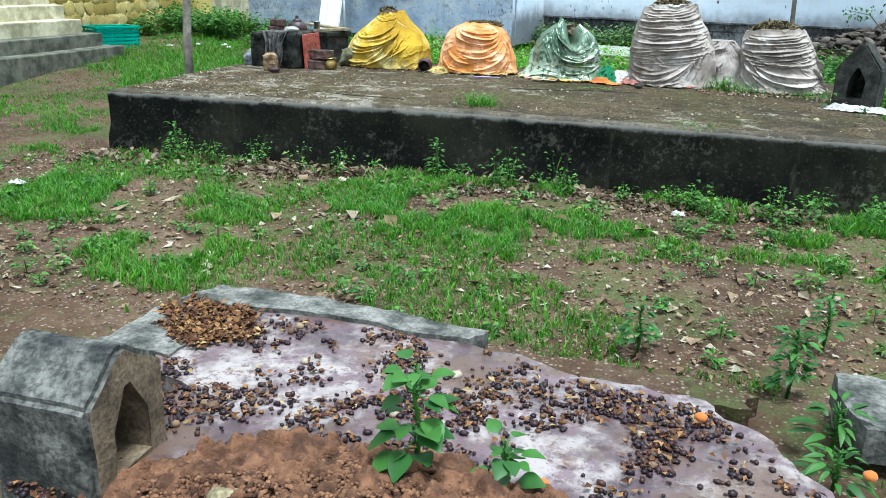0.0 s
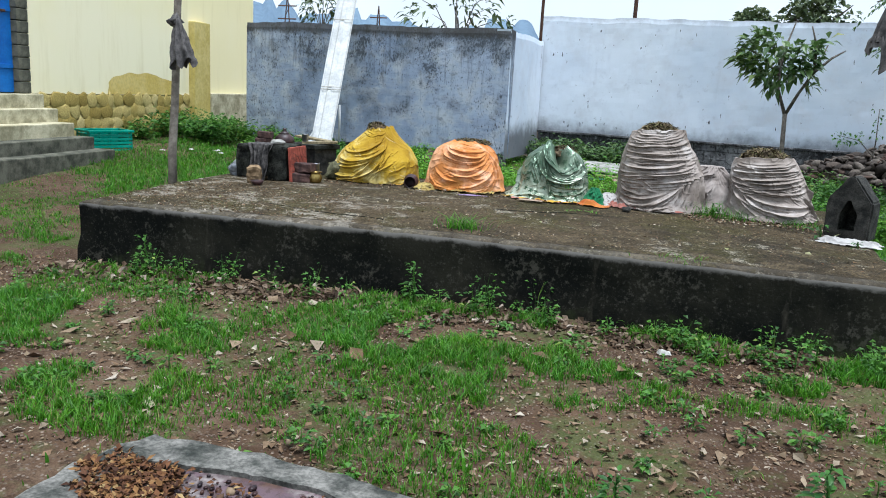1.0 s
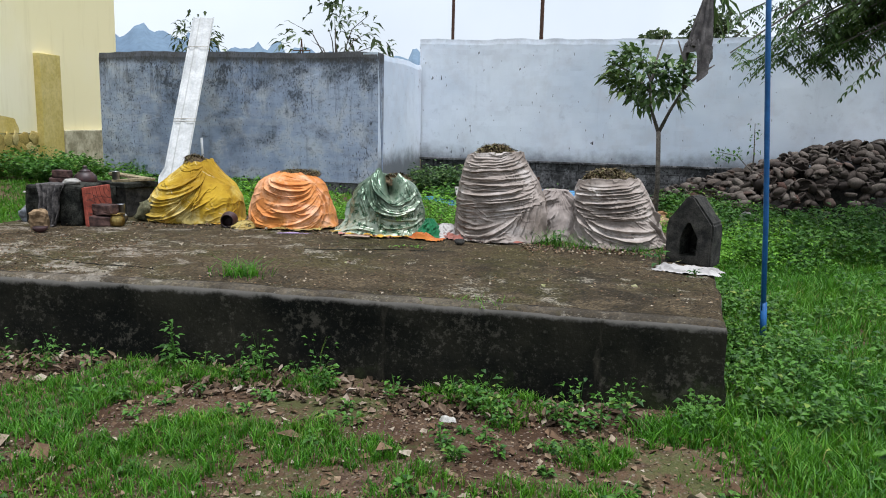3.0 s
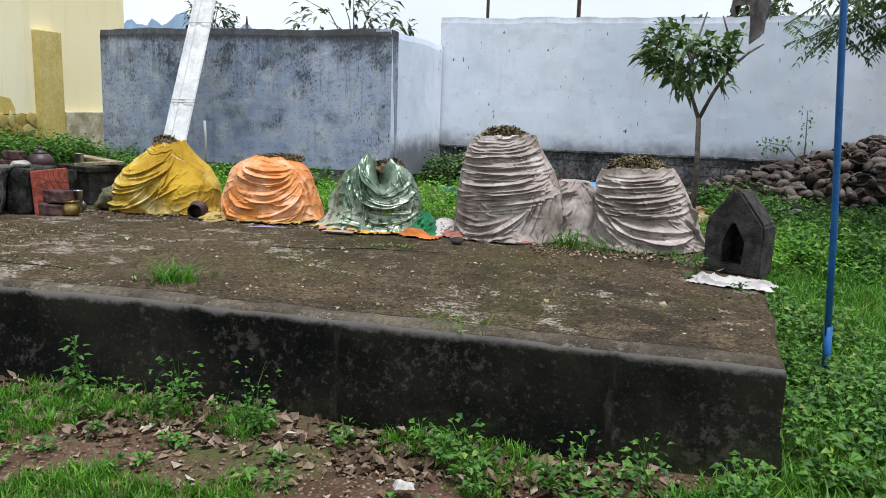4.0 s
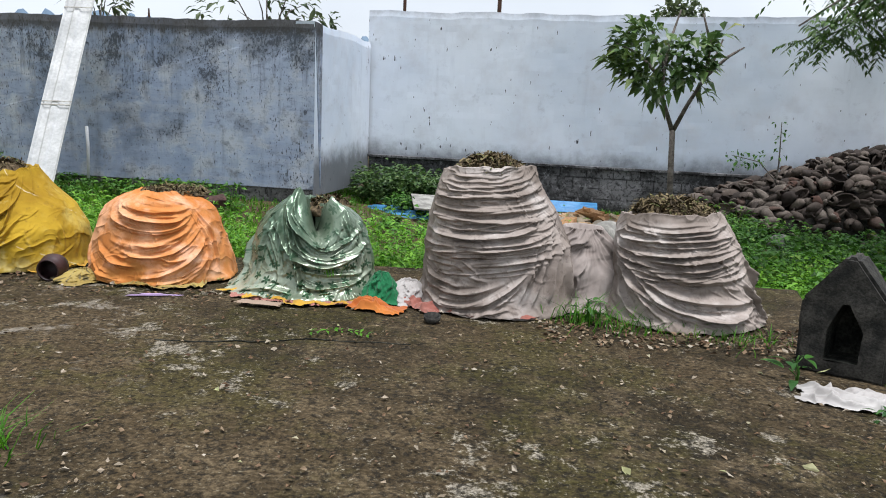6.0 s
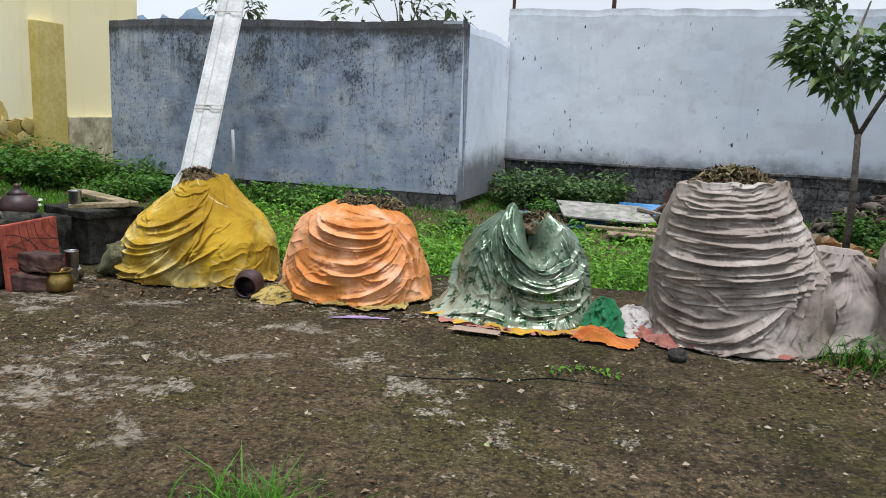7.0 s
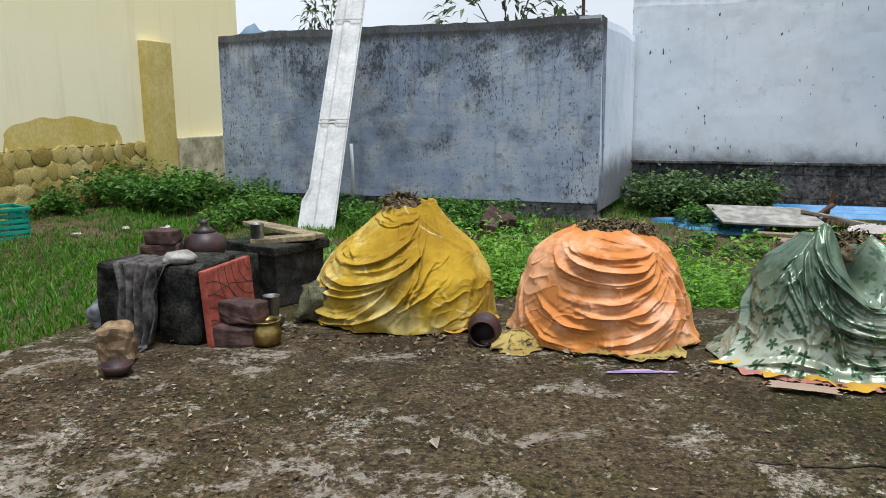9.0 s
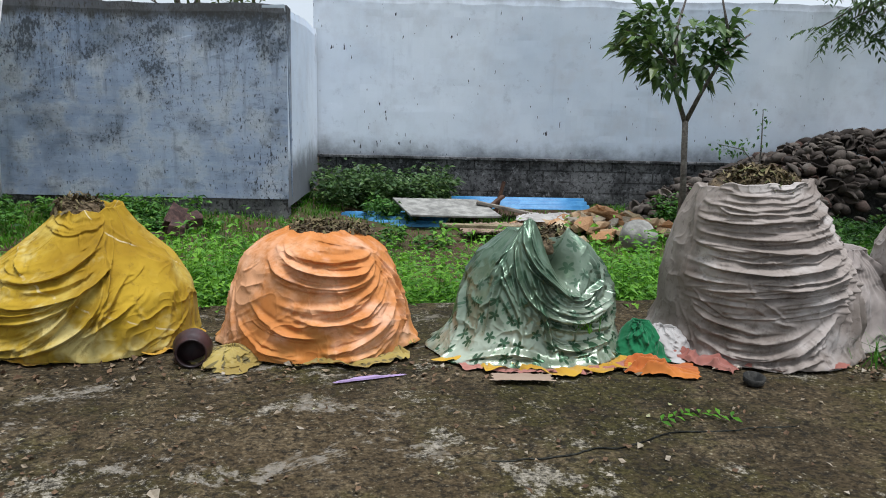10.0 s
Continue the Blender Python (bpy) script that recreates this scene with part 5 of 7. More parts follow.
hem("under_cloth", -1.84, 7.48, 0.42, 0.37, -1.5, 1.5, 0.07, M["c_marigold"], "rumpled mustard cloth hem at the foot of the yellow mound", 61)
hem("under_cloth", -0.975, 7.37, 0.365, 0.335, -1.6, 1.5, 0.09, M["c_gold"], "gold brocade cloth border at the foot of the orange mound", 62, 0.035)
bunch("under_cloth", -1.27, 7.12, 0.10, 0.12, 0.05, M["c_gold"], "crumpled gold brocade cloth beside the clay pot", 69)
hem("under_cloth", -0.15, 7.22, 0.38, 0.30, -1.1, 1.1, 0.11, M["c_marigold"], "bright marigold cloth under the green satin", 63)
hem("under_cloth", -0.15, 7.22, 0.41, 0.33, -0.9, 0.9, 0.05, M["c_pink"], "dull red cloth edge under the green satin", 163, 0.02)
crumple("card_scrap", -0.30, 6.82, T + 0.012, 0.20, 0.07, -8, 0.004, M["card"], "flat scrap of brown card", 65, "card")
crumple("orange_cloth", 0.21, 6.88, T, 0.25, 0.14, -14, 0.045, M["c_orange_deep"], "crumpled deep orange cloth with yellow trim", 66)
bunch("green_cloth", 0.20, 7.06, 0.08, 0.10, 0.13, M["c_green_deep"], "bunched emerald green cloth beside the satin drape", 67)
hem("under_cloth", 0.72, 7.25, 0.385, 0.42, -1.3, 1.2, 0.05, M["c_pink"], "faded pinkish-red cloth hem at the foot of the tall mound", 68)
crumple("pink_cloth", 0.40, 6.95, T, 0.26, 0.08, -52, 0.035, M["c_pink"], "crumpled pink cloth beside the tall mound", 70)
bunch("white_cloth", 0.32, 7.12, 0.10, 0.13, 0.09, M["c_white"], "bunched soiled white cloth beside the tall mound", 71)
crumple("white_cloth", 1.93, 6.06, T, 0.38, 0.17, -20, 0.032, M["c_white"], "crumpled dirty white cloth in front of the stone niche", 72, scale=11.0, n=110, m=70)
crumple("lilac_ribbon", -0.80, 6.88, T, 0.22, 0.018, 14, 0.008, M["c_lilac"], "lilac ribbon lying on the platform", 73, "ribbon")


def f_bridge(a, h):
    return 0.03 * fan(a, h, 0.3, 1.1, 14, 81, 0.9) + 0.02 * swag(a, h, 0, 22, 0.1, 0.2, 83) - 0.02


o = drape("bunched_cloth", 1.13, 7.32, T, 0.27, 0.27, 0.36, [(0, 1.0), (0.4, 0.86), (0.8, 0.62), (1, 0.35)], f_bridge, plain_cloth("pale_soiled_cotton", (0.22, 0.187, 0.168), (0.42, 0.375, 0.345), (0.12, 0.09, 0.075)), 8, na=180, nh=90)
tagged(o, "grey-white cloth sagging between the two wrapped mounds", "cloth")

# ---------------------------------------------------------------- hearth corner
def place(name, bm, mat, x, y, z, rx=0, ry=0, rz=0, label="", category="", smooth=False, group=""):
    ob = put(name, bm_mesh(name, bm, smooth), mat, m=pose(x, y, z, rx, ry, rz))
    return tagged(ob, label, category, group)


place("hearth_block", box(0.20, 0.34, 0.30, 0.018, 0.018, 4, 1), M["soot"], -2.85, 7.02, T - 0.004, rz=-8, label="soot-blackened concrete hearth block", category="block", group="hearth blocks")
place("hearth_block", box(0.175, 0.30, 0.315, 0.016, 0.016, 4, 2), M["soot"], -2.545, 6.94, T - 0.004, rz=0, label="soot-blackened upright hearth block with pale worn edge", category="block", group="hearth blocks")
place("hearth_block", box(0.40, 0.24, 0.27, 0.012, 0.008, 3, 3), M["soot"], -2.72, 7.28, T - 0.004, rz=-10, label="soot-blackened concrete hearth block at the back", category="block", group="hearth blocks")
bench = thing("hearth_bench", -2.54, 7.60, T - 0.004, -22, "dark mossy concrete bench beside the hearth", "bench")
part("body", box(0.35, 0.31, 0.25, 0.012, 0.012, 3, 4), M["stone_dark"], bench)
part("slab", box(0.39, 0.35, 0.045, 0.008, 0.006, 3, 14), M["soot"], bench, "worn slab top", m=pose(0, 0, 0.247))
place("board", box(0.50, 0.09, 0.022, 0.004, 0.004, 2), M["wood_pale"], -2.55, 7.70, T + 0.31, 0, 3, -22, "pale weathered board lying on the bench", "board", group="boards")
place("board", box(0.30, 0.09, 0.025, 0.004, 0.004, 2), M["wood_pale"], -2.46, 7.54, T + 0.29, 0, -4, 12, "short pale board lying on the bench", "board", group="boards")
place("white_stone", rock(0.135, 0.12, 0.055, 7, 0.22, 3), M["concrete"], -2.565, 6.86, T + 0.333, label="pale round stone resting on the hearth", category="stone", smooth=True)
for i, (x, y, z, rz, w) in enumerate([(-2.80, 7.08, T + 0.285, 20, 0.16), (-2.79, 7.08, T + 0.345, 8, 0.13)]):
    place("brick", box(w, 0.09, 0.06, 0.008, 0.006, 2, i), M["brick_dark"], x, y, z, rz=rz, label="dark burnt brick stacked on the hearth", category="brick", group="bricks on the hearth")


def red_tile():
    t = thing("red_tile", -2.405, 6.955, T, 0, "red oxide cement tile with incised arcs, leaning on the hearth", "tile")
    m = pose(0, 0, 0, 0, -4, 0)
    part("tile", box(0.028, 0.345, 0.30, 0.005), M["red_tile"], t, m=m)
    for i in range(5):
        q = 0.05 + i * 0.05
        for yc, zc, sy, sz in ((-0.168, 0.006, 1, 1), (0.168, 0.294, -1, -1)):
            pts = [(0.0135, yc + sy * q * math.cos(k * math.pi / 20), zc + sz * q * math.sin(k * math.pi / 20)) for k in range(11)]
            part("groove", rod(pts, 0.0022, 4), M["brick_dark"], t, m=m)
    for k in (0.09, 0.2):
        part("groove", rod([(0.0135, -0.168, k), (0.0135, 0.0, k + 0.02), (0.0135, 0.168, k - 0.01)], 0.002, 4), M["brick_dark"], t, m=m)


red_tile()


def clay_pot():
    t = thing("clay_pot", -2.63, 7.14, T + 0.262, 0, "sooty brown clay pot with a knobbed lid, set in the hearth", "pot")
    part("body", lathe([(0.035, 0), (0.072, 0.022), (0.09, 0.06), (0.086, 0.095), (0.056, 0.125), (0.042, 0.132)], 30), M["clay"], t, smooth=True)
    part("lid", lathe([(0.052, 0.126), (0.034, 0.145), (0.013, 0.158), (0.019, 0.168), (0.015, 0.178), (0.002, 0.183)], 26), M["clay"], t, "knobbed clay lid", smooth=True)


clay_pot()


def black_cloth():
    """A sooty cloth hung over the hearth, falling to the floor in narrow folds."""
    n, m = 60, 80
    u, v = np.meshgrid(np.linspace(0, 1, n), np.linspace(0, 1, m))
    L = v * 0.78
    top, drop = np.minimum(L, 0.2), np.maximum(L - 0.2, 0)
    fold = 0.026 * np.sin(u * 27 + 2.5 * fbm(u * 3, v * 2, 3)) * smoothstep(0.1, 0.5, v) + 0.01 * fbm(u * 9, v * 5, 9)
    w = 0.24 - 0.05 * smoothstep(0.2, 0.5, v) + 0.02 * np.sin(v * 9) - 0.10 * smoothstep(0.6, 1, v)
    x = -2.70 + (u - 0.5) * w + 0.02 * v
    y = 6.98 - top * 0.9 - 0.10 * np.minimum(drop, 1) - fold - 0.02
    z = T + 0.318 - drop * 0.58 + 0.01 * fbm(u * 5, v * 5, 4) - 0.03 * smoothstep(0.9, 1, v) * 0
    z = np.maximum(z, T + 0.008)
    y = np.where(z <= T + 0.009, y - 0.05 * smoothstep(0.85, 1, v), y)
    idx = np.arange(n * m).reshape(m, n)
    f = np.stack([idx[:-1, :-1], idx[:-1, 1:], idx[1:, 1:], idx[1:, :-1]], -1).reshape(-1, 4)
    ob = put("black_cloth", fast_mesh("black_cloth", np.stack([x, y, z], -1).reshape(-1, 3), f, True), M["rag_black"])
    tagged(ob, "sooty black-grey cloth hanging over the hearth blocks", "cloth")


black_cloth()
for i, (x, y, z, rz) in enumerate([(-2.335, 6.86, T, 15), (-2.32, 6.89, T + 0.085, -10)]):
    place("brick", box(0.20 - 0.02 * i, 0.11, 0.08, 0.01, 0.012, 2, i + 5), M["brick_dark"], x, y, z, rz=rz, label="dark burnt brick stacked before the red tile", category="brick", group="bricks before the tile")


def brass_pot():
    t = thing("brass_pot", -2.21, 6.87, T, 0, "small tarnished brass water pot with a flared rim", "pot")
    part("body", lathe([(0.035, 0), (0.052, 0.012), (0.058, 0.045), (0.052, 0.07), (0.04, 0.082), (0.042, 0.09)], 26), M["brass"], t, smooth=True)
    part("rim", lathe([(0.041, 0.088), (0.056, 0.098), (0.057, 0.103), (0.046, 0.101), (0.038, 0.09)], 26), M["brass"], t, smooth=True)


brass_pot()


def tumbler(x, y, z, rx, rz, label, r=0.033, h=0.085):
    t = thing("steel_tumbler", x, y, z, 0, label, "tumbler", "steel tumblers")
    t.matrix_basis = pose(x, y, z, rx, 0, rz)
    part("cup", lathe([(r * 0.85, 0), (r * 0.88, 0.003), (r, h), (r * 1.06, h + 0.003), (r * 0.95, h), (r * 0.8, 0.006)], 22), M["steel"], t, smooth=True)


tumbler(-2.58, 7.50, T + 0.29, 0, 0, "dull steel tumbler standing on the bench")
tumbler(-2.28, 7.05, T, 0, 0, "dull steel tumbler standing by the bricks", 0.032, 0.15)
tumbler(-2.26, 7.06, T + 0.035, -65, 60, "dull steel tumbler leaning against the rock", 0.038, 0.10)
place("mossy_rock", box(0.20, 0.14, 0.16, 0.03, 0.04, 4, 9), simple("mossy_rock_stone", (0.06, 0.062, 0.03), (0.17, 0.16, 0.09), 16, 0.9, bump=0.8, dist=0.012, grain=0.5), -2.17, 7.26, T - 0.01, 0, 22, 20, "mossy rock beside the yellow mound", "rock", True)
place("small_stone", box(0.115, 0.10, 0.145, 0.022, 0.014, 3, 12), M["stone_brown"], -2.63, 6.55, T, 4, -4, 12, "brown upright stone on the platform", "stone")
for i, (x, y) in enumerate([(-2.30, 11.05), (-2.12, 11.15), (-2.2, 10.95)]):
    place("broken_brick", box(0.22, 0.13, 0.09, 0.012, 0.02, 2, i + 20), M["brick_dark"], x, y, 0.20 + 0.07 * i, 20 * i, 25 - 30 * i, 40 * i, "dark broken brick lying among the weeds", "brick", group="broken bricks in the weeds")
place("clay_bowl", lathe([(0.024, 0), (0.045, 0.016), (0.056, 0.04), (0.052, 0.041), (0.036, 0.014), (0.002, 0.01)], 24), M["clay"], -2.55, 6.43, T, label="shallow dark bowl on the platform", category="bowl", smooth=True)
place("clay_bowl", lathe([(0.018, 0), (0.034, 0.012), (0.037, 0.032), (0.033, 0.032), (0.022, 0.012), (0.002, 0.008)], 24), M["stone_dark"], 0.47, 6.73, T, 10, 0, 0, label="small black clay lamp bowl at the foot of the tall mound", category="bowl", smooth=True)
place("fallen_clay_pot", lathe([(0.02, 0), (0.056, 0.02), (0.067, 0.058), (0.06, 0.09), (0.048, 0.108), (0.053, 0.118), (0.046, 0.117), (0.052, 0.086), (0.058, 0.058), (0.045, 0.026), (0.002, 0.015)], 30), M["clay"], -1.40, 7.15, T + 0.064, 95, 0, 4, "dark clay pot lying on its side, mouth open", "pot", True)
o = place("plastic_bag", rock(0.19, 0.16, 0.15, 15, 0.4, 4), M["plastic_bag"], -2.99, 6.97, T + 0.06, 0, 0, 30, "knotted grey plastic bag beside the hearth", "bag", True)


def crack_line(name, pts, rad, label):
    xs = np.linspace(pts[0][0], pts[-1][0], 60)
    ys = np.interp(xs, [p[0] for p in pts], [p[1] for p in pts]) + 0.035 * fbm(xs * 7, xs * 0, 5)
    place(name, rod([(x, y, T + 0.0015) for x, y in zip(xs, ys)], rad, 5), M["soot"], 0, 0, 0, label=label, category="crack")


crack_line("platform_crack", [(-0.52, 6.26), (-0.32, 6.28), (-0.14, 6.32), (0.02, 6.38), (0.26, 6.37), (0.42, 6.38)], 0.0028, "long dark hairline crack across the platform")
crack_line("platform_crack", [(-2.04, 5.57), (-1.62, 5.42), (-1.25, 5.38), (-1.11, 5.36)], 0.0028, "dark crack near the platform's edge")


# ---------------------------------------------------------------- stone lamp niches
def niche(name, x, y, z, rz, w, shoulder, apex, depth, face_mat, roof_mat, label, hole_w, hole_z, seed=0):
    """House-shaped stone with a pointed recess in its face. The face looks towards -y."""
    t = thing(name, x, y, z, rz, label, "stone niche", "stone niches")
    bm = bmesh.new()
    outer = [(-w / 2, 0), (w / 2, 0), (w / 2, shoulder), (0.02, apex), (-0.02, apex), (-w / 2, shoulder)]
    a, b = hole_z
    inner = [(-hole_w / 2, a), (hole_w / 2, a), (hole_w / 2, a + (b - a) * 0.55), (0.012, b), (-0.012, b), (-hole_w / 2, a + (b - a) * 0.55)]
    fo = [bm.verts.new((px, -depth / 2, pz)) for px, pz in outer]
    fi = [bm.verts.new((px, -depth / 2, pz)) for px, pz in inner]
    bo = [bm.verts.new((px, depth / 2, pz)) for px, pz in outer]
    k = len(outer)
    for i in range(k):
        j = (i + 1) % k
        bm.faces.new((fo[i], fo[j], fi[j], fi[i])).material_index = 1
        bm.faces.new((fo[j], fo[i], bo[i], bo[j]))
    bm.faces.new(bo[::-1])
    inside = bmesh.new()
    ri = [inside.verts.new((px, -depth / 2 + 0.001, pz)) for px, pz in inner]
    rb = [inside.verts.new((px * 0.8, depth * 0.42, a + (pz - a) * 0.9)) for px, pz in inner]
    for i in range(k):
        j = (i + 1) % k
        inside.faces.new((ri[i], ri[j], rb[j], rb[i]))
    inside.faces.new(rb)
    # the dark niche's hollow is coloured blacker to paint in its inner shade
    part("recess", inside, M["soot"] if face_mat == M["stone_dark"] else face_mat, t, "dark pointed lamp recess")
    bmesh.ops.bevel(bm, geom=[e for e in bm.edges if all(v in fo or v in bo for v in e.verts)], offset=0.012, segments=2, affect="EDGES")
    bmesh.ops.subdivide_edges(bm, edges=[e for e in bm.edges if e.calc_length() > 0.06], cuts=3, use_grid_fill=True)
    for v in bm.verts:
        v.co += noise.noise_vector(v.co * 9 + Vector((seed, 0, 0))) * 0.007
    return put("stone_body", bm_mesh("stone_body", bm), [roof_mat, face_mat], t)


niche("lamp_niche", 2.01, 6.40, T - 0.004, -32, 0.30, 0.27, 0.44, 0.17, M["stone_dark"], M["stone_dark"], "black stone lamp niche standing on the platform", 0.115, (0.06, 0.27), 3)
niche("lamp_niche", -0.83, 1.57, 0.02, 88, 0.275, 0.29, 0.375, 0.27, M["stone_sand"], M["stone_grey"], "grey lichen-stained stone lamp niche in the yard", 0.13, (0.08, 0.29), 6)


# ---------------------------------------------------------------- poles, sheet, pipe, crate
def rag_mesh(h, r, seed, n=40, m=40):
    a, v = np.meshgrid(np.linspace(0, 2 * np.pi, n, endpoint=False), np.linspace(0, 1, m))
    rad = r * (0.20 + 0.85 * v ** 0.85) * (1 + 0.28 * np.sin(a * 7 + 2 * fbm(v * 2, a * 0, seed)) * smoothstep(0, 0.4, v) + 0.25 * fbm(a * 1.2, v * 3, seed + 2))
    z = -v * h * (1 + 0.25 * vnoise(a * 1.6, 0 * a, seed + 3) * (v > 0.8))
    idx = np.arange(n * m).reshape(m, n)
    nx = np.roll(idx, -1, 1)
    f = np.stack([idx[:-1], idx[1:], nx[1:], nx[:-1]], -1).reshape(-1, 4)
    return fast_mesh("rag", np.stack([rad * np.cos(a), rad * np.sin(a), z], -1).reshape(-1, 3), f, True)


def left_pole():
    t = thing("wooden_pole", -3.52, 6.72, 0.1, 0, "leaning grey wooden pole with a rag tied round it", "pole")
    pts = [(0, 0, 0), (-0.01, 0.02, 0.5), (0.015, 0.04, 1.0), (0.03, 0.05, 1.5), (0.05, 0.07, 2.1), (0.06, 0.1, 2.8)]
    part("pole", rod(pts, [0.042, 0.038, 0.035, 0.033, 0.031, 0.028], 10), M["wood_grey"], t, smooth=True)
    put("rag", rag_mesh(0.36, 0.09, 4), M["rag"], t, "grey-brown rag", pose(0.06, 0.02, 1.66, 0, -8, 0))
    part("rag_knot", rod([(0.01, 0.0, 1.61), (0.03, 0.04, 1.67), (0.05, 0.06, 1.61)], 0.05, 8), M["rag"], t, smooth=True)


left_pole()


def blue_pole():
    t = thing("blue_pole", 2.34, 5.86, 0.0, 0, "thin blue-painted metal pole with a hanging rag line", "pole")
    part("pole", rod([(0, 0, 0), (-0.06, -0.05, 0.8), (-0.14, -0.11, 1.65), (-0.27, -0.2, 3.1)], 0.0145, 10), M["blue_paint"], t, smooth=True)
    part("sleeve", rod([(0.002, 0, 0.0), (-0.02, -0.016, 0.30)], 0.018, 10), M["blue_paint"], t, "scuffed blue sleeve", smooth=True)


blue_pole()


def hanging_rag():
    t = thing("hanging_rag", 1.86, 5.74, 2.02, 0, "grey rag with mango leaves hanging from an overhead cord", "rag")
    put("rag", rag_mesh(0.42, 0.062, 9), M["rag"], t, m=pose(0.02, 0, 0.0, 0, 7, 0))
    part("cord", rod([(-5.3, 0.95, 0.55), (-3, 0.5, 0.42), (-1.2, 0.2, 0.40), (0.02, 0, 0.42), (0.36, 0.02, 0.55)], 0.006, 5), M["rag"], t)
    part("tie", rod([(0.0, 0, -0.05), (0.01, 0, 0.2), (0.02, 0, 0.42)], 0.02, 6), M["rag"], t)


hanging_rag()


def fibre_sheet():
    """A long narrow ribbed sheet leaning on the blue wall."""
    t = thing("leaning_sheet", -3.72, 10.65, 0.16, 0, "long narrow white fibre-cement sheet leaning against the wall", "sheet")
    foot, head = Vector((0, 0, 0)), Vector((-0.16, 1.49, 2.49))
    d = (head - foot)
    length = d.length
    d.normalize()
    side = Vector((0.98, -0.05, -0.22))
    side = (side - d * side.dot(d)).normalized()
    nrm = side.cross(d).normalized()
    m = Matrix((side, d, nrm)).transposed().to_4x4()
    n, k = 2, 48
    prof = np.linspace(-0.15, 0.15, k)
    hgt = 0.018 * smoothstep(0.05, 0.02, np.abs(prof + 0.02)) + 0.025 * smoothstep(0.12, 0.145, np.abs(prof))
    bm = bmesh.new()
    rows = []
    for s in np.linspace(0, length, 24):
        for off in (0,):
            rows.append([bm.verts.new((p * (1 if s > 0.4 else 1 + 0.35 * (p < -0.1)), s, h + 0.004 * math.sin(s * 2))) for p, h in zip(prof, hgt)])
    for a, b in zip(rows, rows[1:]):
        for i in range(k - 1):
            bm.faces.new((a[i], a[i + 1], b[i + 1], b[i]))
    geo = bmesh.ops.extrude_face_region(bm, geom=list(bm.faces))
    bmesh.ops.translate(bm, vec=(0, 0, -0.008), verts=[e for e in geo["geom"] if isinstance(e, bmesh.types.BMVert)])
    part("sheet", bm, M["sheet"], t, m=m)
    for s in (1.20, 1.24, 2.4):
        part("strap", box(0.30, 0.012, 0.006, 0.002), M["paper"], t, "pale strap", m=m @ pose(0, s, 0.024))


fibre_sheet()
place("water_pipe", rod([(0, 0, 0), (0.01, 0, 0.5), (0, 0, 0.74)], 0.018, 10), M["pipe"], -4.02, 12.25, 0.22, label="short white plastic pipe standing by the wall", category="pipe", smooth=True)


def crate():
    t = thing("plastic_crate", -6.25, 9.50, 0.19, 62, "teal-green slatted plastic crate beside the steps", "crate")
    w, d, h = 0.56, 0.37, 0.33
    part("floor", box(w - 0.03, d - 0.03, 0.015), M["crate"], t)
    for s in (-1, 1):
        for k in range(6):
            part("slat", box(w, 0.012, 0.032, 0.003), M["crate"], t, m=pose(0, s * d / 2, 0.015 + k * 0.048, s * 4))
            part("slat", box(0.012, d, 0.032, 0.003), M["crate"], t, m=pose(s * w / 2, 0, 0.015 + k * 0.048, 0, -s * 4))
        part("rim", box(w + 0.05, 0.03, 0.03, 0.006), M["crate"], t, m=pose(0, s * (d / 2 + 0.008), h - 0.02))
        part("rim", box(0.03, d + 0.05, 0.03, 0.006), M["crate"], t, m=pose(s * (w / 2 + 0.008), 0, h - 0.02))
        for x in np.linspace(-w / 2, w / 2, 5):
            part("rib", box(0.02, 0.018, h - 0.02, 0.003), M["crate"], t, m=pose(x, s * d / 2, 0, s * 4))
        for y in (-0.1, 0.1):
            part("rib", box(0.018, 0.02, h - 0.02, 0.003), M["crate"], t, m=pose(s * w / 2, y, 0, 0, -s * 4))


crate()


# ---------------------------------------------------------------- heaps along the far wall
def husk_shape(seed):
    """An open husk shell, split along its length."""
    bm = bmesh.new()
    rows = []
    for i in range(7):
        f = i / 6
        r = 0.07 * math.sin(math.pi * (0.06 + 0.88 * f)) ** 0.7
        rows.append([bm.verts.new(((f - 0.5) * 0.24, r * math.cos(math.pi * (k / 6) * 1.25 - 0.4), r * math.sin(math.pi * (k / 6) * 1.25 - 0.4))) for k in range(7)])
    for a, b in zip(rows, rows[1:]):
        for k in range(6):
            bm.faces.new((a[k], a[k + 1], b[k + 1], b[k]))
    for v in bm.verts:
        v.co += noise.noise_vector(v.co * 14 + Vector((seed * 5, 0, 0))) * 0.012
    geo = bmesh.ops.extrude_face_region(bm, geom=list(bm.faces))
    for e in geo["geom"]:
        if isinstance(e, bmesh.types.BMVert):
            e.co = Vector((e.co.x * 0.9, e.co.y * 0.75, e.co.z * 0.75))
    return bm_mesh("husk", bm, True)


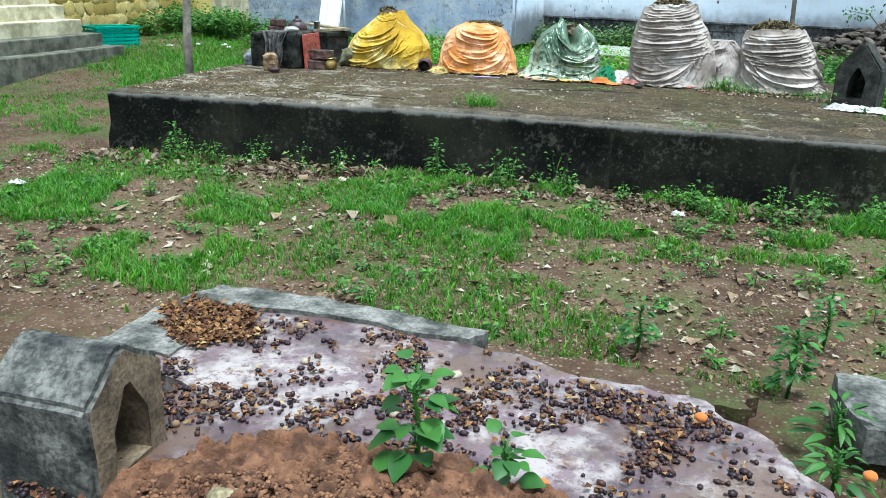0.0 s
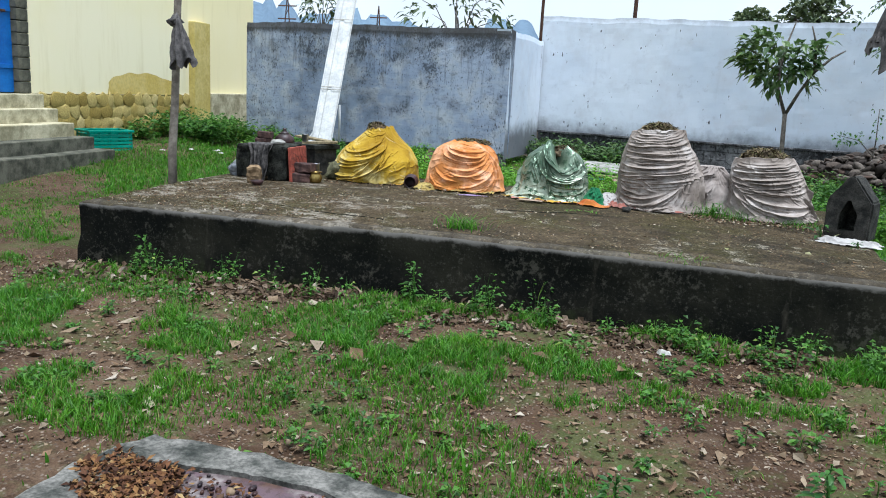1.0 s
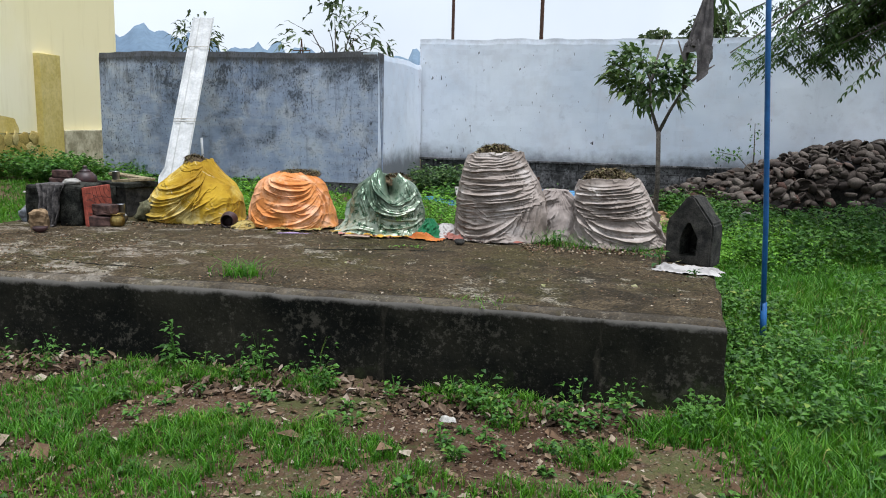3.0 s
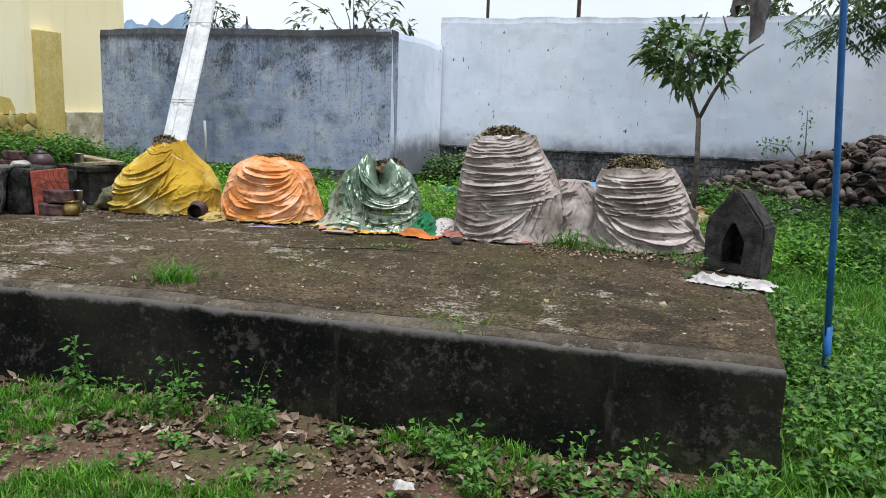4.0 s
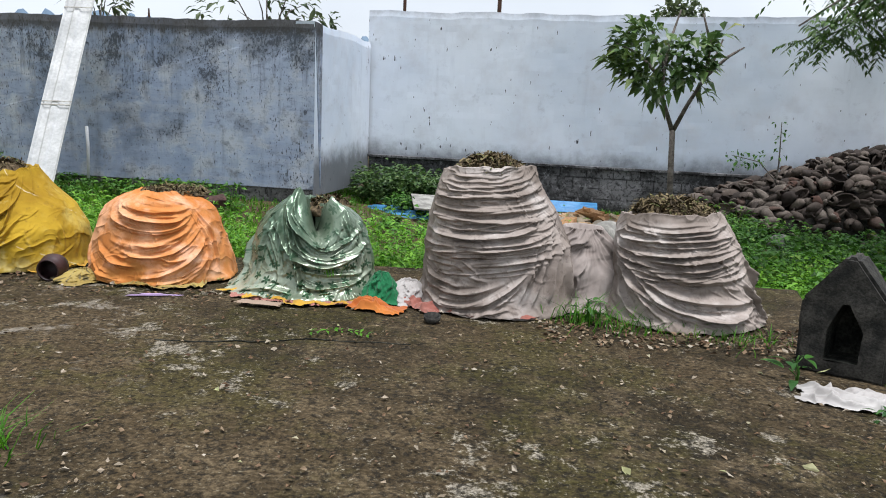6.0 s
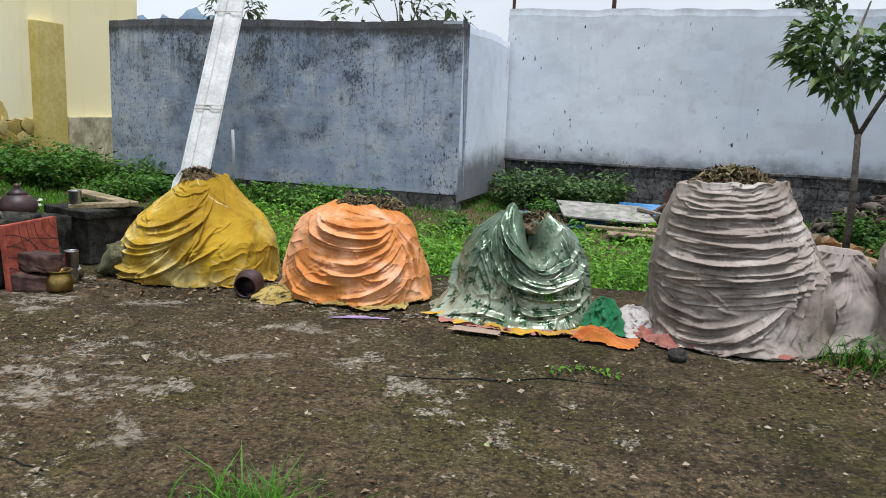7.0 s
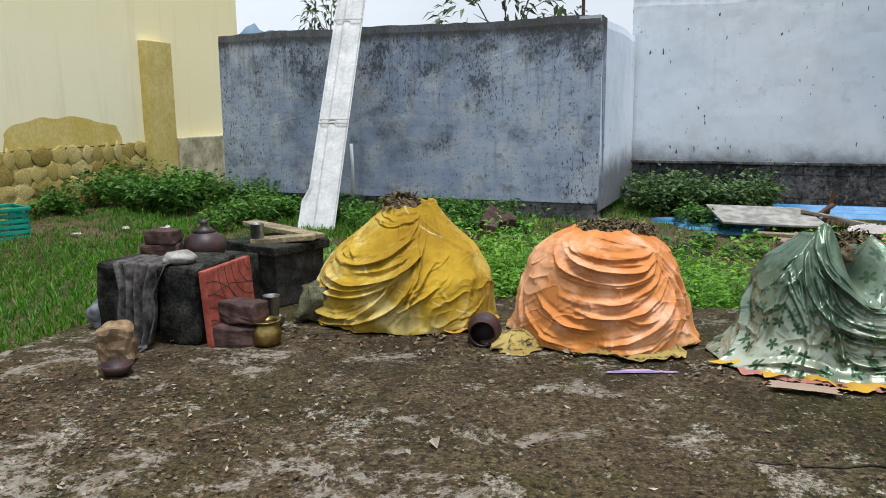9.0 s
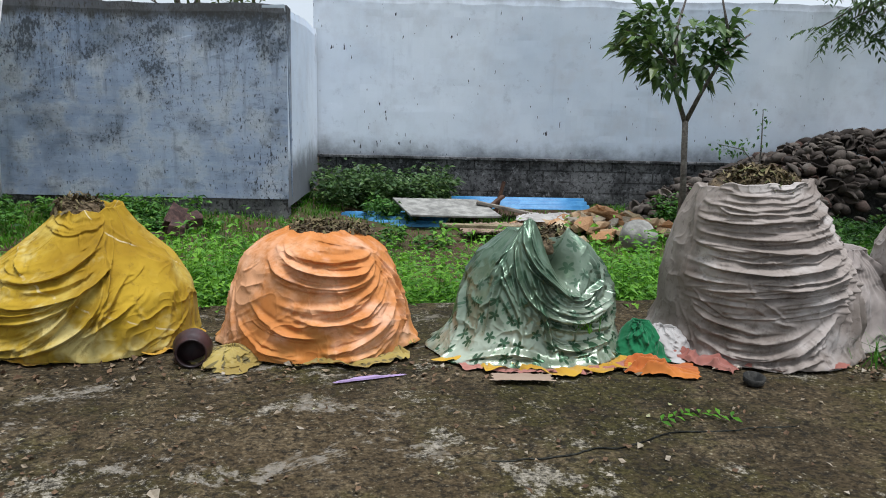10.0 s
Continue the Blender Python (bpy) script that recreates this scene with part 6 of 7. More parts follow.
def husk_pile():
    t = thing("coconut_husk_pile", 5.15, 12.6, 0, 0, "large heap of dry grey-brown coconut husks against the wall", "husk pile")
    shapes = [husk_shape(i) for i in range(4)]
    for s in shapes:
        s.materials.append(M["husk"])
    core = rock(4.2, 1.6, 1.8, 33, 0.1, 4)
    part("core", core, M["stone_dark"], t, m=pose(0.1, 0.2, -0.12), smooth=True)
    r = random.Random(8)
    count = 0
    while count < 1000:
        x, y = r.uniform(-2.7, 2.4), r.uniform(-1.05, 0.7)
        q = ((x + 0.1 - 0.15 * x * (x < 0)) / 2.15) ** 2 + ((y - 0.2) / 0.95) ** 2
        if q > 1.15:
            continue
        z = 1.02 * max(0, 1 - q) ** 0.55 * (0.8 + 0.2 * math.sin(x * 1.3 + 1.0)) + 0.06 + r.uniform(-0.05, 0.06)
        ob = new("husk", r.choice(shapes))
        ob.parent = t
        s = r.uniform(0.6, 1.05)
        ob.matrix_basis = pose(x, y, z, r.uniform(0, 360), r.uniform(-40, 40), r.uniform(0, 360)) @ Matrix.Diagonal((s, s, s, 1))
        count += 1


husk_pile()


def rubble():
    t = thing("rubble_heap", 1.75, 11.6, 0.1, 0, "heap of broken orange and cream plaster rubble", "rubble")
    shapes = [bm_mesh("chunk", rock(1, 0.8, 0.45, i + 20, 0.5, 1), False) for i in range(5)]
    for s in shapes:
        s.materials.append(M["rubble"])
    r = random.Random(3)
    for i in range(150):
        x, y = r.gauss(0, 0.45), r.gauss(0, 0.28)
        s = r.uniform(0.08, 0.26)
        ob = new("chunk", r.choice(shapes))
        ob.parent = t
        ob.matrix_basis = pose(x, y, 0.03 + 0.22 * math.exp(-(x / 0.5) ** 2 - (y / 0.35) ** 2) * r.uniform(0.3, 1.1), r.uniform(-35, 35), r.uniform(-35, 35), r.uniform(0, 360)) @ Matrix.Diagonal((s, s, s, 1))
    place("grey_boulder", rock(0.34, 0.28, 0.30, 31, 0.15, 3), M["concrete"], 1.78, 10.9, 0.2, label="rounded grey boulder beside the rubble", category="boulder", smooth=True)
    place("grey_boulder", rock(0.26, 0.22, 0.2, 35, 0.15, 3), M["concrete"], 3.55, 11.4, 0.15, label="small rounded grey boulder by the husk heap", category="boulder", smooth=True)
    r = random.Random(6)
    for i, (x, y) in enumerate([(-2.35, 10.2), (-2.15, 10.15), (-2.25, 10.3), (-2.3, 10.22), (-2.05, 10.3)]):
        place("brick", box(0.22, 0.11, 0.075, 0.006, 0.006, 1, i), M["brick_dark"], x, y, 0.2 + 0.07 * (i // 2), r.uniform(-20, 20), r.uniform(-12, 12), r.uniform(0, 180), "dark red brick tumbled in the weeds", "brick", group="tumbled bricks")


rubble()


def roof_sheets():
    def corrugated(name, x, y, z, sx, sy, rx, rz, mat, label, tilt=-9):
        n = 64
        u = np.linspace(-sx / 2, sx / 2, n)
        bm = bmesh.new()
        rows = [[bm.verts.new((a, b, 0.018 * math.sin(a * 46))) for a in u] for b in np.linspace(-sy / 2, sy / 2, 5)]
        for p, q in zip(rows, rows[1:]):
            for i in range(n - 1):
                bm.faces.new((p[i], p[i + 1], q[i + 1], q[i]))
        geo = bmesh.ops.extrude_face_region(bm, geom=list(bm.faces))
        bmesh.ops.translate(bm, vec=(0, 0, -0.004), verts=[e for e in geo["geom"] if isinstance(e, bmesh.types.BMVert)])
        ob = place(name, bm, mat, x, y, z, rx, tilt, rz, label, "roof sheet", True)

    corrugated("roof_sheet", 1.15, 12.75, 0.27, 0.36, 1.5, 0, 84, M["tarp"], "blue corrugated roof sheet lying by the wall")
    corrugated("roof_sheet", -0.3, 12.35, 0.15, 0.55, 1.2, -3, 70, M["tarp"], "blue corrugated roof sheet lying in the weeds")
    place("cement_board", box(0.95, 0.7, 0.02, 0.004, 0.01, 3), M["concrete"], 0.25, 12.25, 0.27, 7, 2, 10, "flat grey cement panel lying on the sheets", "panel")
    place("iron_bar", rod([(0, 0, 0), (0.06, 0.0, 0.28), (0.12, 0, 0.52)], 0.022, 8), M["iron"], 0.81, 12.6, 0.0, label="rusty iron bar stuck upright in the rubbish", category="bar")
    place("plank", box(0.75, 0.07, 0.03, 0.004), M["wood_grey"], 0.95, 12.3, 0.24, 0, 10, -16, "grey plank lying across the rubbish", "plank")
    place("plank", box(0.5, 0.06, 0.03, 0.004), M["iron"], 0.72, 12.45, 0.22, 0, -34, 20, "dark broken plank leaning on the rubbish", "plank")
    place("plank", box(0.9, 0.08, 0.03, 0.004), M["wood_pale"], 0.5, 11.3, 0.22, 3, 2, 4, "pale plank lying in the weeds", "plank")
    crumple("beige_sack", 0.65, 11.55, 0.16, 0.8, 0.4, 8, 0.05, M["card"], "torn beige sack lying among the rubbish", 91, "sack")
    crumple("beige_sack", 1.35, 11.95, 0.2, 0.8, 0.4, -8, 0.05, M["c_white"], "torn cream sack lying among the rubbish", 92, "sack")


roof_sheets()


# ---------------------------------------------------------------- broken slab in the yard
def yard_slab():
    """Thin worn cement slab with a ragged, broken outline."""
    def ragged(name, pts, top, thick, mat, label, seed):
        outline = []
        for (ax, ay), (bx, by) in zip(pts, pts[1:] + pts[:1]):
            k = max(3, int(math.hypot(bx - ax, by - ay) / 0.04))
            for i in range(k):
                f = i / k
                x, y = ax + (bx - ax) * f, ay + (by - ay) * f
                outline.append((x + 0.05 * float(fbm(x * 11, y * 11, seed)), y + 0.05 * float(fbm(x * 11 + 5, y * 11, seed))))
        bm = bmesh.new()
        face = bm.faces.new([bm.verts.new((x, y, top)) for x, y in outline])
        geo = bmesh.ops.extrude_face_region(bm, geom=[face])
        low = [e for e in geo["geom"] if isinstance(e, bmesh.types.BMVert)]
        for v in low:
            v.co.z = top - thick
        bmesh.ops.recalc_face_normals(bm, faces=bm.faces)
        bmesh.ops.triangulate(bm, faces=bm.faces)
        ob = put(name, bm_mesh(name, bm), mat)
        return tagged(ob, label, "slab", kind="structure")

    s = Mat("stained_white_cement", 0.5, 0, 0.3)
    big, mid = s.noise(3, 6, 0.65), s.noise(14, 6, 0.7)
    c = s.mix(s.step(big, 0.42, 0.60), (0.05, 0.033, 0.036), (0.25, 0.215, 0.205))
    c = s.mix(s.math("MULTIPLY", s.step(mid, 0.5, 0.66), 0.8), c, (0.06, 0.038, 0.05))
    c = s.mix(s.step(s.noise(6, 6, 0.7), 0.62, 0.70), c, (0.10, 0.062, 0.035))
    c = s.mix(s.math("MULTIPLY", s.step(s.noise(9, 7, 0.75), 0.48, 0.58), 0.8), c, (0.10, 0.062, 0.075))
    c = s.mix(s.math("MULTIPLY", s.step(s.noise(2.2, 7, 0.72), 0.47, 0.60), 0.8), c, (0.085, 0.052, 0.034))
    c = s.mix(s.math("MULTIPLY", s.step(s.noise(38, 5, 0.75), 0.53, 0.62), 0.75), c, (0.045, 0.026, 0.024))
    s.colour(c)
    s.rough(s.ramp(big, [(0.35, (0.25, 0.25, 0.25)), (0.65, (0.7, 0.7, 0.7))]))
    s.bump(mid, 0.3, 0.006)
    M["slab_white"] = s.m
    ragged("pavement_slab", [(-1.08, 2.12), (-1.08, 2.50), (-0.55, 2.50), (-0.06, 2.44), (0.25, 2.32), (0.63, 2.26), (0.82, 2.05), (0.92, 1.8), (1.0, 1.3), (-0.75, 1.3), (-0.80, 1.95)], 0.085, 0.12, M["slab_white"], "cracked white cement slab stained purple by fallen fruit", 3)
    ragged("pavement_kerb", [(-1.10, 2.46), (-1.05, 2.62), (-0.5, 2.60), (-0.03, 2.52), (-0.06, 2.42), (-0.55, 2.48)], 0.102, 0.12, M["kerb"], "broken grey cement edging of the slab", 5)
    ragged("pavement_kerb", [(-1.2, 2.05), (-1.12, 2.5), (-0.98, 2.5), (-0.92, 2.1)], 0.095, 0.12, M["kerb"], "mossy broken corner of the cement edging", 6)
    ragged("pavement_kerb", [(-0.04, 2.53), (0.45, 2.50), (0.80, 2.42), (0.78, 2.30), (0.3, 2.36), (-0.02, 2.43)], 0.04, 0.1, M["soil"], "dark crumbling edge of the slab", 7)
    ragged("pavement_slab", [(1.02, 2.48), (1.35, 2.40), (1.5, 2.1), (1.02, 2.16), (0.98, 2.3)], 0.12, 0.1, M["kerb"], "tilted broken piece of cement slab", 8)


yard_slab()


def earth_heap():
    n, m = 220, 160
    u, v = np.meshgrid(np.linspace(-1, 1, n), np.linspace(-1, 1, m))
    rr = np.hypot(u, v)
    x, y = -0.12 + 0.62 * u, 1.36 + 0.46 * v
    x, y = -0.12 + 0.62 * u * np.sqrt(1 - 0.5 * v * v), 1.36 + 0.46 * v * np.sqrt(1 - 0.5 * u * u)
    rr = np.maximum(np.abs(u), np.abs(v)) * (1 + 0.08 * fbm(x * 6, y * 6, 77))
    z = 0.05 + 0.17 * np.maximum(0, 1 - rr ** 2) ** 0.8 + 0.035 * fbm(x * 9, y * 9, 3) + 0.022 * vnoise(x * 30, y * 30, 8) + 0.014 * vnoise(x * 62, y * 62, 18) - 0.05 * smoothstep(0.85, 1.2, rr)
    idx = np.arange(n * m).reshape(m, n)
    f = np.stack([idx[:-1, :-1], idx[:-1, 1:], idx[1:, 1:], idx[1:, :-1]], -1).reshape(-1, 4)
    ob = put("earth_heap", fast_mesh("earth_heap", np.stack([x, y, z], -1).reshape(-1, 3), f, True), M["dirt_red"])
    tagged(ob, "heap of crumbly reddish-brown earth on the slab", "earth heap", kind="stuff")
    place("pale_stone", rock(0.10, 0.07, 0.05, 41, 0.3, 2), M["wood_pale"], -0.35, 1.37, 0.20, label="pale stone lying on the earth heap", category="stone", smooth=True)


earth_heap()


# ---------------------------------------------------------------- plants
def leaves(r, base, direction, length, width, fold=0.25, droop=0.25):
    """Pointed leaves folded along the midrib: arrays of bases, directions and sizes."""
    n = len(base)
    d = direction / np.linalg.norm(direction, axis=1)[:, None]
    s = np.cross(d, np.array([0, 0, 1.0]) + r.normal(0, 0.35, (n, 3)))
    s /= np.linalg.norm(s, axis=1)[:, None] + 1e-9
    up = np.cross(s, d)
    L, W = length[:, None], width[:, None]
    mid = base + d * L * 0.5
    tip = base + d * L - np.array([0, 0, 1.0]) * L * droop
    v = np.stack([base, mid + s * W + up * W * fold, tip, mid - s * W + up * W * fold, mid], 1)
    b = np.arange(n)[:, None] * 5
    f = np.concatenate([b + np.array([0, 4, 2, 1]), b + np.array([0, 3, 2, 4])])
    return v.reshape(-1, 3), f


def grass_amount(x, y):
    n1 = fbm(x * 0.9 + 3, y * 0.9, 101, 4) * 2
    n2 = fbm(x * 3.1, y * 3.1 + 5, 103, 3) * 2
    right = smoothstep(1.7, 2.3, x + 0.25 * n1) * smoothstep(2.6, 3.8, y)
    strip = smoothstep(3.6, 4.1, y + 0.45 * n1 + 0.1 * x) * smoothstep(-2.3, -0.8, x) * (0.06 + 0.94 * smoothstep(-0.1, 0.3, n2 + 0.5 * n1))
    strip = strip * smoothstep(5.0, 4.85, y - 0.12 * smoothstep(0.4, 1.2, x))
    left = smoothstep(-0.7, -1.5, x + 0.3 * n1) * smoothstep(-0.2, 0.25, 0.7 * n1 + 0.8 * n2) * 0.9
    bare = smoothstep(4.1, 4.5, y) * smoothstep(5.6, 5.2, y) * smoothstep(-1.0, -1.8, x)
    left = left * (1 - 0.85 * bare)
    far = smoothstep(-3.2, -3.5, x) * smoothstep(5.4, 6.2, y) + smoothstep(7.9, 8.1, y)
    sparse = 0.5 * smoothstep(0.12, 0.45, n1 * 0.6 + n2) + 0.03
    near = smoothstep(2.45, 2.65, y) + smoothstep(1.1, 0.8, y) + smoothstep(1.0, 1.2, x) + smoothstep(-1.15, -1.3, x)
    return np.clip(np.maximum.reduce([right, strip, left, far * (0.25 + 0.75 * smoothstep(-0.35, 0.3, n1 + 0.5 * n2)), sparse]) * np.clip(near, 0, 1), 0, 1)


def on_platform(x, y, grow=0.0):
    return (y > front_y(x) - 0.02 - grow) & (y < 7.92 + grow) & (x > -3.2 - grow) & (x < 1.88 + 0.52 * (y - 4.8) / 3.1 + 0.02 + grow)


def blades(r, x, y, z, length, width, lean):
    n = len(x)
    yaw = r.uniform(0, 2 * np.pi, n)
    face = yaw + np.pi / 2 + r.normal(0, 0.5, n)
    d = np.stack([np.cos(yaw), np.sin(yaw)], -1) * (lean * length)[:, None]
    s = np.stack([np.cos(face), np.sin(face)], -1) * width[:, None]
    base = np.stack([x, y, z], -1)

    def at(f, w, h):
        p = np.repeat(base[:, None, :], 2, 1)
        p[:, 0, :2] += d * f + s * w
        p[:, 1, :2] += d * f - s * w
        p[:, :, 2] += (length * h)[:, None]
        return p

    v = np.concatenate([at(0, 1.0, -0.05), at(0.3, 0.85, 0.55), at(1.0, 0.12, 0.92)], 1)
    b = np.arange(n)[:, None] * 6
    f = np.concatenate([b + np.array([0, 1, 3, 2]), b + np.array([2, 3, 5, 4])])
    return v.reshape(-1, 3), f


def lawn():
    r = np.random.default_rng(21)
    verts, faces, off = [], [], 0
    for (x0, x1, y0, y1, n, ln, wd) in ((-4.2, 3.8, 1.3, 5.9, 480000, 0.045, 0.0019), (1.2, 8.5, 2.2, 10.2, 230000, 0.072, 0.0027), (-7.4, -2.4, 1.5, 13.0, 190000, 0.032, 0.0024), (-6.0, 9.5, 7.2, 14.6, 110000, 0.065, 0.0036), (-9.0, 9.0, -7.0, 3.0, 70000, 0.08, 0.0045)):
        x, y = r.uniform(x0, x1, n), r.uniform(y0, y1, n)
        # grass grows in tufts
        k = r.random(n) < 0.6
        x[k], y[k] = np.round(x[k] / 0.09) * 0.09 + r.normal(0, 0.018, k.sum()) + 0.05 * vnoise(np.round(y[k] / 0.09), x[k] * 0, 5), np.round(y[k] / 0.09) * 0.09 + r.normal(0, 0.018, k.sum()) + 0.05 * vnoise(np.round(x[k] / 0.09), x[k] * 0 + 3, 6)
        g = grass_amount(x, y)
        rim = np.minimum(np.minimum(x - x0, x1 - x), np.minimum(y - y0, y1 - y)) + 0.5 * fbm(x * 0.8, y * 0.8, 88)
        keep = (r.random(n) < g ** 1.3 * (0.12 + 0.88 * smoothstep(-0.1, 0.7, rim))) & ~on_platform(x, y)
        x, y, g = x[keep], y[keep], g[keep]
        length = ln * r.uniform(0.35, 1.25, len(x)) * (0.45 + 0.75 * g) * (1 + 0.35 * fbm(x * 2, y * 2, 44))
        v, f = blades(r, x, y, ground_z(x, y), length, wd * r.uniform(0.7, 1.5, len(x)), r.uniform(0.15, 1.0, len(x)))
        verts.append(v)
        faces.append(f + off)
        off += len(v)
    me = fast_mesh("grass", np.concatenate(verts), np.concatenate(faces))
    tagged(put("grass", me, M["grass"]), "patchy fresh green grass over bare earth", "grass", kind="stuff")


lawn()


def weed_patch(name, pts, height, leaf, per, mat, label, seed, spread=0.5, slim=0.28):
    """Leafy weeds: each has a few thin stems with leaves along them."""
    r = np.random.default_rng(seed)
    vs, fs, off = [], [], 0
    pts = np.asarray(pts)
    n = len(pts)
    k = np.repeat(np.arange(n), per)
    h = height * r.uniform(0.5, 1.2, n)
    t = r.uniform(0.12, 1.0, len(k))
    yaw = r.uniform(0, 2 * np.pi, len(k))
    out = spread * h[k] * np.sqrt(r.uniform(0, 1, len(k))) * (0.4 + 0.6 * t)
    base = np.stack([pts[k, 0] + np.cos(yaw) * out, pts[k, 1] + np.sin(yaw) * out, pts[k, 2] + h[k] * t * (1 - 0.35 * (out / (spread * h[k] + 1e-6)) ** 2)], -1)
    d = np.stack([np.cos(yaw), np.sin(yaw), r.uniform(-0.1, 0.7, len(k))], -1)
    v, f = leaves(r, base, d, leaf * r.uniform(0.5, 1.3, len(k)), leaf * slim * r.uniform(0.7, 1.3, len(k)))
    vs.append(v), fs.append(f)
    off = len(v)
    ks = np.repeat(np.arange(n), 3)
    yaw = r.uniform(0, 2 * np.pi, len(ks))
    v2, f2 = blades(r, pts[ks, 0], pts[ks, 1], pts[ks, 2], h[ks], np.full(len(ks), 0.0025), r.uniform(0.05, 0.3, len(ks)))
    vs.append(v2), fs.append(f2 + off)
    me = fast_mesh(name, np.concatenate(vs), np.concatenate(fs))
    return tagged(put(name, me, mat), label, "weeds", kind="stuff")


def scatter(seed, n, x0, x1, y0, y1, keep=None):
    r = np.random.default_rng(seed)
    x, y = r.uniform(x0, x1, n), r.uniform(y0, y1, n)
    ok = ~on_platform(x, y, 0.02)
    if keep is not None:
        ok &= keep(x, y)
    x, y = x[ok], y[ok]
    return np.stack([x, y, ground_z(x, y)], -1)


weed_patch("weeds", scatter(1, 520, 2.6, 8.5, 8.0, 12.6, lambda x, y: (y > 8.6 + 0.6 * vnoise(x, y * 0, 3)) & (((x - 5.5) / 2.3) ** 2 + ((y - 12.5) / 1.2) ** 2 > 0.8)), 0.34, 0.075, 60, M["weed"], "dense leafy green weeds in the yard", 11)
weed_patch("weeds", scatter(2, 190, -7.0, -4.3, 10.3, 12.5, lambda x, y: fbm(x * 1.1, y * 1.1, 9) > 0.04), 0.27, 0.075, 60, M["weed"], "leafy green weeds along the foot of the blue wall", 12)
weed_patch("weeds", scatter(16, 46, -6.6, -5.4, 10.9, 12.3), 0.40, 0.085, 80, M["weed"], "bushy dark green weeds against the building", 24)
weed_patch("weeds", scatter(3, 240, -4.4, 0.2, 10.8, 13.6, lambda x, y: ((y < 11.9 - 0.12 * (x + 1.3)) | (x > -1.0)) & (fbm(x * 1.2, y * 1.2, 19) > -0.1)), 0.21, 0.07, 50, M["weed"], "leafy green weeds below the boundary walls", 13)
weed_patch("weeds", scatter(4, 70, -1.1, 0.4, 13.0, 13.9), 0.45, 0.09, 70, M["tree_leaf"], "dark leafy weeds in the corner of the walls", 14)
weed_patch("weeds", scatter(5, 300, -3.0, 3.4, 8.0, 9.8), 0.30, 0.06, 70, M["fern"], "bright feathery weeds growing behind the platform", 15, 0.6, 0.16)
weed_patch("weeds", scatter(6, 230, -2.2, 1.2, 7.95, 8.6), 0.60, 0.06, 120, M["fern"], "taller feathery weeds close behind the platform", 16, 0.55, 0.16)
weed_patch("weeds", scatter(7, 22, 0.4, 2.1, 4.5, 4.88), 0.17, 0.036, 40, M["weed"], "low leafy weeds along the platform's foot", 17)
weed_patch("weeds", scatter(8, 130, 1.85, 2.7, 4.6, 7.2), 0.2, 0.045, 46, M["weed"], "leafy weeds beside the platform's end", 18)
weed_patch("weeds", scatter(9, 260, 2.2, 6.0, 3.2, 8.8), 0.16, 0.05, 34, M["weed"], "scattered leafy weeds in the grass", 19)
weed_patch("weeds", scatter(10, 26, -3.0, 0.2, 4.7, 4.98), 0.22, 0.032, 34, M["weed"], "spindly weeds rooted at the black platform side", 20, 0.4)
weed_patch("weeds", scatter(12, 160, -3.4, 2.6, 2.7, 4.6), 0.07, 0.035, 22, M["weed"], "small flat weeds in the bare earth", 22)


def sprout(x, y, z, h, n, leaf, seed, label, slim=0.42, mat="plant"):
    """A young broad-leaved plant, leaf by leaf."""
    r = random.Random(seed)
    t = thing("seedling", x, y, z, 0, label, "plant")
    pts = [(0, 0, -0.03), (0.01, 0.005, h * 0.4), (-0.005, 0.0, h * 0.75), (0.004, 0.006, h)]
    part("stem", rod(pts, [0.006, 0.005, 0.004, 0.003], 7), M["weed"], t, smooth=True)
    for i in range(n):
        f = 0.12 + 0.88 * (i + 0.5) / n
        yaw, L = r.uniform(0, 360), leaf * r.uniform(0.65, 1.15) * (1.1 - 0.35 * f)
        bm = bmesh.new()
        rows = []
        for k in range(7):
            s = k / 6
            w = L * slim * math.sin(math.pi * min(0.98, 0.05 + 0.95 * s ** 0.8)) ** 0.8
            zc = -0.45 * L * s * s + 0.12 * L * s
            rows.append([bm.verts.new((0.02 + L * 0.35 + L * s, -w, zc + 0.12 * w)), bm.verts.new((0.02 + L * 0.35 + L * s, 0, zc - 0.1 * w)), bm.verts.new((0.02 + L * 0.35 + L * s, w, zc + 0.12 * w))])
        for a, b in zip(rows, rows[1:]):
            for q in range(2):
                bm.faces.new((a[q], a[q + 1], b[q + 1], b[q]))
        bmesh.ops.remove_doubles(bm, verts=bm.verts, dist=0.0004)
        stalk = rod([(0, 0, 0), (L * 0.4, 0, 0.01)], 0.0018, 5)
        tmp = bpy.data.meshes.new("tmp")
        stalk.to_mesh(tmp)
        stalk.free()
        bm.from_mesh(tmp)
        bpy.data.meshes.remove(tmp)
        part("leaf", bm, M[mat], t, m=pose(0, 0, h * f, r.uniform(-20, 20), r.uniform(-30, 12), yaw), smooth=True)


sprout(-0.03, 1.60, 0.17, 0.26, 36, 0.062, 3, "young broad-leaved seedling growing out of the earth heap")
sprout(0.16, 1.64, 0.12, 0.13, 18, 0.06, 5, "small broad-leaved seedling at the edge of the earth heap")
sprout(0.47, 2.72, 0.0, 0.16, 46, 0.045, 7, "bushy low green plant in the yard", 0.25)
sprout(0.93, 2.55, 0.0, 0.20, 70, 0.05, 9, "bushy green plant at the edge of the slab", 0.22)
sprout(1.12, 2.95, 0.0, 0.20, 36, 0.05, 10, "leafy green plant near the slab", 0.25)
sprout(0.98, 2.22, 0.03, 0.10, 34, 0.075, 11, "rosette of narrow green leaves beside the broken slab", 0.14)
